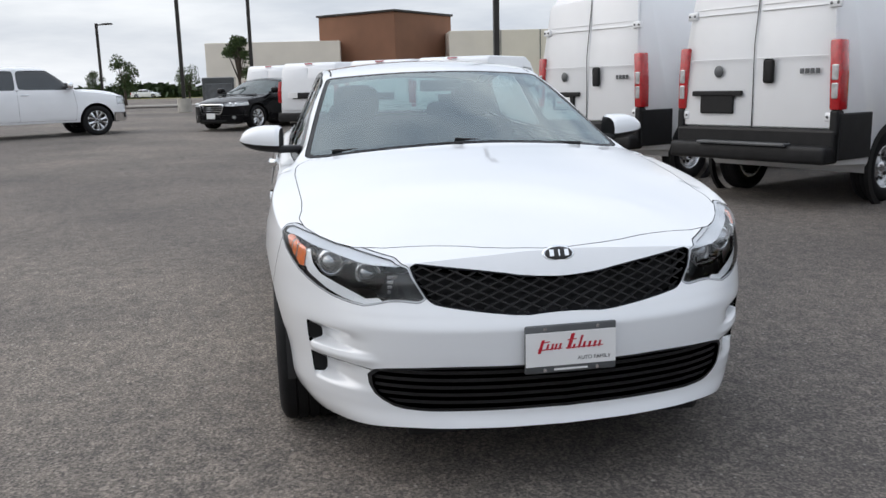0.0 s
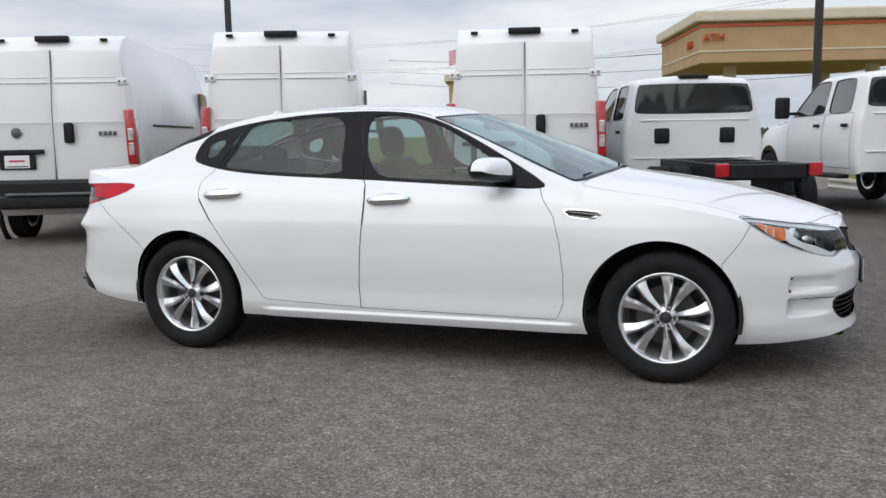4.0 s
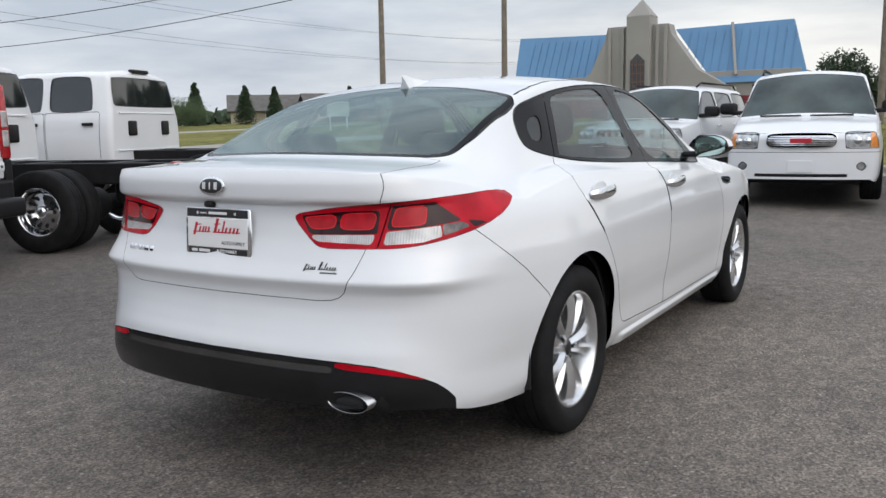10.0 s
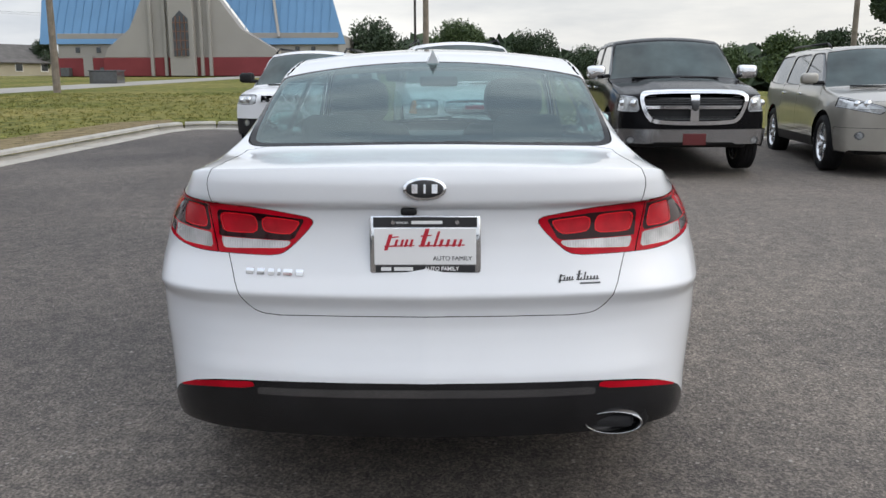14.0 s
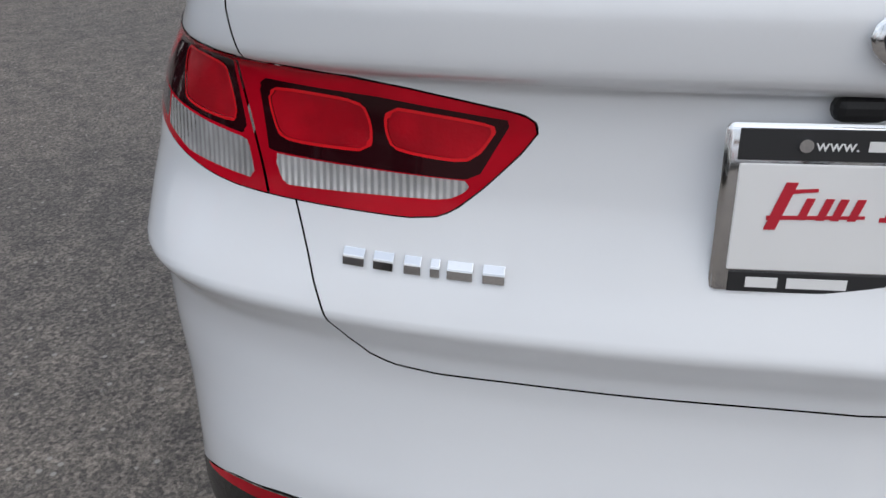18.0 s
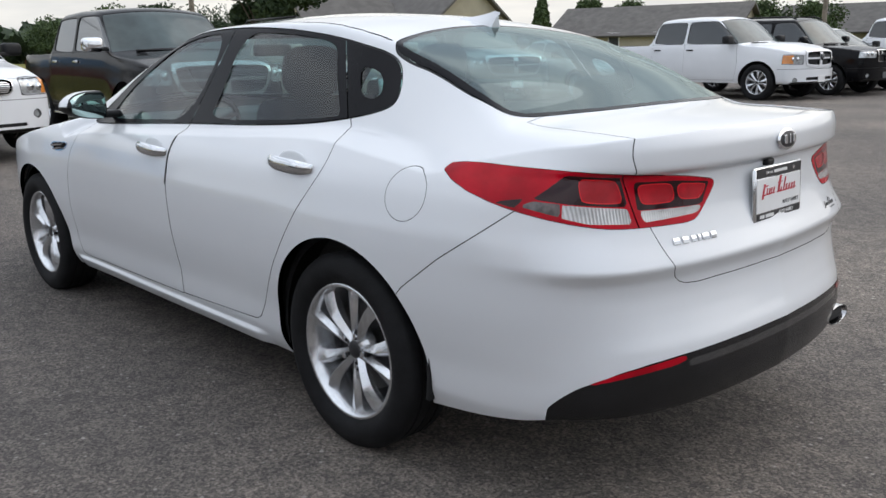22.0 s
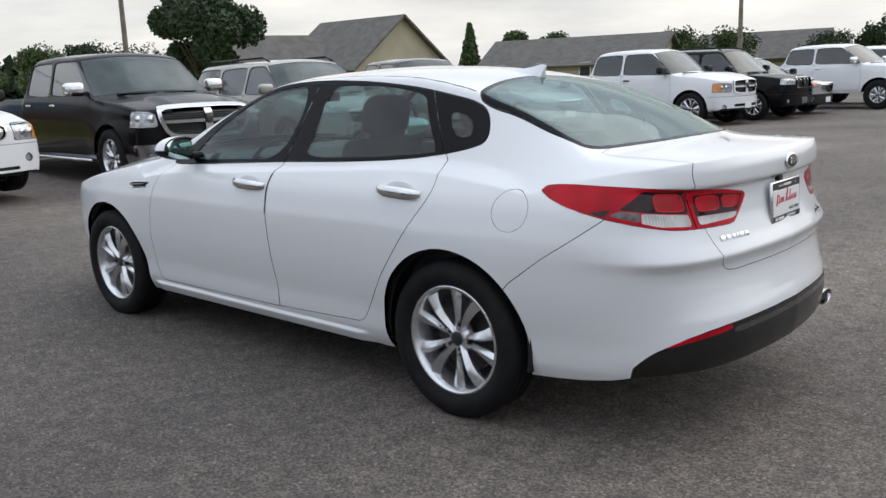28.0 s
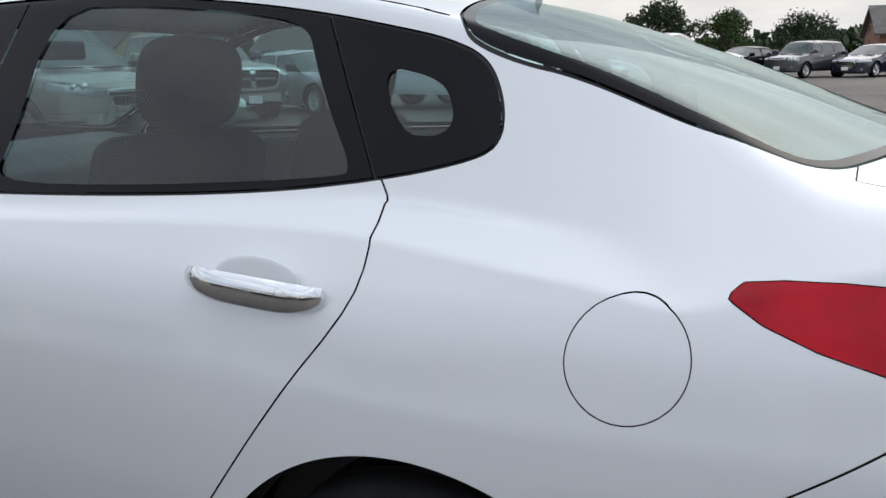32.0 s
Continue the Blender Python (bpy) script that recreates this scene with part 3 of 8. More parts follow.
    # bonnet
    hood = carve(xy(rounded([(2.262, -.4), (2.258, 0), (2.225, .2), (2.17, .33), (2.075, .60), (1.95, .71), (1.76, .80), (1.62, .775), (1.4, .785), (1.1, .795), (.95, .762), (.99, .62), (1.06, .3), (1.085, 0), (1.085, -.4)], 1),
                    lambda k: ROWS - 6 - k.a[:, 1]), .0016)

    # tail lamps
    lamp = rounded([(4.735, .990), (4.82, .938), (4.99, .894), (5.17, .862), (5.25, .850), (5.33, .842), (5.42, .841), (5.5, .840), (5.60, .840), (5.635, .858), (5.705, .928), (5.70, .946),
                    (5.66, .954), (5.55, .970), (5.36, .986), (5.2, .994), (5.0, .999), (4.85, 1.003)], 1)
    tail = carve(sz(lamp, lambda k: k.a[:, 1] - ROWS - 25), .0008)

    def arcz(k):
        return np.stack([k.a[:, 0], k.v[:, 2]], 1)
    cut = [(5.352, .99), (5.408, .835)]
    p, q = np.array(cut)
    d = (q - p) / np.linalg.norm(q - p)
    off = (arcz(tail) - p) @ np.array([-d[1], d[0]])
    if off[np.argmax(tail.a[:, 0])] < 0:
        off = -off
    tail_in, tail_out = tail.split(.002 - off)[0], tail.split(off + .002)[0]
    seams.append(tail.split(np.abs(off) - .002)[0].moved(-.006))
    mask_in = [(5.392, .962), (5.540, .956), (5.679, .942), (5.647, .886), (5.632, .882), (5.405, .887)]
    cells_in = {"brake_light": [(5.402, .956), (5.519, .952), (5.533, .940), (5.536, .903), (5.528, .899), (5.424, .899), (5.414, .912)],
                "turn_light": [(5.546, .946), (5.560, .948), (5.667, .938), (5.664, .930), (5.641, .897), (5.560, .903), (5.549, .912)]}
    clear_in = [(5.411, .885), (5.641, .881), (5.634, .870), (5.616, .861), (5.425, .854)]
    mask_out = [(5.082, .920), (5.18, .983), (5.350, .977), (5.374, .898), (5.206, .908)]
    cells_out = {"brake_light": [(5.216, .976), (5.339, .970), (5.361, .906), (5.229, .912)]}
    clear_out = [(5.172, .908), (5.372, .894), (5.385, .853), (5.25, .858), (5.172, .874)]
    grey_out = [(5.045, .900), (5.083, .915), (5.166, .910), (5.168, .876)]
    dark_out = [(4.955, .906), (5.058, .920), (5.03, .894)]

    # boot lid
    boot = carve(yz(rounded([(-.5, .678), (.30, .676), (.448, .672), (.498, .690), (.532, .739), (.567, .85), (.597, .955), (.616, 1.0), (.624, 1.043), (.607, 1.08), (.592, 1.10), (.588, 1.3), (-.5, 1.3)], 1),
                    lambda k: k.v[:, 0] + 1.94), .0012)

    # head lamps, grilles and slots
    head = rounded([(-.885, .852), (-1.134, .830), (-1.446, .801), (-1.727, .774), (-1.79, .715), (-1.852, .646), (-1.70, .655), (-1.62, .640), (-1.55, .632), (-1.33, .662), (-1.15, .707), (-1.01, .761), (-.925, .81)], 1)

    def diag(k):
        return np.stack([k.v[:, 1] - k.v[:, 0], k.v[:, 2]], 1)
    headlamp = carve(lambda k: np.maximum(outline_distance(diag(k), head), 1.55 - k.v[:, 0]), .0009)
    grille = carve(yz(rounded([(-.4, .718), (0, .718), (.116, .725), (.203, .740), (.374, .760), (.476, .772), (.455, .715), (.418, .648), (.37, .637), (.267, .622), (.13, .606), (.07, .611), (0, .614), (-.4, .614)], 1),
                      lambda k: 2.1 - k.v[:, 0]), 0)
    lower = carve(yz(rounded([(-.4, .453), (0, .453), (.164, .454), (.36, .456), (.53, .446), (.615, .430), (.607, .36), (.555, .318), (.49, .302), (.28, .305), (0, .305), (-.4, .305)], 1),
                     lambda k: 1.9 - k.v[:, 0]), 0)
    slot = carve(sz([(.916, .552), (.936, .550), (.940, .47), (.922, .476), (.916, .505)]), 0)
    slot2 = carve(sz([(.916, .436), (.940, .445), (.940, .385), (.932, .360), (.920, .362), (.916, .40)]), 0)
    crease = carve(sz([(.93, .4445), (.77, .4435), (.62, .430), (.62, .426), (.77, .4385), (.93, .4395)]), 0)
    seams.append(crease.moved(-.006))
    # side vent behind the front wheel
    vent = carve(xz(rounded([(1.098, .868), (.99, .878), (.880, .880), (.905, .842), (.985, .826), (1.05, .832)], 1), lambda k: .5 - k.v[:, 1]), 0)

    # bumpers, black rear valance
    valance = carve(sz(rounded([(5.12, .1), (5.13, .335), (5.18, .385), (5.24, .425), (5.373, .474), (5.537, .489), (5.80, .495), (6.3, .496), (6.3, .1)], 1)), 0)
    refl_line = rounded([(5.235, .421), (5.30, .449), (5.38, .470), (5.50, .482), (5.535, .484), (5.542, .466), (5.40, .455), (5.30, .437)], 1)
    reflector, valance = valance.split(outline_distance(arcz(valance), refl_line))
    strip_line = [(5.548, .470), (6.3, .482), (6.3, .458), (5.548, .449)]
    chrome, valance = valance.split(outline_distance(arcz(valance), strip_line))
    rear_bumper = carve(sz([(4.55, .50), (4.65, .622), (4.79, .728), (4.92, .812), (5.03, .885), (5.1, .93), (6.5, .93), (6.5, .05), (4.55, .05)], lambda k: k.v[:, 0] + 1.60), .0015)
    front_bumper = carve(sz([(-.5, .9), (.9, .9), (1.135, .812), (1.19, .72), (1.27, .62), (1.27, .05), (-.5, .05)], lambda k: 1.55 - k.v[:, 0]), .0015)

    # doors and the round fuel flap
    def body_side(k):
        return .5 - k.v[:, 1]
    b_line = [(-.285, 1.08), (-.262, 1.02), (-.232, .98), (-.222, .9), (-.230, .77), (-.246, .6), (-.262, .43), (-.258, .30)]
    rear_door = carve(xz([(-1.23, 1.12), (-1.268, 1.090), (-1.288, 1.062), (-1.301, 1.034), (-1.308, 1.005), (-1.3095, .975), (-1.305, .945), (-1.291, .914), (-1.266, .877), (-1.228, .829), (-1.177, .760), (-1.036, .569), (-.914, .385), (-.885, .345), (-.85, .330)] + [(x - .001, z + (.01 if z < .35 else 0)) for x, z in b_line[::-1]], body_side), .0016)
    front_door = carve(xz([(x + .001, z + (.008 if z < .35 else 0)) for x, z in b_line] + [(.80, .298), (.855, .302), (.888, .38), (.892, .54), (.873, .70), (.838, .84), (.775, .93), (.74, .985), (.70, 1.02)], body_side), .0016)

    body_left = rest
    f = np.maximum(np.hypot(body_left.v[:, 0] + 1.702, body_left.v[:, 2] - .897) - .078, .5 - body_left.v[:, 1])
    flap, around = body_left.split(f + .0009)
    f2 = np.maximum(np.hypot(around.v[:, 0] + 1.702, around.v[:, 2] - .897) - .078, .5 - around.v[:, 1])
    flap_seam, body_left = around.split(f2 - .0009)

    # put the pieces into the scene
    (body_left.rim(.02) + rest.rim(.02).mirrored()).put("body_shell", M_WHITE, car)
    flap.put("fuel_flap", M_WHITE, car)
    seam = seams[0]
    for s in seams[1:]:
        seam = seam + s
    (seam + seam.mirrored() + flap_seam.moved(-.006)).put("panel_joints", M_SEAM, car)
    both(hood.rim(.015), "bonnet", M_WHITE)
    boot_ob = both(boot.rim(.015), "boot_lid", M_WHITE)
    fb = both(front_bumper.rim(.02), "front_bumper", M_WHITE)
    rb = both(rear_bumper.rim(.02), "rear_bumper", M_WHITE)
    fd = pair(front_door.rim(.015), "front_door", M_WHITE)
    rd = pair(rear_door.rim(.015), "rear_door", M_WHITE)
    # black rubber guards on the doors' rear edges
    for skin, doors, line in ((front_door, fd, [(-.2335, .985), (-.222, .93), (-.2205, .88), (-.2245, .78)]), (rear_door, rd, [(-1.290, .915), (-1.262, .877), (-1.225, .826), (-1.192, .782)])):
        pts = np.array(line)
        u = np.linspace(0, len(pts) - 1, 14)
        path = np.stack([np.interp(u, range(len(pts)), pts[:, k]) for k in (0, 1)], 1)
        for sy, ob in ((1, doors[0]), (-1, doors[1])):
            if sy > 0 and doors is rd:
                continue
            bm, prev = bmesh.new(), None
            for x, z in path:
                near = np.argsort((skin.v[:, 0] - x)**2 + (skin.v[:, 2] - z)**2)[:3]
                y = skin.v[near, 1].mean()
                row = [bm.verts.new((x + dx, sy * (y + dy), z)) for dx, dy in ((.002, -.004), (.002, .003), (-.006, .003), (-.006, -.004))]
                if prev:
                    for i in range(4):
                        bm.faces.new((prev[i], prev[(i + 1) % 4], row[(i + 1) % 4], row[i]))
                prev = row
            bmesh.ops.recalc_face_normals(bm, faces=bm.faces)
            part("edge_guard", bm, M_INK, ob, "thin black rubber edge guard")
    pair(side, "black_window_frame", M_BLACK_GLOSS, label="glossy black pillar and window trim")
    pair(glass["front_door_glass"].moved(-.004), "window_glass", M_GLASS, fd)
    pair(glass["rear_door_glass"].moved(-.004), "window_glass", M_GLASS, rd)
    pair(glass["quarter_glass"].moved(-.004), "quarter_glass", M_GLASS)
    both(wind_trim, "windscreen_border", M_BLACK_GLOSS)
    both(wind_glass, "windscreen", M_SCREEN)
    both(rear_trim, "rear_window_border", M_BLACK_GLOSS)
    both(rear_glass, "rear_window", M_REAR_GLASS)
    both(valance, "rear_valance", M_VALANCE, rb, "black plastic rear valance")
    both(chrome, "valance_strip", M_SMOKED, rb, "smoked chrome strip")
    pair(reflector.moved(.002), "reflector", M_RED, (rb, rb), "red reflector")

    # tail lamp cells
    for lamp_part, cells, clear, mask, more in ((tail_in, cells_in, clear_in, mask_in, ()), (tail_out, cells_out, clear_out, mask_out, ((grey_out, M_CLEAR_DIM, "reversing_light_end"), (dark_out, M_RED_DARK, "lamp_mask")))):
        lens = lamp_part
        got = []
        for name, poly in cells.items():
            poly = soft(poly, .010)
            c, lens = lens.split(outline_distance(arcz(lens), poly))
            line, c = c.split(-(outline_distance(arcz(c), poly) + .0032))
            got.append((name, c.moved(.0004), M_RED_CELL, ""))
            got.append(("light_guide", line.moved(.0016), M_RED_LINE, "bright red light guide round the cell"))
        c, lens = lens.split(outline_distance(arcz(lens), mask))
        got.append(("lamp_mask", c.moved(.001), M_RED_DARK, "smoked lamp mask"))
        c, lens = lens.split(outline_distance(arcz(lens), clear))
        got.append(("reversing_light", c.moved(.001), M_CLEAR_CELL, "clear ribbed reversing light"))
        for poly, m, name in more:
            c, lens = lens.split(outline_distance(arcz(lens), poly))
            got.append((name, c.moved(.001), m, "smoked lamp corner"))
        bases = pair(lens.moved(.001), "tail_lamp", M_RED, label="deep red tail lamp lens")
        for name, c, m, lab in got:
            if len(c.f):
                pair(c, name, m, bases, lab)

    # head lamps
    dist = outline_distance(diag(headlamp), head)
    dark_edge, inner = headlamp.split(-(dist + .006))
    lampset = pair(dark_edge.rim(.02), "headlamp", M_LAMP_BODY, label="clear headlamp with two projector lenses and amber corner stripes")
    brow = [(-.90, .87), (-.93, .828), (-1.05, .818), (-1.17, .803), (-1.329, .788), (-1.505, .770), (-1.70, .757), (-1.76, .80), (-1.2, .87)]
    band, deep = inner.split(outline_distance(diag(inner), brow))
    pair(band.moved(-.006), "lamp_brow", M_LAMP_BODY, lampset)
    guide_line = [(-1.172, .796), (-1.195, .793), (-1.222, .748), (-1.285, .718), (-1.40, .696), (-1.50, .673), (-1.566, .656), (-1.63, .662), (-1.65, .650), (-1.578, .638), (-1.49, .643), (-1.336, .673), (-1.19, .714), (-1.165, .735)]
    guide, deep = deep.split(outline_distance(diag(deep), guide_line))
    pair(guide.moved(-.010).rim(.012), "light_guide", M_GUIDE, lampset, "white daytime light guide")
    amber, deep = deep.split(outline_distance(diag(deep), [(-.955, .832), (-1.028, .818), (-1.087, .806), (-1.162, .794), (-1.177, .730), (-1.121, .730), (-1.038, .768), (-.985, .80)]))
    qa = diag(amber)[:, 0] + .30 * (diag(amber)[:, 1] - .78)
    for lo, hi in ((-1.026, -.965), (-1.080, -1.038), (-1.170, -1.092)):
        stripe = amber.split(np.maximum(qa - hi, lo - qa))[0]
        pair(stripe.moved(-.008), "amber_reflector", M_AMBER, lampset)
    pair(amber.moved(-.012), "amber_backing", M_GUIDE, lampset)
    pair(deep.moved(-.105), "lamp_housing", M_LAMP_DARK, lampset)
    pair(inner.moved(.001), "lamp_lens", M_LAMP_GLASS, lampset)
    for side_y, ob in ((1, lampset[0]), (-1, lampset[1])):
        for px, py, pz in ((1.985, .700, .742), (2.055, .582, .712)):
            bm = bmesh.new()
            bmesh.ops.create_uvsphere(bm, u_segments=20, v_segments=12, radius=.034, matrix=Matrix.Translation((px, py * side_y, pz)))
            part("projector", bm, mat_projector, ob, smooth=True)
            ring = lathe_bm([(.030, -.004), (.034, .012), (.039, .014), (.044, .010), (.060, -.028), (.056, -.028), (.036, 0)], 28, "x", closed=True)
            bmesh.ops.transform(ring, matrix=Matrix.Translation((px + .004, py * side_y, pz)) @ Matrix.Rotation(radians(14 * side_y), 4, "Z"), verts=ring.verts)
            part("projector_ring", ring, M_REFLECTOR, ob, smooth=True)
        for k in range(4):
            bm = box_bm((.05, .085, .012), (2.085, .487 * side_y, .655 + .016 * k), .003)
            part("turn_lamp_rib", bm, M_CLEAR_CELL, ob)
        bm = box_bm((.012, .07, .05), (2.05, .49 * side_y, .68), .004)
        part("turn_lamp", bm, M_PINK_LAMP, ob)
        bm = box_bm((.03, .030, .060), (1.985, .632 * side_y, .725), .008)
        part("lamp_baffle", bm, M_REFLECTOR, ob)

    # upper grille: recessed back and a diamond lattice
    back = both(grille.moved(-.055), "grille_back", M_DARK, fb)
    edge = both(grille.split(-(outline_distance(grille.v[:, 1:], [(-.4, .713), (.116, .72), (.203, .735), (.374, .755), (.468, .766), (.45, .715), (.413, .654), (.37, .643), (.267, .628), (.13, .612), (.07, .617), (-.4, .620)])))[0].rim(.05), "grille_rim", M_BLACK_GLOSS, fb)
    # crossing bars laid over the grille's own curve
    gp = np.array(rounded([(-.4, .718), (0, .718), (.116, .725), (.203, .740), (.374, .760), (.476, .772), (.455, .715), (.418, .648), (.37, .637), (.267, .622), (.13, .606), (.07, .611), (0, .614), (-.4, .614)], 1))
    gv = grille.v
    gy, gz = np.linspace(0, .5, 51), np.linspace(.58, .80, 45)
    deep = np.array([[gv[np.argmin((gv[:, 1] - y)**2 + (gv[:, 2] - z)**2), 0] for z in gz] for y in gy])
    lattice = bmesh.new()
    for way in (1, -1):
        for k in range(-16, 36):
            prev = None
            ys = np.linspace(-.48, .48, 97)
            zs = .50 + .030 * k + way * ys * .030 / .066
            gap = outline_distance(np.stack([np.abs(ys), zs], 1), gp)
            for y, z, out in zip(ys, zs, gap):
                if out > -.002:
                    prev = None
                    continue
                x = deep[min(50, round(abs(y) * 100)), min(44, max(0, round((z - .58) * 200)))] - .010 - .002 * (way > 0)
                row = [lattice.verts.new(q) for q in ((x, y, z - .0028), (x, y, z + .0028), (x - .012, y, z + .002), (x - .012, y, z - .002))]
                if prev:
                    for i in range(4):
                        lattice.faces.new((prev[i], prev[(i + 1) % 4], row[(i + 1) % 4], row[i]))
                prev = row
    bmesh.ops.recalc_face_normals(lattice, faces=lattice.faces)
    part("grille_lattice", lattice, M_GRILLE, fb, "black diamond-pattern grille")
    both(lower.moved(-.06), "lower_grille_back", M_DARK, fb)
    lo = lower.moved(-.012)
    for zc in (.33, .355, .38, .405, .43):
        bar = lo.split(np.abs(lo.v[:, 2] - zc) - .0055)[0]
        if len(bar.f):
            both(bar.rim(.03), "lower_grille_bar", M_BLACK, fb)
    both(lower.split(-(outline_distance(lower.v[:, 1:], rounded([(-.4, .446), (0, .446), (.164, .447), (.36, .449), (.525, .439), (.602, .424), (.596, .36), (.55, .326), (.485, .312), (.28, .315), (-.4, .315)], 1))))[0].rim(.04), "lower_grille_rim", M_BLACK, fb)
    pair(slot.moved(-.012), "air_slot", M_DARK, (fb, fb))
    pair(slot2.moved(-.012), "air_slot", M_DARK, (fb, fb))
    vd = outline_distance(vent.v[:, [0, 2]], rounded([(1.098, .868), (.99, .878), (.880, .880), (.905, .842), (.985, .826), (1.05, .832)], 1))
    bright, dark = vent.split(-(vd + .007))
    vents = pair(bright.moved(.002).rim(.012), "fender_vent", M_CHROME, label="chrome-edged fender vent")
    pair(dark.moved(-.012), "vent_back", M_DARK, vents)
    for sy in (1, -1):
        bm = prism_bm([(1.08, .846), (1.085, .858), (.93, .868), (.90, .873), (.93, .862)], .884 * sy, .902 * sy, "y")
        part("vent_blade", bm, M_CHROME, car)
        bm = prism_bm([(1.05, .830), (1.06, .838), (.93, .852), (.915, .848)], .886 * sy, .905 * sy, "y")
        part("vent_blade", bm, M_CHROME, car)

    # badges
    for bx, bz, tilt, sgn, half in ((2.268, .782, 28, 1, .054), (-2.440, 1.034, -6, -1, .060)):
        m = Matrix.Translation((bx, 0, bz)) @ Matrix.Rotation(radians(-tilt if sgn > 0 else -tilt), 4, "Y")
        bm = bmesh.new()
        bmesh.ops.create_uvsphere(bm, u_segments=32, v_segments=10, radius=1, matrix=m @ Matrix.Diagonal((.008, half, half * .53, 1)))
        badge = part("badge", bm, M_CHROME, fb if sgn > 0 else boot_ob, "oval chrome and black emblem", smooth=True)
        bm = bmesh.new()
        bmesh.ops.create_uvsphere(bm, u_segments=32, v_segments=10, radius=1, matrix=m @ Matrix.Translation((.0015 * sgn, 0, 0)) @ Matrix.Diagonal((.0085, half * .90, half * .45, 1)))
        part("badge_field", bm, M_INK, badge, smooth=True)
        for k, (w, sh) in enumerate(((.016, 0), (.006, 0), (.016, 0))):
            bm = box_bm((.004, w * half / .06, half * .42), (.0095 * sgn, (k - 1) * .027 * half / .06 * -1, 0), .001)
            bmesh.ops.transform(bm, matrix=m, verts=bm.verts)
            part("badge_mark", bm, M_CHROME, badge)
    return car, dict(front_bumper=fb, rear_bumper=rb, boot=boot_ob, front_doors=fd, rear_doors=rd)


mat_projector = mat("projector_lens", (.30, .32, .34), .05, .7, coat=1.0, spread=.3, scale=30)
M_UNDER = mat("underbody", (.012, .012, .012), .9, spread=.3)


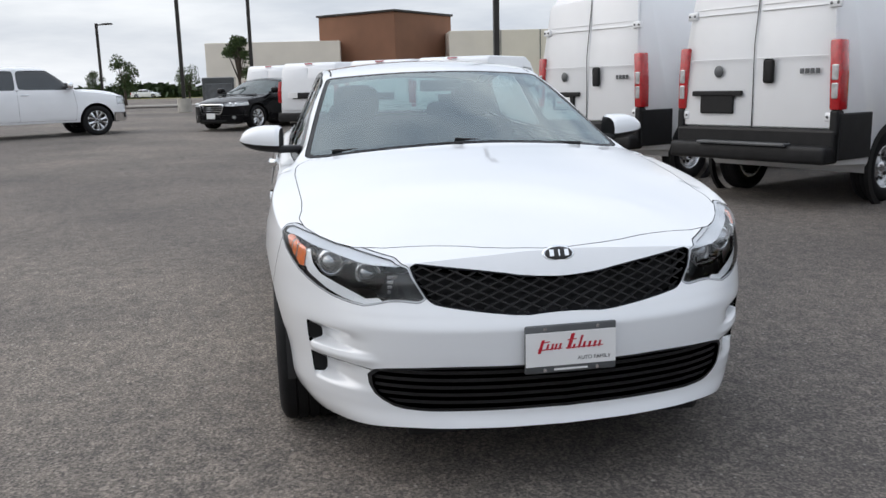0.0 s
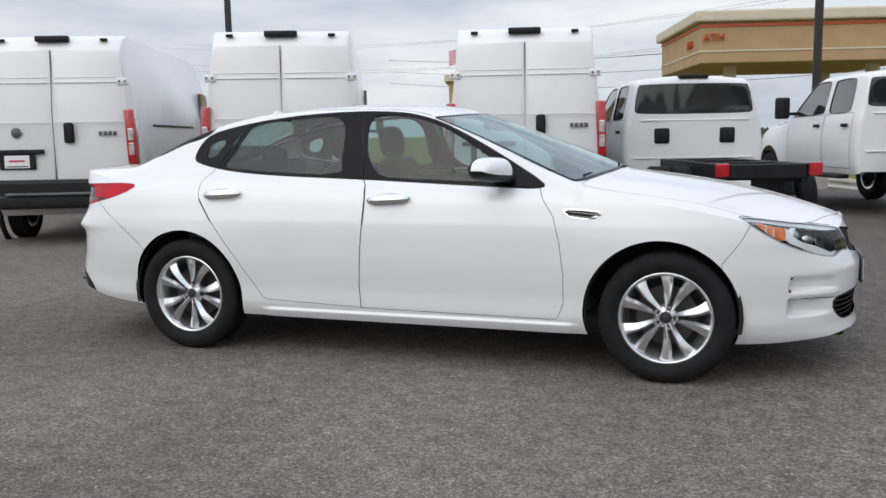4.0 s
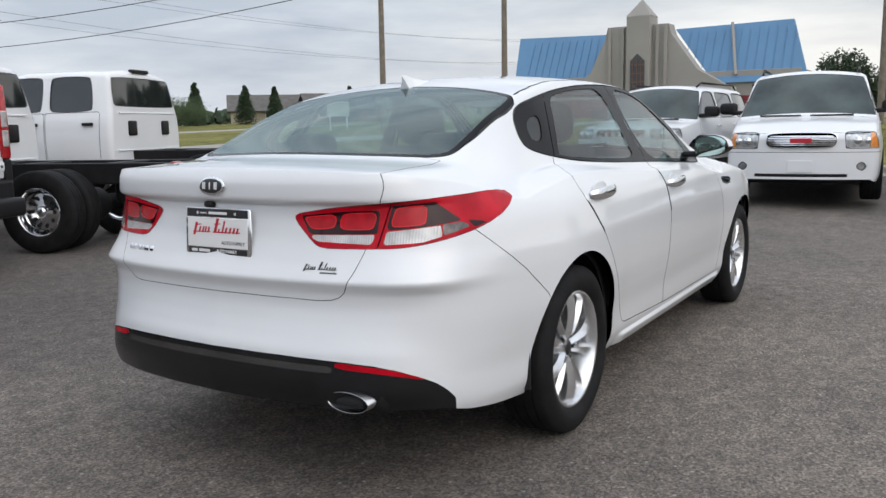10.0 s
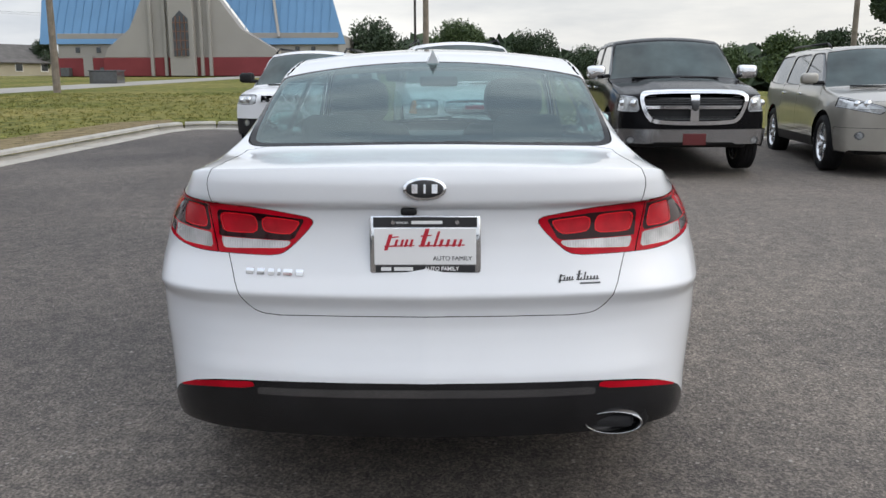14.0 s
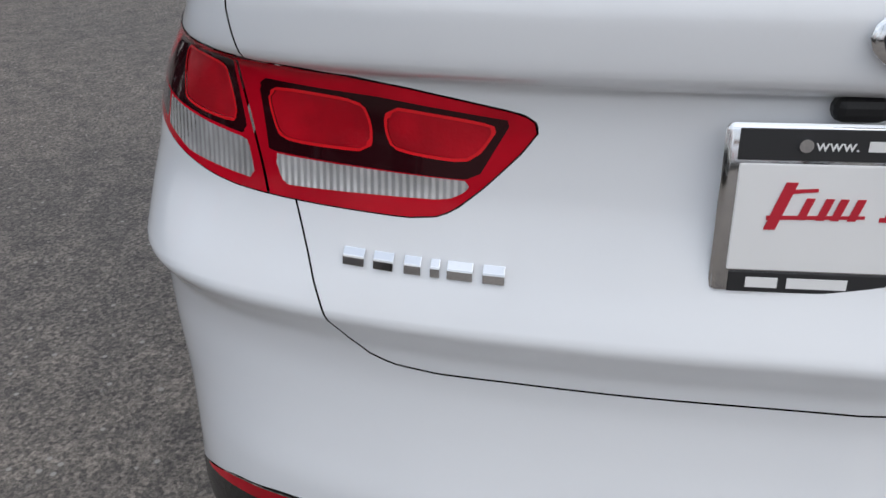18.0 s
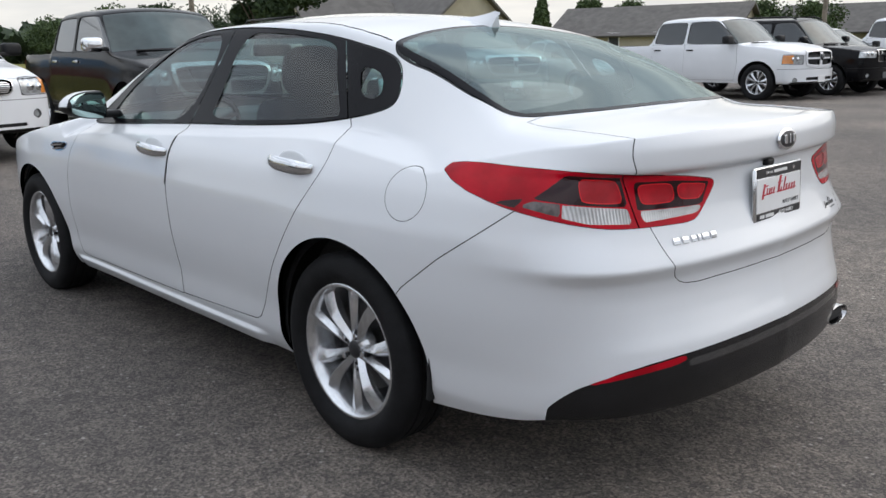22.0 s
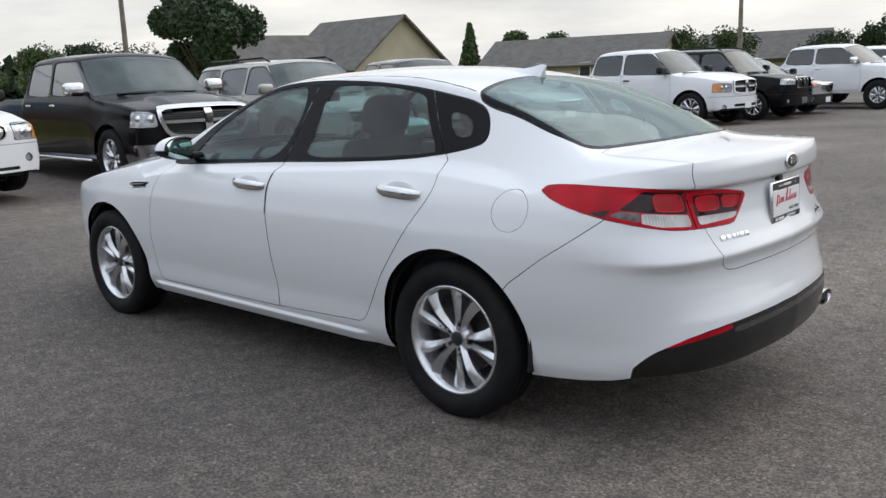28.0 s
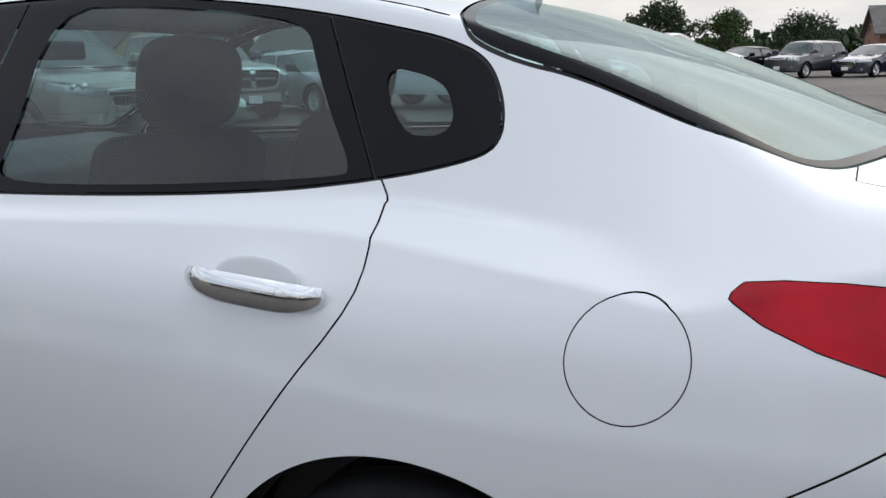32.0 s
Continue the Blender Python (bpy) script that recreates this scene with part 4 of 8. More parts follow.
def build_wheel(parent, at, radius=.334, width=.21, rim=.232, spokes=5, style="twin", sy=1, rim_mat=None):
    """A wheel at its hub's place: tyre, rim barrel, spokes, nuts and cap; sy: the side to which it faces."""
    rim_mat = rim_mat or M_SILVER
    hub = new("wheel")
    hub.parent = parent
    hub.matrix_local = Matrix.Translation(at) @ Matrix.Rotation(0 if sy > 0 else math.pi, 4, "Z")
    h = width / 2
    tyre = [(rim, -h * .80), (rim + .012, -h * .92), (rim + .03, -h), ((rim + radius) / 2, -h * 1.04), (radius - .03, -h * .97), (radius - .008, -h * .86), (radius, -h * .7)]
    tyre += [(radius, -h * .45), (radius - .008, -h * .42), (radius - .008, -h * .38), (radius, -h * .35), (radius, -h * .04), (radius - .008, -h * .02)]
    tyre += [(r, -y) for r, y in tyre[::-1]]
    part("tyre", lathe_bm(tyre, 56), M_RUBBER, hub, smooth=True, angle=50)
    barrel = [(rim + .003, h * .80), (rim - .004, h * .86), (rim - .012, h * .80), (rim - .022, h * .5), (rim - .045, -h * .2), (rim - .05, -h * .8), (rim, -h * .85)]
    part("rim", lathe_bm(barrel, 48), rim_mat, hub, smooth=True)
    part("brake_disc", lathe_bm([(.05, -.01), (rim * .66, -.01), (rim * .66, -.03), (.05, -.03)], 32, closed=True), M_DISC, hub, smooth=True, angle=40)
    part("wheel_back", lathe_bm([(.0, -.045), (rim - .04, -.045), (rim - .04, -.05), (0, -.05)], 24), M_DARK, hub)
    face = h * .60
    if style == "twin":
        for k in range(spokes * 2):
            a0 = 2 * math.pi * (k // 2) / spokes + radians(108)
            side = 1 if k % 2 else -1
            lean = side * math.pi / spokes / 2
            bm = bmesh.new()
            prev = None
            for t in np.linspace(0, 1, 9):
                r = .030 + (rim - .036) * t
                a = a0 + lean * (.92 + .10 * t - .22 * math.sin(t * math.pi))
                wdt = (.0110 + .0215 * t**1.25) * rim / .232
                y = face - .014 + .026 * math.sin(t * 2.3) - .008 * t
                c, s = math.cos(a), math.sin(a)
                ridge = -side * wdt * (.15 + .30 * t)
                row = [bm.verts.new((r * c - w * s, yy, r * s + w * c)) for w, yy in ((-wdt, y - .012), (ridge - .0015, y + .007), (ridge + .0015, y + .007), (wdt, y - .012), (wdt * .75, y - .036), (-wdt * .75, y - .036))]
                if prev:
                    for i in range(6):
                        bm.faces.new((prev[i], prev[(i + 1) % 6], row[(i + 1) % 6], row[i]))
                prev = row
            bmesh.ops.recalc_face_normals(bm, faces=bm.faces)
            part("spoke", bm, rim_mat, hub, smooth=True, angle=35)
        part("hub_face", lathe_bm([(0, face - .010), (.034, face - .011), (.050, face - .020), (.062, face - .034), (.066, face - .06)], 32), rim_mat, hub, smooth=True)
        for k in range(spokes):
            a = 2 * math.pi * k / spokes + radians(108)
            part("lug_recess", rod_bm((.056 * math.cos(a), face - .03, .056 * math.sin(a)), (.056 * math.cos(a), face - .004, .056 * math.sin(a)), .0155, None, 12), M_DARK, hub)
            part("lug_nut", rod_bm((.056 * math.cos(a), face - .022, .056 * math.sin(a)), (.056 * math.cos(a), face + .003, .056 * math.sin(a)), .0105, .009, 8), M_CHROME, hub)
        part("centre_cap", lathe_bm([(0, face - .003), (.022, face - .004), (.030, face - .008), (.031, face - .02)], 24), M_INK, hub, smooth=True)
    else:
        part("wheel_disc", lathe_bm([(0, face - .03), (.075, face - .028), (.09, face - .05), (rim * .72, face - .035), (rim * .80, face - .05), (rim - .02, face - .055)], 32), rim_mat, hub, smooth=True)
        for k in range(10):
            a = 2 * math.pi * k / 10
            part("vent_hole", rod_bm((rim * .60 * math.cos(a), face - .043, rim * .60 * math.sin(a)), (rim * .60 * math.cos(a), face - .034, rim * .60 * math.sin(a)), rim * .09, None, 10), M_DARK, hub)
        part("hub_cap", lathe_bm([(0, face + .005), (.05, face), (.062, face - .03)], 20), rim_mat, hub, smooth=True)
    return hub


def sedan_fittings(car, p):
    """Wheels, liners, underbody, cabin, mirrors, handles, aerial, plates, exhaust and lettering of the white sedan."""
    for wx in (1.4025, -1.4025):
        for sy in (1, -1):
            build_wheel(car, (wx, sy * .795, .334), sy=sy)
            liner = lathe_bm([(.375, .98), (.395, .985), (.40, .55), (.0, .55)], 40)
            bmesh.ops.bisect_plane(liner, geom=liner.verts[:] + liner.edges[:] + liner.faces[:], plane_co=(0, 0, -.075), plane_no=(0, 0, 1), clear_inner=True)
            bmesh.ops.transform(liner, matrix=Matrix.Translation((wx - (.025 if wx > 0 else 0), 0, .345)) @ Matrix.Diagonal((1, sy * .88, 1, 1)), verts=liner.verts)
            part("wheel_liner", liner, M_DARK, car, smooth=True)
    part("underbody", box_bm((3.5, 1.50, .10), (-.1, 0, .26), .03), M_UNDER, car)
    part("front_undertray", box_bm((.56, 1.0, .05), (1.98, 0, .235), .02), M_BLACK, car)
    part("rear_undertray", box_bm((.75, 1.16, .14), (-2.0, 0, .37), .04), M_UNDER, car)
    # cabin
    part("cabin_floor", box_bm((2.9, 1.40, .06), (-.45, 0, .34), .02), M_CABIN, car)
    part("rear_shelf", box_bm((.55, 1.16, .04), (-1.72, 0, 1.03), .015), M_CABIN, car)
    part("rear_bulkhead", box_bm((.06, 1.30, .75), (-1.48, 0, .70), .02), M_CABIN, car)
    dash = prism_bm([(1.02, .60), (1.02, .98), (.90, 1.0), (.62, .985), (.50, .93), (.47, .80), (.55, .62)], -.68, .68, "y", bevel=.02)
    part("dashboard", dash, M_CABIN, car, smooth=True, angle=40)
    for sy in (1, -1):
        part("door_lining", box_bm((2.35, .03, .62), (-.30, sy * .74, .68), .012), M_CABIN, car)
        seat = new("front_seat")
        seat.parent = car
        seat.matrix_local = Matrix.Translation((-.12, sy * .37, .36))
        part("cushion", box_bm((.50, .50, .20), (.03, 0, .12), .06, 3), M_SEAT, seat, smooth=True)
        back = box_bm((.16, .48, .61), (0, 0, .305), .06, 3)
        bmesh.ops.transform(back, matrix=Matrix.Translation((-.24, 0, .17)) @ Matrix.Rotation(radians(-18), 4, "Y"), verts=back.verts)
        part("backrest", back, M_SEAT, seat, smooth=True)
        rest = bmesh.new()
        bmesh.ops.create_uvsphere(rest, u_segments=28, v_segments=18, radius=1)
        for v in rest.verts:
            v.co = Vector([math.copysign(abs(q)**.62, q) * k for q, k in zip(v.co, (.060, .140, .105))])
        bmesh.ops.transform(rest, matrix=Matrix.Translation((-.445, 0, .865)) @ Matrix.Rotation(radians(-10), 4, "Y"), verts=rest.verts)
        part("headrest", rest, M_SEAT, seat, smooth=True)
        for k in (-1, 1):
            part("headrest_post", rod_bm((-.43, k * .05, .76), (-.455, k * .05, .86), .006), M_CHROME, seat)
    bench = new("rear_bench")
    bench.parent = car
    part("cushion", box_bm((.55, 1.28, .22), (-1.05, 0, .50), .06, 3), M_SEAT, bench, smooth=True)
    back = box_bm((.16, 1.28, .62), (0, 0, .31), .06, 3)
    bmesh.ops.transform(back, matrix=Matrix.Translation((-1.25, 0, .52)) @ Matrix.Rotation(radians(-20), 4, "Y"), verts=back.verts)
    part("backrest", back, M_SEAT, bench, smooth=True)
    for y in (-.36, .36):
        part("headrest", box_bm((.10, .26, .15), (-1.49, y, 1.12), .045, 3), M_SEAT, bench, smooth=True)
    wheel = lathe_bm([(.175, -.014), (.189, 0), (.175, .014), (.161, 0)], 32, "x", closed=True)
    rot = Matrix.Translation((.38, .37, .93)) @ Matrix.Rotation(radians(-25), 4, "Y")
    bmesh.ops.transform(wheel, matrix=rot, verts=wheel.verts)
    sw = part("steering_wheel", wheel, M_SEAT, car, smooth=True)
    for a in (0, 120, 240):
        c, s = math.cos(radians(a - 90)), math.sin(radians(a - 90))
        bm = rod_bm((.01, .03 * c, .03 * s), (0, .17 * c, .17 * s), .02, .014)
        bmesh.ops.transform(bm, matrix=rot, verts=bm.verts)
        part("wheel_spoke", bm, M_SEAT, sw)
    part("inside_mirror", box_bm((.03, .22, .06), (.32, 0, 1.315), .012), M_CABIN, car)
    # aerial fin on the roof
    fin = bmesh.new()
    prev = None
    for t in np.linspace(0, 1, 9):
        x = -1.06 - .20 * t
        hgt = (.008 + .062 * t**1.6) if t < .92 else .058
        zb = float(top_z(np.array(x), np.array(0.0))) - .004
        wdt = .030 * (1 - .15 * t) * (.35 + .65 * min(1, t * 2.5))
        row = [fin.verts.new(q) for q in ((x, -wdt, zb), (x - .01, -wdt * .35, zb + hgt * .6), (x - .025 * t, 0, zb + hgt), (x - .01, wdt * .35, zb + hgt * .6), (x, wdt, zb))]
        if prev:
            for i in range(4):
                fin.faces.new((prev[i], row[i], row[i + 1], prev[i + 1]))
        prev = row
    fin.faces.new(prev)
    bmesh.ops.recalc_face_normals(fin, faces=fin.faces)
    part("aerial_fin", fin, M_WHITE, car, smooth=True, angle=50)
    # mirrors
    for sy in (1, -1):
        mir = new("door_mirror")
        mir.parent = car
        # a wedge: domed white cap above, black shell and foot below
        cap, low = bmesh.new(), bmesh.new()
        rows = []
        m = Matrix.Translation((.520, sy * .835, 1.064)) @ Matrix.Rotation(radians(10 * sy), 4, "Z")
        for t in np.linspace(0, 1, 15):
            k = (1 - t**3.2)**.5 if t < 1 else .02
            k = max(k, .02) * (1 if t > .06 else .86 + 2.3 * t)
            ring = []
            for a in np.linspace(0, 2 * math.pi, 29)[:-1]:
                c, s = math.cos(a), math.sin(a)
                px = math.copysign(abs(c)**.75, c) * (.105 if c > 0 else .040) * (.55 + .45 * k)
                pz = math.copysign(abs(s)**.8, s) * (.078 if s > 0 else .054) * k
                ring.append(m @ Vector((px - .035 * t, sy * (.205 * t), pz + .012 * t)))
            rows.append(ring)
        for bm, want in ((cap, True), (low, False)):
            vs = [[bm.verts.new(q) for q in ring] for ring in rows]
            for i in range(14):
                for j in range(28):
                    s = math.sin((j + .5) / 28 * 2 * math.pi)
                    back = math.cos((j + .5) / 28 * 2 * math.pi) < -.25
                    if (s > -.30 and not back) == want:
                        q = (vs[i][j], vs[i][(j + 1) % 28], vs[i + 1][(j + 1) % 28], vs[i + 1][j])
                        bm.faces.new(q)
            if not want:
                bm.faces.new([v for v in vs[0]])
            bmesh.ops.delete(bm, geom=[v for v in bm.verts if not v.link_faces], context="VERTS")
            bmesh.ops.recalc_face_normals(bm, faces=bm.faces)
        part("mirror_cap", cap, M_WHITE, mir, smooth=True, angle=60)
        part("mirror_shell", low, M_BLACK, mir, smooth=True, angle=60)
        part("mirror_arm", box_bm((.10, .13, .034), (.560, sy * .800, 1.030), .014), M_BLACK, mir)
        gl, prev = bmesh.new(), None
        for t in np.linspace(.03, .93, 19):
            k = max((1 - t**3.2)**.5, .02) * (1 if t > .06 else .86 + 2.3 * t)
            px = -.042 * (.55 + .45 * k)
            line = [gl.verts.new(m @ Vector((px - .035 * t + .010 * abs(q)**3, sy * .205 * t, .012 * t + q * (.078 if q > 0 else .054) * k * .90))) for q in (-1, -.6, -.2, .2, .6, 1)]
            if prev:
                for n in range(5):
                    gl.faces.new((prev[n], line[n], line[n + 1], prev[n + 1]))
            prev = line
        bmesh.ops.recalc_face_normals(gl, faces=gl.faces)
        part("mirror_glass", gl, M_MIRROR, mir, "tinted mirror glass", smooth=True)
        # handles
        for doors, hx, hz in ((p["front_doors"], -.075, .915), (p["rear_doors"], -1.13, .938)):
            d = doors[0 if sy > 0 else 1]
            yb = .868
            cup = bmesh.new()
            bmesh.ops.create_uvsphere(cup, u_segments=20, v_segments=10, radius=1, matrix=Matrix.Translation((hx, sy * (yb + .003), hz + .011)) @ Matrix.Diagonal((.082, .005, .036, 1)))
            part("handle_cup", cup, M_GUIDE, d, smooth=True)
            bar = bmesh.new()
            prev = None
            for t in np.linspace(-1, 1, 13):
                x = hx - .128 * t
                out = yb + .012 + .030 * (1 - t**4)
                hh = .025 * (1 - .42 * t**4)
                th = .010
                zc = hz + .001 - .006 * t
                row = [bar.verts.new((x, sy * (out + a), zc + b)) for a, b in ((0, hh), (th, hh * .45), (th, -hh * .45), (0, -hh), (-th * .8, -hh * .4), (-th * .8, hh * .4))]
                if prev:
                    for i in range(6):
                        bar.faces.new((prev[i], row[i], row[(i + 1) % 6], prev[(i + 1) % 6]))
                else:
                    bar.faces.new(row)
                prev = row
            bar.faces.new(prev)
            bmesh.ops.recalc_face_normals(bar, faces=bar.faces)
            part("door_handle", bar, M_CHROME, d, "chrome door handle", smooth=True, angle=60)
    # exhaust tip
    tip = lathe_bm([(.048, -.05), (.050, .05), (.048, .052), (.046, .05), (.044, -.05)], 32, "x")
    bmesh.ops.transform(tip, matrix=Matrix.Translation((-2.380, -.535, .360)) @ Matrix.Diagonal((-1, 1.68, .68, 1)), verts=tip.verts)
    part("exhaust_tip", tip, M_DARK_STEEL, car, smooth=True)
    part("exhaust_bore", box_bm((.05, .12, .04), (-2.400, -.535, .360), .015), M_DARK, car)
    part("exhaust_surround", box_bm((.10, .24, .11), (-2.335, -.535, .365), .04, 3), M_BLACK, car, smooth=True)
    # rear plate
    face = Matrix.Translation((-2.421, 0, .877)) @ Matrix(((0, 0, -1, 0), (-1, 0, 0, 0), (0, 1, 0, 0), (0, 0, 0, 1))) @ Matrix.Rotation(radians(-3), 4, "X")
    plate = new("licence_plate")
    plate.parent = p["boot"]
    plate.matrix_local = face
    part("plate_frame", box_bm((.306, .160, .012), (0, 0, 0), .006, 2), M_CHROME, plate, smooth=True)
    part("frame_band", box_bm((.285, .028, .002), (0, .063, .0065), .0008), M_INK, plate)
    part("frame_band", box_bm((.275, .020, .002), (0, -.066, .0065), .0008), M_INK, plate)
    part("plate_face", box_bm((.280, .100, .003), (0, -.004, .0062), .001), M_PLATE, plate)
    write("www.", .015, M_PLATE, plate, Matrix.Translation((-.062, .063, .008)), depth=.0004)
    part("lettering_bar", box_bm((.085, .009, .0008), (.005, .063, .0080)), M_PLATE, plate)
    for x, w in ((-.108, .028), (-.060, .052)):
        part("lettering_bar", box_bm((w, .010, .0008), (x, -.066, .0080)), M_PLATE, plate)
    write("AUTO FAMILY", .015, M_PLATE, plate, Matrix.Translation((.045, -.066, .008)), depth=.0004, bold=.0004)
    name_script(plate, .23, .012, M_RED_INK, .008)
    write("AUTO FAMILY", .017, M_INK, plate, Matrix.Translation((.075, -.037, .0082)), depth=.0004)
    for k in (-1, 1):
        part("plate_screw", rod_bm((k * .088, .063, .005), (k * .088, .063, .010), .006, None, 10), M_CHROME, plate)
    # front plate
    face = Matrix.Translation((2.374, .005, .505)) @ Matrix(((0, 0, 1, 0), (1, 0, 0, 0), (0, 1, 0, 0), (0, 0, 0, 1)))
    plate = new("licence_plate")
    plate.parent = p["front_bumper"]
    plate.matrix_local = face
    part("plate_frame", box_bm((.296, .155, .010), (0, 0, 0), .005, 2), M_GREY_FRAME, plate, smooth=True)
    part("plate_face", box_bm((.292, .108, .003), (0, 0, .0052), .001), M_PLATE, plate)
    name_script(plate, .22, .014, M_RED_INK, .007)
    write("AUTO FAMILY", .017, M_INK, plate, Matrix.Translation((.075, -.034, .0072)), depth=.0004)
    part("lettering_bar", box_bm((.11, .006, .0008), (0, -.066, .0054)), M_PLATE, plate)
    for x in (-.085, .085):
        for y in (-.066, .066):
            part("plate_screw", rod_bm((x, y, .004), (x, y, .008), .006, None, 10), M_CHROME, plate)
    # bright bars in place of the lettering on the boot lid and the dealer's sticker
    for k, wide in enumerate((.024, .022, .018, .010, .026, .022)):
        y = .495 - (0, .032, .0625, .0855, .1105, .144)[k]
        steps = np.arange(len(CONTOUR))
        at = ring_xy(steps, np.full(len(steps), .796))
        i = int(np.argmin(np.abs(at[:, 1] - y) + 9 * (at[:, 0] > 0)))
        o = Vector((*at[i], .796))
        along_y = (Vector((*at[min(i + 2, len(at) - 1)], .79)) - Vector((*at[i - 2], .79))).normalized()
        hi, lo = ring_xy(np.array([i]), np.array([.806]))[0], ring_xy(np.array([i]), np.array([.774]))[0]
        up = (Vector((*hi, .806)) - Vector((*lo, .774))).normalized()
        face = along_y.cross(up).normalized()
        up = face.cross(along_y)
        o += Vector((float(np.interp(y, at[::-1][:120, 1], at[::-1][:120, 0])) - o.x, y - o.y, 0)) + face * .0012
        m = Matrix((along_y, up, face)).transposed().to_4x4()
        m.translation = o
        ridge = prism_bm([(-.0095, 0), (-.0095, .0020), (-.001, .0040), (.001, .0040), (.0095, .0020), (.0095, 0)], -wide / 2, wide / 2, "x", bevel=.0006)
        bar = part("lettering_bar", ridge, M_CHROME, p["boot"], "chrome lettering bar")
        bar.matrix_local = m
    st = new("dealer_sticker")
    st.parent = p["boot"]
    steps = np.arange(len(CONTOUR))
    at, above = ring_xy(steps, np.full(len(steps), .778)), ring_xy(steps, np.full(len(steps), .798))
    back = np.flatnonzero(at[:, 0] < -2)
    i = back[np.argmin(np.abs(at[back, 1] - .425))]
    run = Vector((at[i + 4][0] - at[i - 4][0], -(at[i + 4][1] - at[i - 4][1]), 0)).normalized()
    run = -run if run.y > 0 else run
    up = (Vector((above[i][0], -above[i][1], .798)) - Vector((at[i][0], -at[i][1], .778))).normalized()
    st.matrix_local = Matrix.Translation((at[i][0], -at[i][1], .778)) @ Matrix((run, up, run.cross(up))).transposed().to_4x4()
    name_script(st, .125, .004, M_INK, .001)
    part("lettering_bar", box_bm((.06, .005, .0006), (.03, -.014, .001)), M_GREY_FRAME, st)
    part("reversing_camera", box_bm((.03, .045, .022), (-2.405, .045, .968), .008, 2), M_BLACK, p["boot"])
    # wipers
    for y0, y1 in ((.52, -.08), (-.05, -.62)):
        x0 = 1.10 - .30 * y0 * y0
        x1 = 1.085 - .30 * y1 * y1
        part("wiper", rod_bm((x0, y0, float(top_z(np.array(x0), np.array(y0))) + .006), (x1 - .02, y1, float(top_z(np.array(x1 - .02), np.array(y1))) + .006), .007, .006, 8), M_BLACK, car)


def name_script(parent, width, cy, material, z):
    """A dealer's name in script, as slanted bars of the size and colour of its strokes."""
    k = width / .23
    strokes = [(-.100, .034, .040, .010), (-.078, .020, .0, .007), (-.062, .020, .0, .007), (-.050, .020, .0, .007), (-.036, .020, .0, .007),
               (-.004, .040, .040, .012), (.012, .014, .0, .007), (.030, .042, .0, .007), (.046, .020, .0, .008), (.064, .020, .0, .008), (.082, .020, .0, .008), (.098, .020, .0, .007)]
    for n, (x, h, tall, w) in enumerate(strokes):
        lo = -.016 - (.010 if n == 0 else 0)
        hi = lo + h + (.010 if tall else 0)
        lean = .32
        out = [(x + lo * lean - w / 2, lo), (x + lo * lean + w / 2, lo), (x + hi * lean + w / 2, hi), (x + hi * lean - w / 2, hi)]
        part("lettering_bar", prism_bm([(a * k, b * k + cy) for a, b in out], z, z + .0008 + .00002 * n, "z"), material, parent)
    for n, (x0, x1, h) in enumerate(((-.112, -.030, .0), (-.018, .108, .001), (-.100, -.072, .024), (-.012, .018, .028))):
        out = [(x0, h - .017), (x1, h - .014), (x1, h - .011), (x0, h - .013)]
        part("lettering_bar", prism_bm([(a * k, b * k + cy) for a, b in out], z, z + .0005 + .00003 * n, "z"), material, parent)


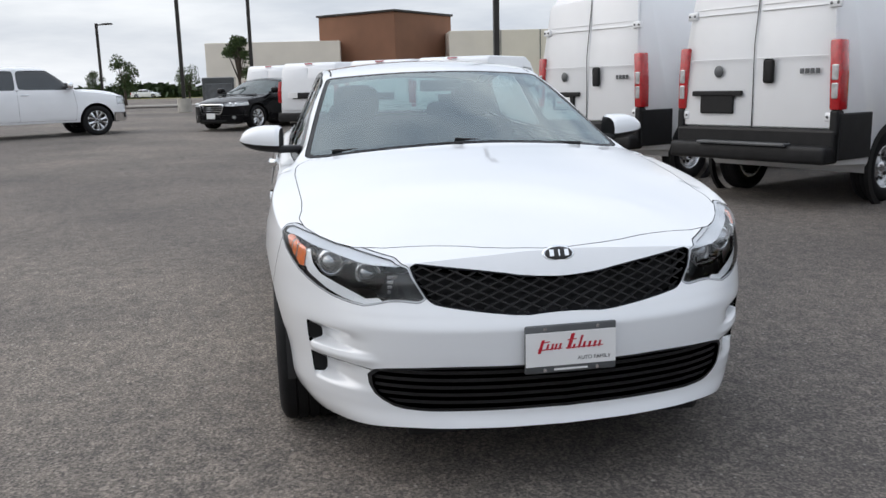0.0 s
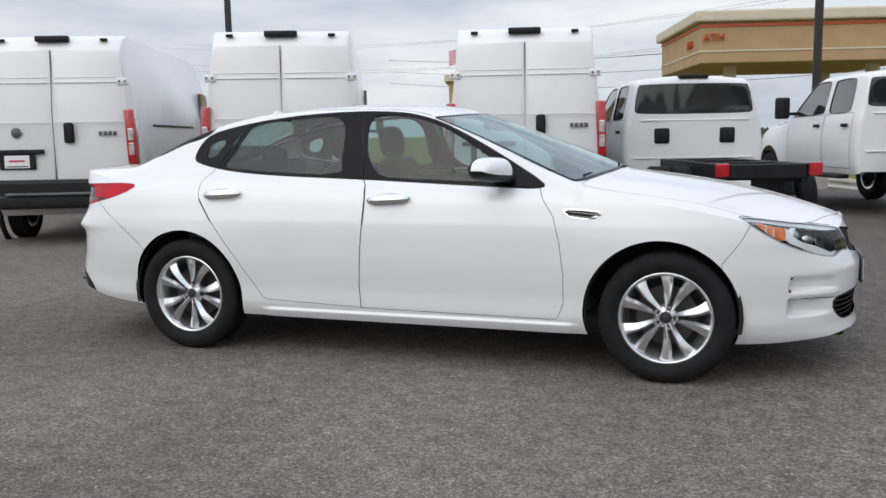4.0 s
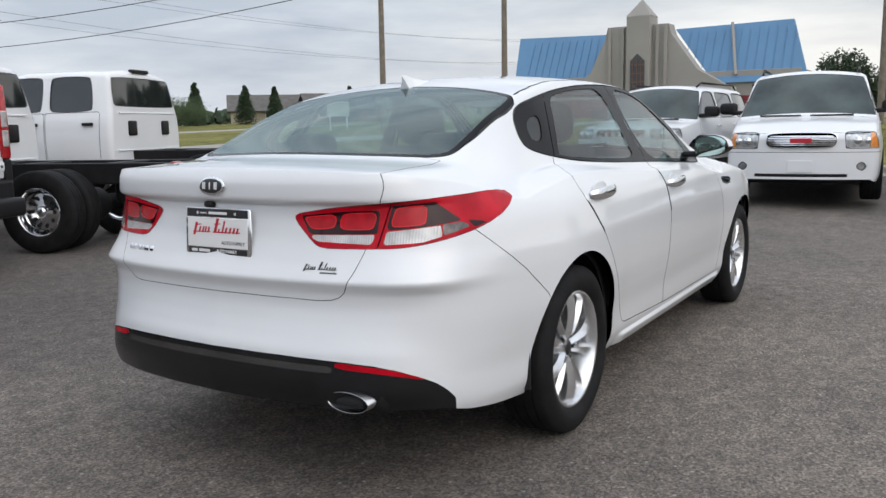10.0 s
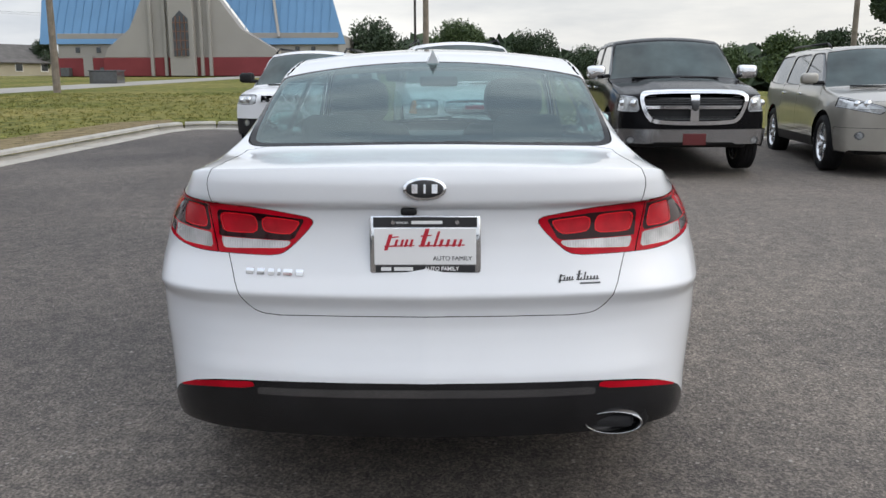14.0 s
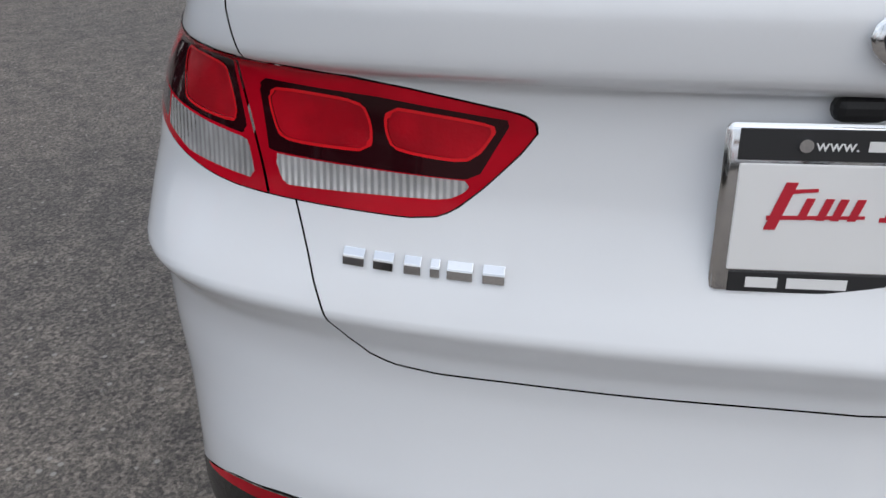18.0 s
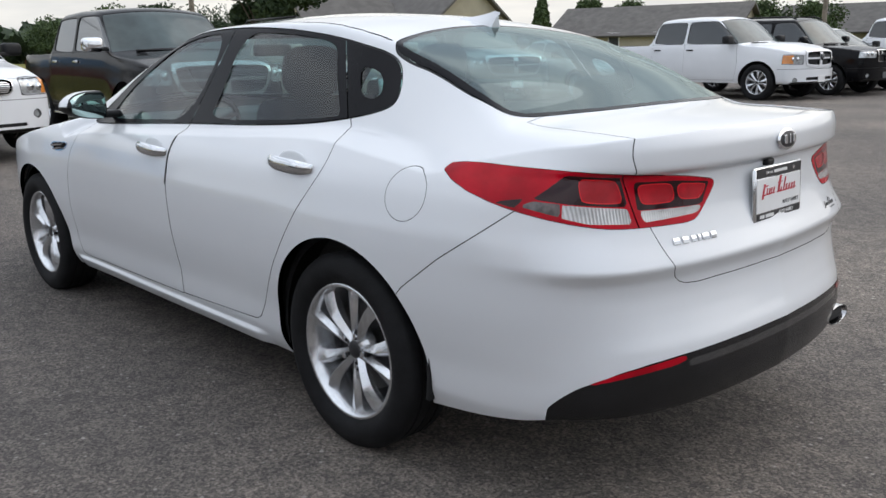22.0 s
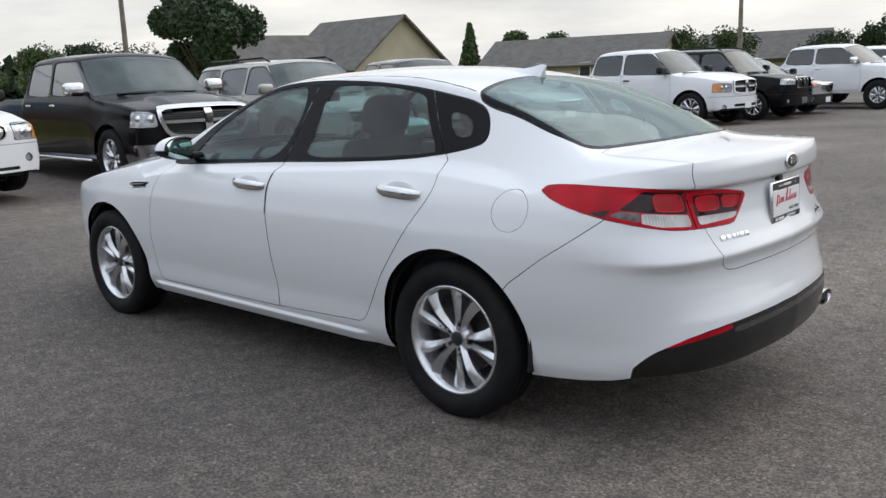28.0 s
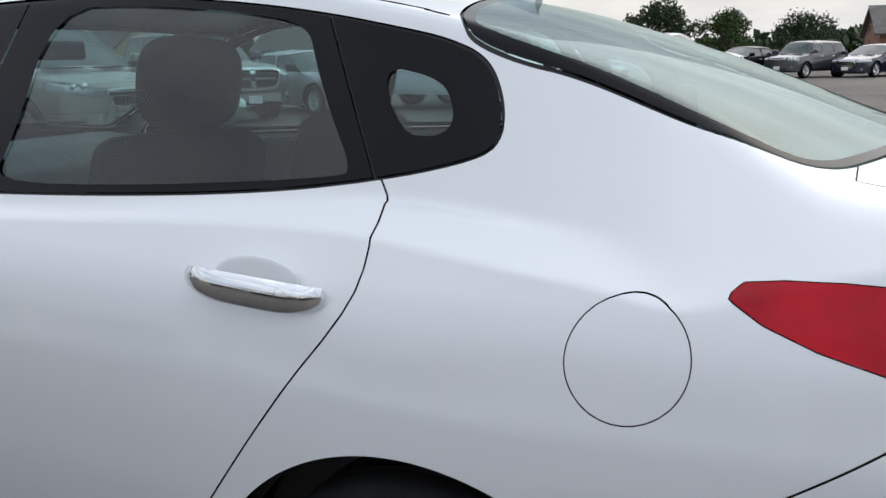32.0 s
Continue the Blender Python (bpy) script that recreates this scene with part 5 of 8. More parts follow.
# ---- ground ----
def asphalt_mat():
    m = mat("asphalt", (.060, .057, .054), .8, spread=.0, spec=.36)
    nt = m.node_tree
    b = nt.nodes["Principled BSDF"]
    co = nt.nodes.new("ShaderNodeTexCoord")
    fine, mid, big, wear = (nt.nodes.new("ShaderNodeTexNoise") for _ in range(4))
    for n, s, d in ((fine, 95, 5), (mid, 9, 6), (big, .50, 7), (wear, .16, 4)):
        n.inputs["Scale"].default_value, n.inputs["Detail"].default_value = s, d
        nt.links.new(co.outputs["Object"], n.inputs["Vector"])
    fine.inputs["Roughness"].default_value = .7
    vor, chips = nt.nodes.new("ShaderNodeTexVoronoi"), nt.nodes.new("ShaderNodeTexVoronoi")
    for v, s in ((vor, 85), (chips, 30)):
        v.inputs["Scale"].default_value = s
        nt.links.new(co.outputs["Object"], v.inputs["Vector"])

    def ramp(src, lo, hi, a, c):
        r = nt.nodes.new("ShaderNodeValToRGB")
        r.color_ramp.elements[0].position, r.color_ramp.elements[0].color = lo, (*a, 1)
        r.color_ramp.elements[1].position, r.color_ramp.elements[1].color = hi, (*c, 1)
        nt.links.new(src, r.inputs["Fac"])
        return r.outputs["Color"]

    def mul(a, c, f=1.0):
        x = nt.nodes.new("ShaderNodeMixRGB")
        x.blend_type = "MULTIPLY"
        x.inputs["Fac"].default_value = f
        nt.links.new(a, x.inputs["Color1"])
        nt.links.new(c, x.inputs["Color2"])
        return x.outputs["Color"]
    base = ramp(big.outputs["Fac"], .34, .68, (.118, .111, .106), (.170, .156, .144))
    c = mul(base, ramp(mid.outputs["Fac"], .3, .72, (.74, .74, .75), (1.20, 1.18, 1.15)))
    c = mul(c, ramp(fine.outputs["Fac"], .36, .66, (.48, .48, .49), (1.72, 1.70, 1.66)))
    tone = nt.nodes.new("ShaderNodeSeparateColor")
    nt.links.new(vor.outputs["Color"], tone.inputs["Color"])
    c = mul(c, ramp(tone.outputs["Red"], .15, .95, (.60, .59, .58), (1.75, 1.69, 1.62)), .68)
    # pale loose chips, one cell in many
    tone2 = nt.nodes.new("ShaderNodeSeparateColor")
    nt.links.new(chips.outputs["Color"], tone2.inputs["Color"])
    rare = ramp(tone2.outputs["Green"], .86, .90, (0, 0, 0), (1, 1, 1))
    near = ramp(chips.outputs["Distance"], .16, .24, (1, 1, 1), (0, 0, 0))
    pale = nt.nodes.new("ShaderNodeMixRGB")
    nt.links.new(mul(rare, near), pale.inputs["Fac"])
    nt.links.new(c, pale.inputs["Color1"])
    pale.inputs["Color2"].default_value = (.36, .34, .31, 1)
    c = mul(pale.outputs["Color"], ramp(wear.outputs["Fac"], .38, .64, (.78, .77, .78), (1.15, 1.13, 1.10)))
    # the tone drifts by place: paler to the sedan's right, darker towards the kerb
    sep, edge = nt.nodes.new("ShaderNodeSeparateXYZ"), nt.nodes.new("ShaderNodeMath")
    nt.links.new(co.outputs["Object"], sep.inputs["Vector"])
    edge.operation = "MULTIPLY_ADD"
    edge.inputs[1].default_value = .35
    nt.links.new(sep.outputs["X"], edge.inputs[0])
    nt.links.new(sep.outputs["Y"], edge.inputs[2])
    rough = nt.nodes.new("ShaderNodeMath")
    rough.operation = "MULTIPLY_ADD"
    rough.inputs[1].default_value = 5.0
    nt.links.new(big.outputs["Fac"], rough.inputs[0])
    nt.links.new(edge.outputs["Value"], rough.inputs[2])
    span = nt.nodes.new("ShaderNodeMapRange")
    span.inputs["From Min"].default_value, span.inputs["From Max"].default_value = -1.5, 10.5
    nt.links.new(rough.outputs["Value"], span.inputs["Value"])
    lot_ramp = nt.nodes.new("ShaderNodeValToRGB")
    lot_ramp.color_ramp.elements[0].position, lot_ramp.color_ramp.elements[0].color = .167, (1.08, 1.07, 1.06, 1)
    lot_ramp.color_ramp.elements[1].position, lot_ramp.color_ramp.elements[1].color = .85, (.78, .78, .80, 1)
    lot_ramp_mid = lot_ramp.color_ramp.elements.new(.42)
    lot_ramp_mid.color = (1.0, 1.0, 1.0, 1)
    nt.links.new(span.outputs["Result"], lot_ramp.inputs["Fac"])
    c = mul(c, lot_ramp.outputs["Color"])
    nt.links.new(c, b.inputs["Base Color"])
    bp = nt.nodes.new("ShaderNodeBump")
    bp.inputs["Strength"].default_value, bp.inputs["Distance"].default_value = .9, .009
    hgt = nt.nodes.new("ShaderNodeMath")
    nt.links.new(fine.outputs["Fac"], hgt.inputs[0])
    nt.links.new(tone.outputs["Red"], hgt.inputs[1])
    nt.links.new(hgt.outputs["Value"], bp.inputs["Height"])
    nt.links.new(bp.outputs["Normal"], b.inputs["Normal"])
    return m


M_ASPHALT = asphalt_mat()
M_DARK_STEEL = mat("dark_steel", (.42, .42, .43), .14, 1.0, spread=.03, scale=4)


def grass_mat():
    """Mown grass: broad dry patches, tufts and fine blades."""
    m = mat("grass", (.1, .12, .03), .95, spec=.1)
    nt = m.node_tree
    co = nt.nodes.new("ShaderNodeTexCoord")
    col = None
    for scale, lo, hi in ((.12, (.13, .142, .040), (.225, .205, .080)), (2.2, (.62, .66, .6), (1.3, 1.25, 1.2)), (16, (.55, .6, .5), (1.4, 1.35, 1.3)), (90, (.6, .62, .55), (1.35, 1.3, 1.3))):
        n, r = nt.nodes.new("ShaderNodeTexNoise"), nt.nodes.new("ShaderNodeValToRGB")
        n.inputs["Scale"].default_value, n.inputs["Detail"].default_value = scale, 6.0
        r.color_ramp.elements[0].position, r.color_ramp.elements[0].color = .36, (*lo, 1)
        r.color_ramp.elements[1].position, r.color_ramp.elements[1].color = .64, (*hi, 1)
        nt.links.new(co.outputs["Object"], n.inputs["Vector"])
        nt.links.new(n.outputs["Fac"], r.inputs["Fac"])
        if col:
            x = nt.nodes.new("ShaderNodeMixRGB")
            x.blend_type = "MULTIPLY"
            x.inputs["Fac"].default_value = 1.0
            nt.links.new(col, x.inputs["Color1"])
            nt.links.new(r.outputs["Color"], x.inputs["Color2"])
            col = x.outputs["Color"]
        else:
            col = r.outputs["Color"]
    nt.links.new(col, nt.nodes["Principled BSDF"].inputs["Base Color"])
    return m


M_GRASS = grass_mat()
M_CONCRETE = mat("concrete", (.42, .40, .36), .85, spread=.12, scale=3, bump=.15, bump_scale=60)

sedan, sedan_parts = build_sedan()
sedan_fittings(sedan, sedan_parts)


# ---- other vehicles: x ahead, y left, origin on the ground ----
M_VAN = mat("white_van_paint", (.78, .79, .81), .35, coat=.6, spread=.02, scale=2)
M_PAINT_BLACK = mat("black_car_paint", (.005, .005, .006), .14, coat=.05, spec=.14, spread=.2)
M_PAINT_BEIGE = mat("champagne_car_paint", (.36, .34, .30), .3, .5, coat=1.0, spread=.04)
M_PAINT_GREY = mat("grey_car_paint", (.08, .085, .09), .3, .4, coat=1.0, spread=.1)
M_PAINT_NAVY = mat("dark_blue_car_paint", (.015, .02, .04), .25, .2, coat=1.0, spread=.1)
M_PAINT_SILVER = mat("silver_car_paint", (.42, .43, .44), .3, .6, coat=1.0, spread=.04)
M_PAINT_RED = mat("dark_red_car_paint", (.12, .012, .014), .3, .2, coat=1.0, spread=.1)
M_DARK_GLASS = mat("dark_vehicle_glass", (.018, .022, .024), .06, spread=.3, coat=1.0)
M_PALE_GLASS = mat("grey_vehicle_glass", (.055, .075, .075), .05, spread=.4, scale=1.6, spec=.38)
M_TAIL = mat("red_tail_lamp", (.42, .01, .015), .15, coat=1.0, spread=.2, scale=20)
M_HEADLIGHT = mat("headlight_glass", (.50, .52, .53), .12, .5, coat=1.0, spread=.35, scale=18)
M_AMBER_LAMP = mat("amber_lamp", (.70, .25, .05), .25, coat=1.0, spread=.2)


def arch(cx, r, cz, n=11):
    """Points of a wheel opening from front to back, for an outline that runs along the sill backwards."""
    return [(cx + r * math.cos(a), cz + r * math.sin(a)) for a in np.linspace(math.radians(-10), math.radians(190), n)]


def lean_in(bm, belt, k, nose=None):
    """Lets the sides lean inwards above the belt, and draws the ends in seen from above."""
    for v in bm.verts:
        if v.co.z > belt:
            v.co.y *= 1 - k * (v.co.z - belt)
        if nose:
            x0, x1, amount = nose
            for end, sgn in ((x1, 1), (x0, -1)):
                t = (v.co.x - end) * sgn / .55 + 1
                if t > 0:
                    v.co.y *= 1 - .5 * amount * min(t, 1)**2
    return bm


def wheels_for(car, xs, track, radius, rim, style="disc", width=.24, rim_mat=None, spokes=5):
    """One wheel with its parts, then copies of it."""
    first = build_wheel(car, (xs[0], track / 2, radius), radius, width, rim, spokes, style, 1, rim_mat)
    for x in xs:
        for sy in (1, -1):
            if (x, sy) == (xs[0], 1):
                continue
            m = Matrix.Translation((x, sy * track / 2, radius)) @ Matrix.Rotation(0 if sy > 0 else math.pi, 4, "Z")
            copy_thing(first, m)


def cargo_van(label, m, plate=True):
    """A tall white cargo van seen mostly from behind; its rear face at x = 0."""
    van = thing("cargo_van", label, "van", "white cargo vans in a row")
    W, H, L = .985, 2.50, 5.95
    cx = (.98, 4.98)
    side = [(.02, .42), (.0, .95), (.02, 1.6), (.10, 2.30), (.20, 2.44), (.36, H), (3.8, H), (4.35, 2.36), (4.95, 1.62), (5.75, 1.28), (5.93, 1.05), (L, .55), (5.85, .36)]
    low = [(5.36, .34)] + arch(cx[1], .40, .36) + [(4.55, .34), (1.42, .34)] + arch(cx[0], .40, .36) + [(.52, .40)]
    body = lean_in(prism_bm(side + low, -W, W, "y", bevel=.045), 1.05, .095, (0, L, .12))
    part("body", body, M_VAN, van, smooth=True, angle=32)
    # added dark core box, fills the middle between the wheel openings
    part("dark_core", box_bm((5.0, 1.5, .3), (2.9, 0, .55), .05), M_DARK, van)
    wheels_for(van, cx, 1.66, .35, .215, "disc", .225, M_SILVER)
    part("lower_cladding", box_bm((.12, 1.95, .26), (-.015, 0, .64), .03), M_BLACK, van, "black plastic lower rear panel")
    part("rear_bumper", box_bm((.26, 1.93, .17), (-.08, 0, .53), .04, 3), M_BLACK, van, smooth=True)
    part("rear_step", box_bm((.12, 1.1, .03), (-.19, .0, .62), .01), M_GREY_FRAME, van)
    joint = box_bm((.008, .006, .84), (-.034, 0, 1.19))
    slant = box_bm((.008, .006, .72), (0, 0, 0))
    bmesh.ops.transform(slant, matrix=Matrix.Translation((.011, 0, 1.95)) @ Matrix.Rotation(math.atan(.125), 4, "Y"), verts=slant.verts)
    part("door_joint", joint, M_SEAM, van)
    part("door_joint", slant, M_SEAM, van)
    for sy in (1, -1):
        part("side_cladding", box_bm((3.0, .03, .26), (2.98, sy * .985, .50), .012), M_BLACK, van)
        part("arch_cladding", lathe_bm([(.395, -.02), (.46, -.02), (.46, .02), (.395, .02)], 28, closed=True), M_BLACK, van).matrix_local = Matrix.Translation((cx[0], sy * .975, .36))
        # rear door leaf, raised a little from the body
        leaf = prism_bm([(sy * .012, .78), (sy * .90, .78), (sy * .915, 1.5), (sy * .835, 2.22), (sy * .79, 2.30), (sy * .012, 2.31)], -.035, .0, "x", bevel=.012)
        for v in leaf.verts:
            if v.co.z > 1.6:
                v.co.x += (v.co.z - 1.6) * .125
        door = part("rear_door", leaf, M_VAN, van, smooth=True, angle=30)
        rib = box_bm((.02, .80, .012), (.035, sy * .44, 1.985), .004)
        part("pressed_rib", rib, M_VAN, door)
        rib = box_bm((.02, .80, .012), (.025, sy * .44, 1.925), .004)
        part("pressed_rib", rib, M_VAN, door)
        part("corner_cladding", box_bm((.12, .085, .24), (.0, sy * .945, .83), .02), M_BLACK, van)
        part("pressed_rib", box_bm((.014, .80, .012), (-.034, sy * .44, 1.46), .004), M_VAN, door)
        for hz, hy in ((1.93, .858), (.885, .905)):
            hx = -.020 + max(0, hz - 1.6) * .125
            hinge = part("hinge", box_bm((.045, .13, .085), (hx, sy * hy, hz), .014, 2), M_VAN, door, smooth=True)
            for dy in (-.035, .035):
                part("hinge_bolt", rod_bm((hx - .020, sy * hy + dy, hz), (hx - .030, sy * hy + dy, hz), .016, .012, 8), M_GREY_FRAME, hinge)
        # tail lamp
        lamp = prism_bm([(sy * .885, .95), (sy * .998, .95), (sy * .994, 1.30), (sy * .972, 1.60), (sy * .858, 1.60), (sy * .872, 1.30)], -.05, .10, "x", bevel=.02)
        tl = part("tail_lamp", lamp, M_TAIL, van, smooth=True, angle=40)
        part("clear_section", box_bm((.03, .072, .15), (-.046, sy * .938, 1.13), .014), M_CLEAR_CELL, tl)
        part("clear_section", box_bm((.03, .072, .15), (-.046, sy * .935, 1.30), .014), M_CLEAR_CELL, tl)
        part("rear_quarter_cladding", box_bm((.56, .03, .44), (.26, sy * .985, .70), .012), M_BLACK, van)
        part("roof_marker", box_bm((.05, .09, .035), (.16, sy * .62, 2.43), .012), M_BLACK, van)
        part("door_mirror", box_bm((.14, .13, .34), (4.55, sy * 1.16, 1.42), .05, 3), M_BLACK, van, smooth=True)
        part("mirror_arm", box_bm((.06, .2, .05), (4.58, sy * 1.04, 1.32), .015), M_BLACK, van)
        part("cab_window", prism_bm([(4.0, 1.32), (4.05, 1.98), (4.45, 1.96), (4.95, 1.42), (4.95, 1.30)], sy * .905, sy * .955, "y"), M_DARK_GLASS, van)
        part("side_rail", box_bm((2.4, .012, .03), (2.2, sy * .945, 1.42), .005), M_BLACK, van)
    part("roof_camera_bar", box_bm((.10, .40, .07), (.155, 0, 2.445), .02, 3), M_BLACK, van, smooth=True)
    part("handle_box", box_bm((.035, .115, .24), (-.045, -.19, 1.33), .03, 4), M_BLACK, van, "black rear door handle", smooth=True)
    part("plate_holder", box_bm((.04, .66, .055), (-.05, .45, 1.115), .012), M_BLACK, van)
    holder = part("plate_recess", box_bm((.03, .44, .20), (-.045, .45, 1.005), .015), M_BLACK, van)
    if plate:
        part("number_plate", box_bm((.012, .30, .15), (-.062, .45, 1.0), .004), M_PLATE, holder)
        part("lettering_bar", box_bm((.006, .19, .020), (-.068, .45, 1.01)), M_RED_INK, holder)
        part("lettering_bar", box_bm((.006, .26, .012), (-.068, .45, .945)), M_INK, holder)
    badge = lathe_bm([(0, .012), (.05, .010), (.062, 0)], 20, "x")
    bmesh.ops.transform(badge, matrix=Matrix.Translation((-.03, .45, 1.34)) @ Matrix.Diagonal((-1, 1, 1, 1)), verts=badge.verts)
    part("badge", badge, M_GREY_FRAME, van, smooth=True)
    for k in range(4):
        part("lettering_bar", box_bm((.01, .045, .05), (-.04, -.57 - .058 * k, 1.32), .004), M_GREY_FRAME, van)
    van.matrix_world = m
    return van


def small_van(label, m):
    """A small white delivery van, seen from behind; rear face at x = 0."""
    van = thing("delivery_van", label, "van", "small white vans in a row")
    W, L = .90, 4.7
    cx = (.78, 3.88)
    side = [(.02, .36), (0, .95), (.04, 1.45), (.12, 1.76), (.24, 1.83), (2.9, 1.86), (3.3, 1.74), (3.85, 1.22), (4.5, 1.02), (4.66, .80), (L, .45), (4.6, .28)]
    low = [(4.22, .27)] + arch(cx[1], .345, .31) + [(3.5, .27), (1.15, .27)] + arch(cx[0], .345, .31) + [(.4, .30)]
    part("body", lean_in(prism_bm(side + low, -W, W, "y", bevel=.05), 1.0, .12, (0, L, .14)), M_VAN, van, smooth=True, angle=32)
    # added dark core box, so the wheel openings don't show straight through
    part("dark_core", box_bm((3.9, 1.4, .26), (2.3, 0, .45), .05), M_DARK, van)
    wheels_for(van, cx, 1.55, .315, .20, "disc", .20, M_SILVER)
    part("rear_bumper", box_bm((.16, 1.76, .24), (-.02, 0, .42), .04, 3), M_BLACK, van, smooth=True)
    for sy in (1, -1):
        leaf = prism_bm([(sy * .01, .60), (sy * .79, .60), (sy * .78, 1.2), (sy * .70, 1.66), (sy * .01, 1.70)], -.02, .02, "x", bevel=.01)
        for v in leaf.verts:
            if v.co.z > 1.2:
                v.co.x += (v.co.z - 1.2) * .16
        part("rear_door", leaf, M_VAN, van, smooth=True, angle=30)
        lamp = prism_bm([(sy * .80, .80), (sy * .90, .80), (sy * .905, 1.1), (sy * .86, 1.36), (sy * .80, 1.36)], -.02, .12, "x", bevel=.02)
        part("tail_lamp", lamp, M_TAIL, van, smooth=True, angle=40)
        part("cab_window", prism_bm([(2.55, 1.12), (2.6, 1.62), (3.1, 1.60), (3.62, 1.16)], sy * .82, sy * .875, "y"), M_DARK_GLASS, van)
        part("door_mirror", box_bm((.12, .16, .18), (3.35, sy * 1.0, 1.12), .04, 3), M_BLACK, van, smooth=True)
        part("side_panel", prism_bm([(1.35, 1.12), (1.35, 1.55), (2.3, 1.58), (2.3, 1.12)], sy * .82, sy * .862, "y", bevel=.02), M_VAN, van)
    part("handle_bar", box_bm((.04, .86, .16), (-.03, .0, .98), .03, 3), M_BLACK, van, "black plate panel across the doors", smooth=True)
    part("number_plate", box_bm((.012, .29, .14), (-.056, .42, .99), .004), M_PLATE, van)
    part("lettering_bar", box_bm((.01, .20, .03), (-.03, -.55, .72), .003), M_GREY_FRAME, van)
    part("brake_light", box_bm((.04, .22, .03), (.13, 0, 1.80), .01), M_TAIL, van)
    van.matrix_world = m
    return van


def loft_skin(top, belt, W, sill, x0, x1, lean, bow, plan, arches=(), res=1.0):
    """Half a vehicle's skin as a Skin: sections along x from the tail x0 to the nose x1, closed at both ends.
    top: heights of the middle line; belt: heights of the shoulder; lean: the cabin's tumblehome; bow: how far each station
    bends back at the side; plan: the half width as a share of W. Its columns are the station and the row."""
    X = np.linspace(x0, x1, 900)
    tx, tz = np.array(sorted(top)).T
    T = np.interp(X, tx, tz)
    k = 15
    T = np.convolve(np.pad(T, k, mode="edge"), np.ones(2 * k + 1) / (2 * k + 1), "valid")
    s = np.r_[0, np.cumsum(np.hypot(np.diff(X), np.diff(T)))]
    xs = np.interp(np.linspace(0, s[-1], int(120 * res)), s, X)
    rad = .07
    xs = xs[(xs > x0 + rad) & (xs < x1 - rad)]
    turn = np.linspace(0, math.pi / 2, 6)
    inset = rad * (1 - np.cos(turn))
    ends = rad * np.sin(turn)
    stations = [(x0 + rad - e, i, 0.0) for e, i in zip(ends[::-1], inset[::-1])] + [(x, 0.0, 0.0) for x in xs] + [(x1 - rad + e, i, 0.0) for e, i in zip(ends, inset)]
    cap = np.linspace(0, 1, 15)[1:]
    stations = [(x0, rad, c) for c in cap[::-1]] + stations + [(x1, rad, c) for c in cap]
    n_low, n_side, n_arc, n_top = 22, 12, 7, 12
    grid, arc = [], []
    for x, ins, shut in stations:
        t = float(np.interp(x, X, T)) - ins
        sh = min(float(belt(x)), t - .045)
        half = W * float(plan(x)) - ins
        z = np.linspace(sill + ins * .5, sh, n_low)
        u = (z - sill) / (sh - sill)
        side = np.interp(u, [0, .12, .35, .6, .8, .93, 1], [.955, .985, 1.0, .999, .985, .968, .95])
        y = half * side
        for ax, ar in arches:
            y = y + .028 * math.exp(-((x - ax) / (ar * 1.15))**4) * np.exp(-((z - ar) / .42)**4)
        dz = t - sh
        crown, corner = min(.05, .42 * dz), min(.10, .42 * dz)
        h = max(dz - crown - corner, 0)
        ys = y[-1]
        y1 = ys - lean * h
        a = np.linspace(0, 1, n_side + 1)[1:]
        yy, zz = [y, ys - lean * h * a], [z, sh + h * a]
        b = np.linspace(0, math.pi / 2, n_arc + 1)[1:]
        c2 = corner * 1.15
        yy.append(y1 - c2 * (1 - np.cos(b)) - lean * corner * np.sin(b) * .5)
        zz.append(sh + h + corner * np.sin(b))
        ye = yy[-1][-1]
        c = np.linspace(1, 0, n_top + 1)[1:]
        yy.append(ye * c)
        zz.append(t - crown * c**2)
        yy, zz = np.concatenate(yy), np.concatenate(zz)
        yy = yy * (1 - shut)
        if shut == 1.0:
            yy[:] = 0
        yy[-1] = 0
        grid.append(np.stack([x - float(bow(x)) * (np.abs(yy) / W)**2.4, yy, zz], 1))
        arc.append(x)
    skin = grid_skin(np.array(grid), np.array(arc))
    skin.rows = (n_low, n_low + n_side, n_low + n_side + n_arc)
    return skin


class Panels:
    """Cuts parts out of half a skin and puts them, with their mirror images, under a thing."""

    def __init__(self, skin, car):
        self.rest, self.car, self.rows, self.joints = skin, car, skin.rows, []

    def carve(self, field, gap=0.0):
        if gap:
            core, ring = self.rest.split(field(self.rest) + gap)
            strip, self.rest = ring.split(field(ring) - gap)
            if len(strip.f):
                self.joints.append(strip.moved(-.006))
            return core
        core, self.rest = self.rest.split(field(self.rest))
        return core

    def both(self, skin, name, material, parent=None, label=""):
        if len(skin.f):
            return (skin + skin.mirrored()).put(name, material, parent or self.car, label)

    def pair(self, skin, name, material, parents=(None, None), label=""):
        if len(skin.f):
            return [skin.put(name, material, parents[0] or self.car, label), skin.mirrored().put(name, material, parents[1] or self.car, label)]


def yz_in(poly, x_from, sgn=1):
    return lambda k: np.maximum(outline_distance(k.v[:, 1:], poly), (x_from - k.v[:, 0]) * sgn)


def xz_in(poly, y_from):
    return lambda k: np.maximum(outline_distance(k.v[:, [0, 2]], poly), y_from - k.v[:, 1])


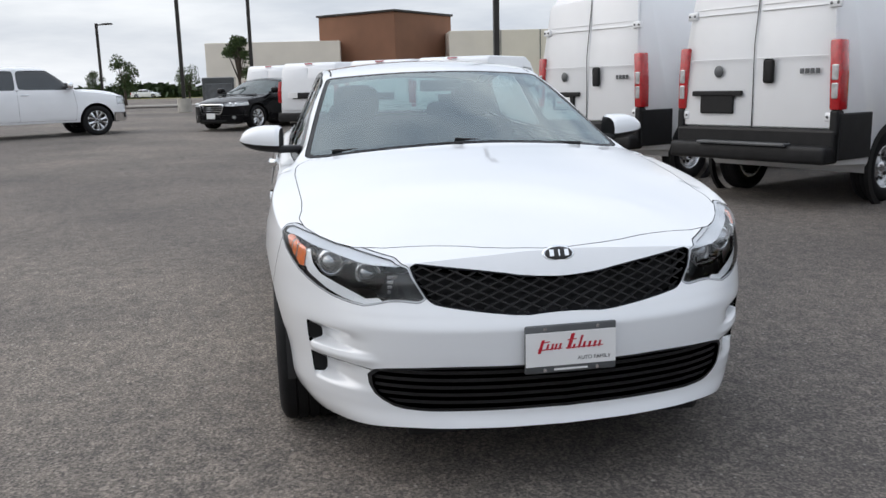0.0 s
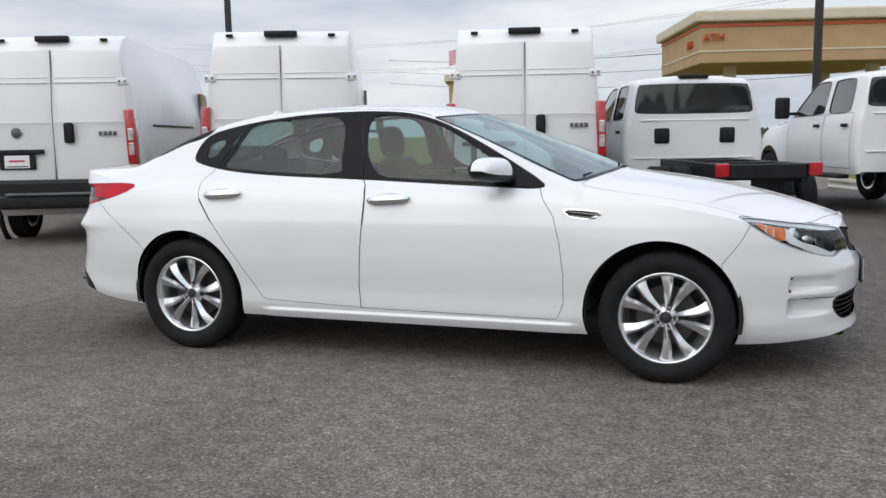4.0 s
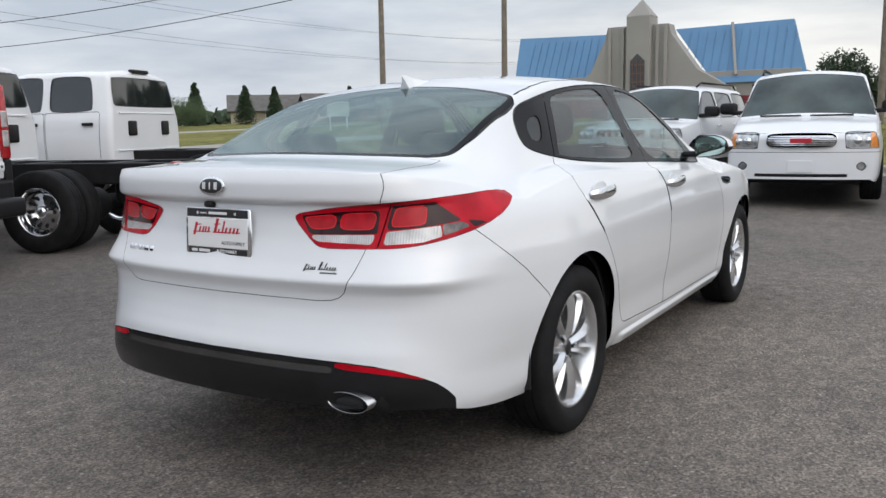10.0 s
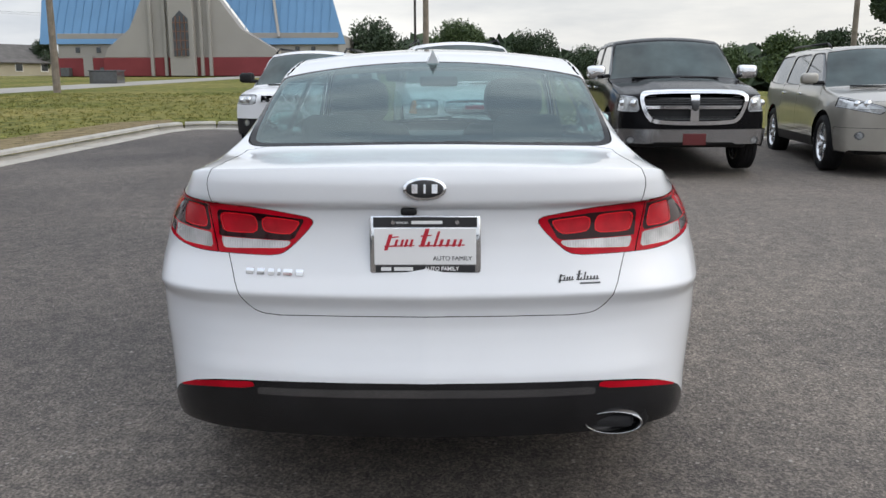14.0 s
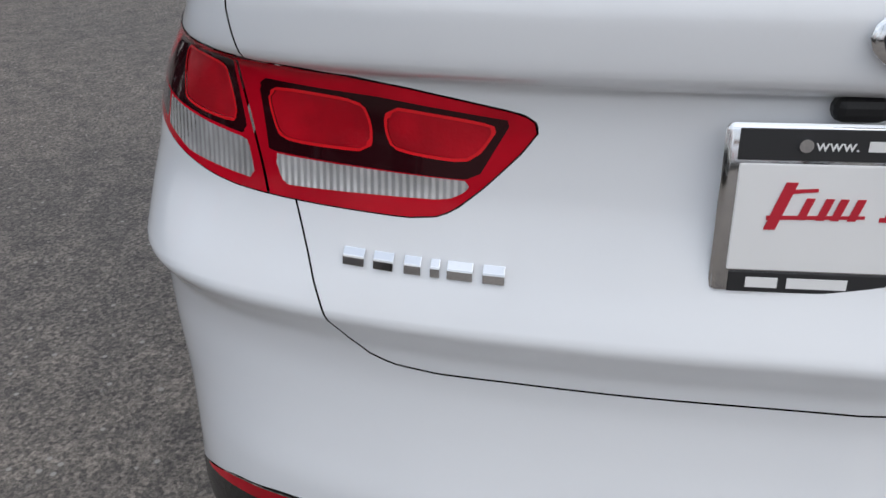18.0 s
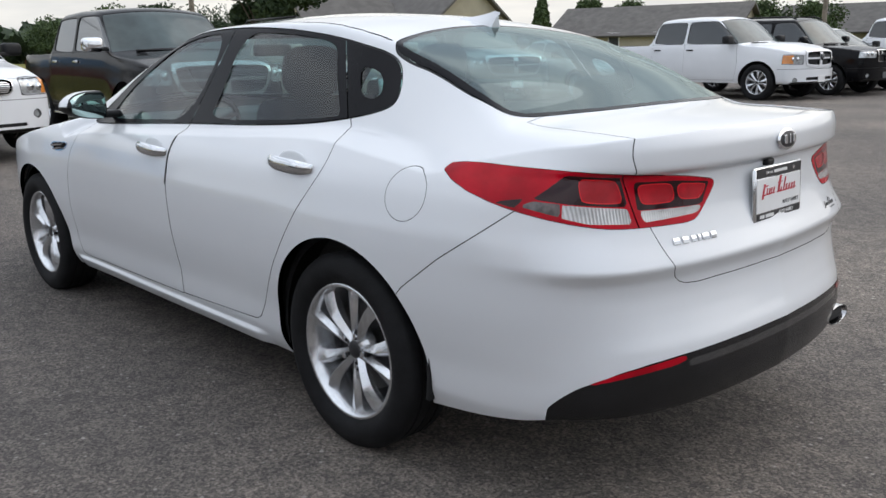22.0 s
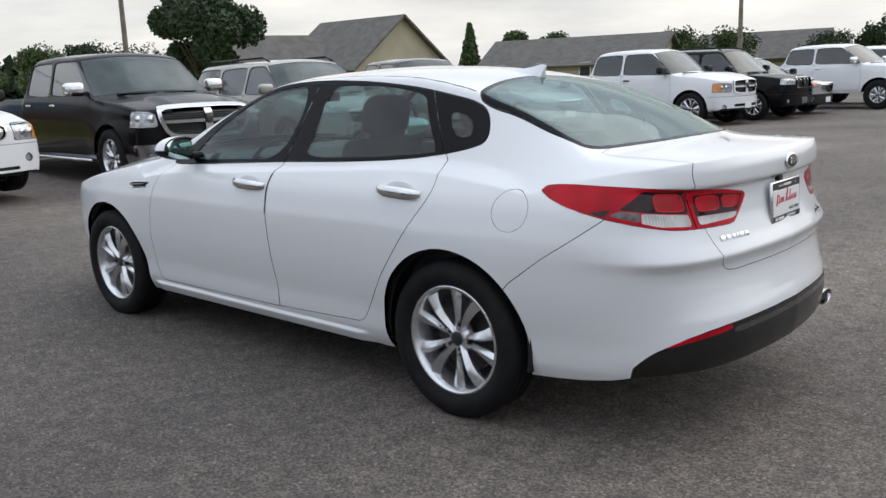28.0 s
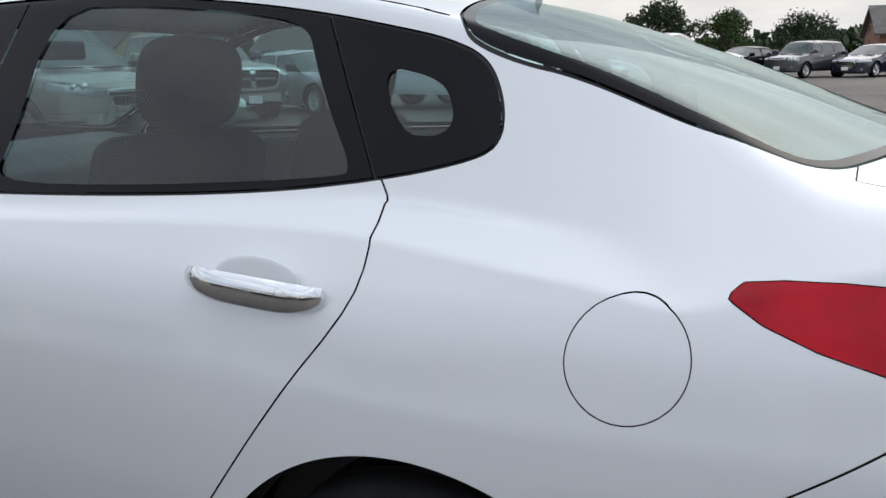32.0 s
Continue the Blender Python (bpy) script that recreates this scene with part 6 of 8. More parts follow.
def chassis_truck(label, m):
    """A white crew-cab truck with a bare rear frame and twin rear wheels; the cab's rear wall at x = 0, the frame behind it."""
    t = thing("chassis_cab_truck", label, "truck", "white cab-chassis trucks")
    W, axle, front = 1.0, -1.30, 2.98
    top = [(0, 2.00), (.06, 2.045), (.5, 2.06), (1.45, 2.05), (1.72, 1.98), (2.52, 1.40), (2.60, 1.37), (3.3, 1.33), (3.62, 1.25), (3.80, 1.12)]
    skin = loft_skin(top, pchip([(0, 1.42), (2.2, 1.38), (2.7, 1.26), (3.8, 1.05)]), W, .58, 0, 3.82, .24, pchip([(0, -.03), (1.6, .06), (2.5, .14), (3.82, .24)]), pchip([(0, .985), (.4, 1.0), (3.2, 1.0), (3.82, .93)]), ((front, .42),))
    skin.v[:, 0] += np.clip(skin.v[:, 2] - 1.35, 0, 1) * .14 * (1 - step(.1, 1.2, skin.v[:, 0]))
    p = Panels(skin, t)
    side_end = p.rows[1]
    p.carve(lambda k: np.maximum(np.hypot(k.v[:, 0] - front, k.v[:, 2] - .46) - .50, .5 - k.v[:, 1]))
    wind = p.carve(lambda k: np.maximum(np.maximum(k.a[:, 0] - 2.46, 1.74 - k.a[:, 0]), side_end + 3.2 - k.a[:, 1]), .004)
    p.both(wind.moved(-.006), "windscreen", M_PALE_GLASS)
    back = p.carve(yz_in(soft([(-.9, 1.515), (.845, 1.515), (.775, 1.925), (-.9, 1.925)], .04), .16, -1), .006)
    p.both(back.moved(-.006), "rear_window", M_DARK_GLASS)
    for pane in ([(.30, 1.45), (.36, 1.93), (.98, 1.93), (.98, 1.44)], [(1.10, 1.44), (1.10, 1.93), (1.62, 1.92), (2.18, 1.42)]):
        p.pair(p.carve(xz_in(soft(pane, .05), .4), .006).moved(-.012), "side_window", M_DARK_GLASS)
    for k, poly in enumerate(([(.20, 1.44), (.20, .66), (1.02, .66), (1.04, 1.43)], [(1.06, 1.43), (1.04, .66), (2.22, .66), (2.26, 1.41)])):
        doors = p.pair(p.carve(xz_in(poly, .4), .004).rim(.015), "rear_door" if k == 0 else "front_door", M_VAN)
        for sy, ob in ((1, doors[0]), (-1, doors[1])):
            part("door_handle", box_bm((.17, .035, .045), (.36 + .86 * k, sy * 1.005, 1.27), .014, 3), M_BLACK, ob, smooth=True)
    lamps = p.carve(yz_in([(.62, 1.08), (1.2, 1.10), (1.2, .84), (.64, .82)], 3.4), .004)
    p.pair(lamps.moved(-.004), "headlamp", M_HEADLIGHT)
    grille = p.carve(yz_in([(-.5, 1.10), (.55, 1.10), (.52, .74), (-.5, .74)], 3.3))
    p.both(grille.moved(-.02), "grille", M_BLACK)
    p.both(p.rest.rim(.02), "cab", M_VAN)
    for q in p.joints:
        p.pair(q, "panel_joint", M_SEAM)
    part("front_bumper", box_bm((.22, 1.9, .26), (3.80, 0, .62), .06, 3), M_CHROME, t, smooth=True)
    part("cab_floor", box_bm((2.9, 1.7, .12), (1.5, 0, .66), .03), M_DARK, t)
    for sy in (1, -1):
        part("tow_mirror", box_bm((.12, .22, .34), (1.95, sy * 1.22, 1.56), .04, 3), M_BLACK, t, smooth=True)
        part("mirror_arm", box_bm((.05, .26, .05), (1.98, sy * 1.05, 1.47), .012), M_BLACK, t)
        part("wall_vent", box_bm((.03, .21, .21), (.0, sy * .46, 1.21), .025, 3), M_BLACK, t, "square black vent in the cab wall", smooth=True)
        part("wall_crease", box_bm((.02, .74, .022), (.012, sy * .39, 1.425), .008), M_VAN, t)
        part("wall_crease", box_bm((.02, .84, .022), (.002, sy * .43, .90), .008), M_VAN, t)
        part("frame_rail", box_bm((2.75, .09, .22), (-1.18, sy * .43, .78), .012), M_BLACK, t)
        part("step", box_bm((1.9, .16, .06), (1.3, sy * .98, .54), .02), M_BLACK, t)
        part("marker_lamp", box_bm((.05, .15, .15), (-2.60, sy * .52, .83), .015), M_TAIL, t)
        part("shock_absorber", rod_bm((axle - .25, sy * .34, .36), (axle - .10, sy * .38, .80), .035, None, 10), M_GREY_FRAME, t, smooth=True)
    part("roof_lamp", box_bm((.10, .42, .055), (.12, 0, 2.03), .018), M_BLACK, t)
    for x in (-2.54, -1.75, -.75, -.15):
        part("cross_member", box_bm((.10, .86, .16), (x, 0, .81), .012), M_BLACK, t)
    part("fuel_tank", box_bm((.62, .62, .34), (-2.05, 0, .62), .06, 3), M_BLACK, t, smooth=True)
    part("axle", rod_bm((axle, -.85, .42), (axle, .85, .42), .09, None, 14), M_DARK, t, smooth=True)
    diff = bmesh.new()
    bmesh.ops.create_uvsphere(diff, u_segments=16, v_segments=10, radius=.19, matrix=Matrix.Translation((axle, 0, .42)))
    part("axle_housing", diff, M_DARK, t, smooth=True)
    part("hitch_bar", box_bm((.08, .60, .04), (-2.62, 0, .52), .012), M_GREY_FRAME, t)
    part("number_plate", box_bm((.012, .30, .15), (-2.62, .36, .64), .004), M_PLATE, t)
    first = build_wheel(t, (axle, .88, .42), .42, .22, .245, 5, "disc", 1, M_CHROME)
    for x, y in ((axle, .60), (axle, -.88), (axle, -.60), (front, .86), (front, -.86)):
        copy_thing(first, Matrix.Translation((x, y, .42)) @ Matrix.Rotation(0 if y > 0 else math.pi, 4, "Z"))
    t.matrix_world = m
    return t


def road_car(name, label, category, m, paint, shape, group="", lamp=None, glass=None, rims=None):
    """A pickup, estate or sedan with doors, glass, lamps, grille, bumpers, mirrors and wheels.
    shape: length, width, height, bonnet and belt heights, cabin stations, outlines of lamps and grille, wheel size."""
    glass = glass or M_PALE_GLASS
    car = thing(name, label, category, group)
    L, W, H = shape["L"], shape["W"] / 2, shape["H"]
    hood, belt, sill, r = shape["hood"], shape["belt"], shape["sill"], shape["r"]
    nose, tail = L / 2, -L / 2
    fx, rx = nose - shape["front"], tail + shape["rear"]
    a, b, c, d = shape["cabin"]          # windscreen foot, windscreen head, rear head, rear foot
    deck, lip = shape["deck"], shape["lip"]   # heights behind the cabin and at the bonnet's front edge
    lean = shape.get("lean", .30)
    top = [(tail, deck - .03), (tail + .08, deck), (d - .03, deck + .01), (d, deck + .02), (c, H - .09), (c + .14, H - .025), ((b + c) / 2, H), (b - .10, H - .02), (b + .06, H - .07),
           (a, hood), (a + .06, hood - .02), ((a + nose) / 2, (hood + lip) / 2 + .02), (nose - .22, lip + .015), (nose - .05, lip - .03), (nose, lip - .07)]
    line = pchip([(tail, belt + .02), (d, belt + .02), (a - .3, belt - .02), (a + .15, hood - .10), (nose, lip - .10)]) if deck > belt - .12 else pchip([(tail, deck - .06), (d, belt), (a - .3, belt - .02), (a + .15, hood - .10), (nose, lip - .10)])
    nose_bow = shape.get("round", .24)
    bow = pchip([(tail, -.10), (tail + .5, -.06), (c, -.05), (b, .07), (a, .13), (fx, .10), (nose - .3, nose_bow * .8), (nose, nose_bow)])
    plan = pchip([(tail, .93), (tail + .5, .985), (rx, 1.0), (fx, 1.0), (nose - .45, .985), (nose, .94)])
    skin = loft_skin(top, line, W, sill, tail, nose, lean, bow, plan, ((fx, r), (rx, r)), shape.get("res", 1.0))
    p = Panels(skin, car)
    low, side_end, arc_end = p.rows
    for cx in (fx, rx):
        p.carve(lambda k: np.maximum(np.hypot(k.v[:, 0] - cx, k.v[:, 2] - r - .01) - r - shape.get("arch", .065), W * .5 - k.v[:, 1]))

    # glass
    wind = p.carve(lambda k: np.maximum(np.maximum(k.a[:, 0] - a + .05, b + .05 - k.a[:, 0]), side_end + 3.2 - k.a[:, 1]), .004)
    p.both(wind.moved(-.006), "windscreen", glass)
    back = p.carve(lambda k: np.maximum(np.maximum(k.a[:, 0] - c + .01, d + .02 - k.a[:, 0] + .0), np.maximum(side_end + 4.2 - k.a[:, 1], deck + .10 - k.v[:, 2])), .004)
    p.both(back.moved(-.006), "rear_window", M_DARK_GLASS)
    zl, zh = belt + .03, H - .135

    def front_x(z):
        return a - .14 + (b - a + .04) * (z - hood) / (H - .07 - hood)

    def rear_x(z):
        return d + .10 + (c - d) * (z - deck) / max(H - .09 - deck, .1)
    xs = [None] + shape["posts"] + [None]
    for i in range(len(xs) - 1):
        gap = .035
        f0, f1 = (front_x(zl), front_x(zh)) if i == 0 else (xs[i] - gap, xs[i] - gap)
        r0, r1 = (rear_x(zl) + .02, rear_x(zh)) if i == len(xs) - 2 else (xs[i + 1] + gap, xs[i + 1] + gap)
        if f1 - r1 < .05:
            continue
        pane = soft([(f0, zl - .02), (f1, zh), (r1, zh - (.02 if i else 0)), (r0, zl + .015 * i)], .05)
        core = p.carve(xz_in(pane, W * .35), .006)
        p.pair(core.moved(-.012), "side_window", M_DARK_GLASS)

    # lamps and grille
    lamps = p.carve(yz_in(shape["lamp_line"], nose - shape.get("lamp_long", .42)), .004)
    field = outline_distance(lamps.v[:, 1:], shape["lamp_line"])
    edge, inner = lamps.split(-(field + .014))
    sets = p.pair(edge.rim(.03), "headlamp", shape.get("lamp_edge", M_LAMP_BODY))
    ly, lz = (min(q[0] for q in shape["lamp_line"]) + W * .93) / 2, np.mean(shape["lamp_line"], 0)[1]
    cut = ly + shape.get("amber_from", 9)
    if "amber_from" in shape:
        corner, inner = inner.split(cut - inner.v[:, 1])
        p.pair(corner.moved(-.004), "corner_lamp", M_AMBER_LAMP, sets)
    p.pair(inner.moved(-.010), "lamp_lens", lamp or M_HEADLIGHT, sets)
    near = inner.v[np.argmin((inner.v[:, 1] - ly)**2 + (inner.v[:, 2] - lz)**2)]
    for sy, ob in ((1, sets[0]), (-1, sets[1])):
        for dy, rr in ((-.055, .045), (.065, .038)):
            eye = lathe_bm([(0, .006), (rr * .6, .004), (rr * .62, .0), (rr, .006), (rr * 1.15, -.012)], 18, "x")
            at = inner.v[np.argmin((inner.v[:, 1] - near[1] - dy)**2 + (inner.v[:, 2] - near[2])**2)]
            part("projector", eye, M_REFLECTOR, ob, smooth=True).matrix_local = Matrix.Translation((at[0] - .004, sy * at[1], at[2]))
    style = shape.get("style", "bars")
    gl = shape["grille_line"]
    hole = p.carve(yz_in(gl, nose - .6))
    ring, field = hole.split(-(outline_distance(hole.v[:, 1:], gl) + shape.get("frame", .045)))
    surround = shape.get("grille_mat", M_CHROME)
    grille = p.both(ring.moved(.014).rim(.06), "grille", surround)
    p.both(field.moved(-.045), "grille_field", M_DARK, grille)
    gy, gz0, gz1 = max(q[0] for q in gl), min(q[1] for q in gl), max(q[1] for q in gl)
    inside = field.moved(-.008)

    def bars_at(zs, thick, material, depth=.02):
        for z in zs:
            strip = inside.split(np.abs(inside.v[:, 2] - z) - thick)[0]
            p.both(strip.rim(depth), "grille_bar", material, grille)

    def posts_at(ys, thick, material, depth=.02):
        for y in ys:
            strip = inside.split(np.abs(inside.v[:, 1] - y) - thick)[0]
            if not len(strip.f):
                continue
            if y < thick:
                p.both(strip.moved(.006).rim(depth), "grille_upright", material, grille)
            else:
                p.pair(strip.moved(.003).rim(depth), "grille_upright", material, (grille, grille))
    zm = (gz0 + gz1) / 2
    if style == "cross":
        fine = np.linspace(gz0 + .05, gz1 - .05, 13)
        bars_at(fine, .005, M_GREY_FRAME, .012)
        bars_at([zm + .005], .020, surround, .03)
        posts_at([0.0], .055, surround, .03)
        shield = prism_bm([(-.04, -.05), (-.055, .05), (-.03, .065), (0, .05), (.03, .065), (.055, .05), (.04, -.05), (0, -.075)], 0, .02, "x", bevel=.006)
        part("grille_badge", shield, M_LAMP_DARK, grille, smooth=True, angle=40).matrix_local = Matrix.Translation((nose + .008, 0, zm + .03))
    elif style == "slots":
        posts_at(np.arange(0, gy, .112) - 0.0, .026, surround, .04)
    elif style == "uprights":
        posts_at(np.arange(0, gy, .05), .012, surround, .03)
    else:
        bars_at(np.linspace(gz0 + .045, gz1 - .045, shape.get("bars", 5)), .009, surround, .02)
    if shape.get("badge"):
        part("grille_badge", box_bm((.03, .26, .058), (nose + .006, 0, zm), .008), M_RED_INK, grille)

    # bumpers and lower cladding
    bz0, bz1 = shape["bumper_z"]
    bump = p.carve(lambda k: np.maximum(np.maximum(k.v[:, 2] - bz1, bz0 - k.v[:, 2]), fx + r + .07 - k.v[:, 0]), .003)
    intake_line = shape.get("intake", [(-.4, bz0 + .10), (W * .55, bz0 + .10), (W * .52, bz0 + .035), (-.4, bz0 + .035)])
    mouth, bump = bump.split(np.maximum(outline_distance(bump.v[:, 1:], intake_line), nose - .6 - bump.v[:, 0]))
    fy, fz = shape.get("fog", (W * .74, (bz0 + bz1) / 2))
    fogs, bump = bump.split(np.maximum(np.hypot(bump.v[:, 1] - fy, bump.v[:, 2] - fz) - .058, nose - .8 - bump.v[:, 0]))
    out = shape.get("bumper_out", 0.0)
    fb = p.both(bump.moved(out).rim(.05 + out), "front_bumper", shape.get("bumper", paint))
    p.both(mouth.moved(-.02), "bumper_intake", M_BLACK, fb)
    part("chin", box_bm((.30, W * 1.5, .10), (nose - .42, 0, sill + .02), .04, 3), M_BLACK, car, smooth=True)
    rim_of, lens = fogs.split(.042 - np.hypot(fogs.v[:, 1] - fy, fogs.v[:, 2] - fz))
    p.pair(rim_of.moved(out - .008), "fog_lamp_bezel", M_GREY_FRAME, (fb, fb))
    p.pair(lens.moved(out - .014), "fog_lamp", M_HEADLIGHT, (fb, fb))
    part("number_plate", box_bm((.012, .30, .15), (nose + out + .008, 0, shape.get("plate_z", (bz0 + bz1) / 2 + .02)), .004), shape.get("plate", M_PLATE), fb)
    rear_b = p.carve(lambda k: np.maximum(np.maximum(k.v[:, 2] - bz1 - .04, bz0 - k.v[:, 2]), k.v[:, 0] - rx + r + .08), .003)
    p.both(rear_b.moved(out).rim(.05 + out), "rear_bumper", shape.get("bumper", paint))
    tail_line = [(W * .74, deck - .10), (W * 1.1, deck - .10), (W * 1.1, deck - .42), (W * .78, deck - .42)]
    tl = p.carve(yz_in(tail_line, tail + .22, -1), .003)
    p.pair(tl.rim(.02), "tail_lamp", M_TAIL)
    clad = shape.get("clad", 0)
    if clad:
        skirt = p.carve(lambda k: np.maximum(k.v[:, 2] - sill - clad, W * .4 - k.v[:, 1]), .002)
        p.pair(skirt.moved(.006).rim(.03), "lower_cladding", M_BLACK)

    # doors, bonnet and handles
    def side_of(k):
        return W * .5 - k.v[:, 1]
    stops = [a - .20] + [q for q in shape["posts"][:shape.get("doors", 2) - 1]]
    last = shape.get("rear_edge", (d + .10) if len(shape["posts"]) < 2 else shape["posts"][1])
    stops.append(last)
    dz = sill + clad + .06
    for i in range(len(stops) - 1):
        f, e = stops[i], stops[i + 1]
        foot = max(e, rx + r + .10)
        poly = [(f - .004, belt + .02), (f + .05, (dz + belt) / 2), (f, dz), (foot, dz), (max(e, foot - .05), dz + .20), (e, dz + .45), (e + .004, belt + .02)]
        door = p.carve(lambda k: np.maximum(outline_distance(k.v[:, [0, 2]], poly), side_of(k)), .003)
        doors = p.pair(door.rim(.015), "front_door" if i == 0 else "rear_door", paint)
        if not doors:
            continue
        for sy, ob in ((1, doors[0]), (-1, doors[1])):
            hx = e + .17
            bar = box_bm((.19, .028, .034), (hx, sy * (W * .972 + .018), belt - .115), .010, 2)
            part("door_handle", bar, shape.get("handle", M_CHROME), ob, smooth=True)
    lid = p.carve(lambda k: np.maximum(np.maximum(a + .02 - k.a[:, 0], k.a[:, 0] - nose + .06), side_end + 1.5 - k.a[:, 1]), .003)
    if len(lid.f):
        swell = lid
        if shape.get("bulge"):
            mid = np.abs(lid.v[:, 1]) / W
            lift = shape["bulge"] * (1 - step(.42, .58, mid)) * step(a, a + .3, lid.v[:, 0]) * (1 - step(nose - .45, nose - .05, lid.v[:, 0]))
            v = lid.v.copy()
            v[:, 2] += lift
            nn = lid.n.copy()
            nn[:, 1] += np.where((mid > .42) & (mid < .58), shape["bulge"] * 6, 0)
            nn /= np.linalg.norm(nn, axis=1)[:, None]
            swell = Skin(v, nn, lid.a, lid.f)
        p.both(swell.rim(.015), "bonnet", paint)
    if shape.get("bed"):
        hole = p.carve(lambda k: np.maximum(np.maximum(k.a[:, 0] - d + .10, tail + .10 - k.a[:, 0]), side_end + 2.5 - k.a[:, 1]))
        walls = hole.rim(.48)
        p.both(Skin(walls.v, -walls.n, walls.a, walls.f[len(hole.f):]), "bed_wall", M_BLACK)
        p.both(Skin(hole.v - [0, 0, .48], hole.n, hole.a, hole.f), "bed_floor", M_BLACK)
    p.both(p.rest.rim(.02), "body", paint)
    for q in p.joints:
        p.pair(q, "panel_joint", M_SEAM)
    # added dark core box, fills the hollow body behind the wheels
    part("dark_core", box_bm((L * .86, W * 1.3, .35), (0, 0, sill + .20), .05), M_DARK, car)
    for cx in (fx, rx):
        for sy in (1, -1):
            liner = lathe_bm([(r + .075, .0), (r + .08, -.30), (.05, -.30)], 28)
            bmesh.ops.bisect_plane(liner, geom=liner.verts[:] + liner.edges[:] + liner.faces[:], plane_co=(0, 0, sill - r), plane_no=(0, 0, 1), clear_inner=True)
            bmesh.ops.transform(liner, matrix=Matrix.Translation((cx, sy * (W - .03), r + .01)) @ Matrix.Diagonal((1, sy, 1, 1)), verts=liner.verts)
            part("wheel_liner", liner, M_DARK, car, smooth=True)
    # mirrors: a rounded shell on a short arm
    big = shape.get("mirror_size", 1.0)
    mx, my, mz = a - .34, W + .10, belt + .115
    for sy in (1, -1):
        shell = box_bm((.15 * big, .24 * big, .17 * big), (0, 0, 0), .05 * big, 4)
        for v in shell.verts:
            v.co.x *= 1 - .9 * max(0, v.co.y * sy)
            v.co.z *= 1 - .5 * max(0, v.co.y * sy)
        bmesh.ops.transform(shell, matrix=Matrix.Translation((mx, sy * my, mz)), verts=shell.verts)
        mir = part("door_mirror", shell, shape.get("mirror", M_BLACK), car, smooth=True)
        part("mirror_glass", box_bm((.012, .19 * big, .12 * big), (mx - .072 * big, sy * my, mz), .005), M_DARK_GLASS, mir)
        part("mirror_arm", box_bm((.09, .16, .06), (mx + .02, sy * (W - .02), belt + .055), .02), M_BLACK, mir)
        wp = [(a + .05 - .13 * (q / W)**2.4, sy * q) for q in (.62 * W, .06 * W)]
        part("wiper", rod_bm((wp[0][0] - .05, wp[0][1], hood + .012), (wp[1][0] - .01, wp[1][1], hood + .012), .012, .009, 6), M_BLACK, car)
        if shape.get("rack"):
            yr = W * .95 - lean * (H - belt) - .07
            bm = rod_bm((b - .25, sy * yr, H + .012), (c + .30, sy * yr, H + .012), .018, None, 8)
            rod_bm((b - .05, sy * yr, H - .06), (b - .25, sy * yr, H + .012), .016, None, 8, bm)
            rod_bm((c + .12, sy * yr, H - .07), (c + .30, sy * yr, H + .012), .016, None, 8, bm)
            part("roof_rail", bm, M_BLACK, car, smooth=True)
        if shape.get("step_bar"):
            part("side_step", box_bm((fx - rx - 2 * r - .35, .10, .05), ((fx + rx) / 2, sy * (W - .02), sill - .02), .02, 3), shape["step_bar"], car, smooth=True)
    wheels_for(car, (fx, rx), shape["W"] - .24, r, shape["rim"], "twin", .25, rims or M_SILVER, shape.get("spokes", 5))
    car.matrix_world = m
    return car


# outlines (half width, height) of lamps and grilles
PICKUP = dict(L=5.8, W=2.02, H=1.91, hood=1.27, lip=1.11, belt=1.25, sill=.38, r=.405, rim=.27, front=.98, rear=1.25, cabin=(1.55, .74, -1.0, -1.14), deck=1.26, posts=[-.08], lean=.26, round=.24,
              lamp_line=[(.735, 1.035), (.90, 1.05), (1.2, 1.06), (1.2, .85), (.90, .835), (.70, .83), (.715, .93)], lamp_long=.40, style="cross", frame=.05,
              grille_line=rounded([(-.5, 1.115), (.52, 1.112), (.70, 1.075), (.695, .93), (.60, .72), (.46, .665), (-.5, .66)], 1), bumper_z=(.34, .61), bumper_out=.035, plate_z=.48, bumper=M_CHROME,
              fog=(.80, .46), bed=True, bulge=.035, mirror=M_CHROME, mirror_size=1.15)
OLD_PICKUP = dict(PICKUP, H=1.93, hood=1.28, lip=1.14, grille_line=rounded([(-.4, 1.12), (.42, 1.12), (.56, 1.08), (.55, .82), (.46, .74), (-.4, .73)], 1), frame=.05, grille_mat=M_VAN, bumper=M_VAN, bumper_z=(.42, .70), bumper_out=.03,
                  lamp_line=[(.60, 1.0), (.80, 1.02), (1.2, 1.02), (1.2, .82), (.80, .80), (.60, .80)], amber_from=.07, mirror=M_BLACK, handle=M_BLACK, round=.30, lean=.30, bulge=.05)
TALL_PICKUP = dict(PICKUP, H=1.98, hood=1.36, lip=1.25, belt=1.34, deck=1.34, sill=.50, r=.43, rim=.235, style="bars", bars=4, grille_line=[(-.5, 1.23), (.62, 1.23), (.66, 1.17), (.60, .87), (.52, .81), (-.5, .81)],
                   lamp_line=[(.70, 1.19), (1.2, 1.20), (1.2, .91), (.72, .89), (.68, 1.03)], bumper_z=(.48, .77), bumper=M_BLACK, plate_z=.62, fog=(.8, .62), spokes=6, bulge=.02)
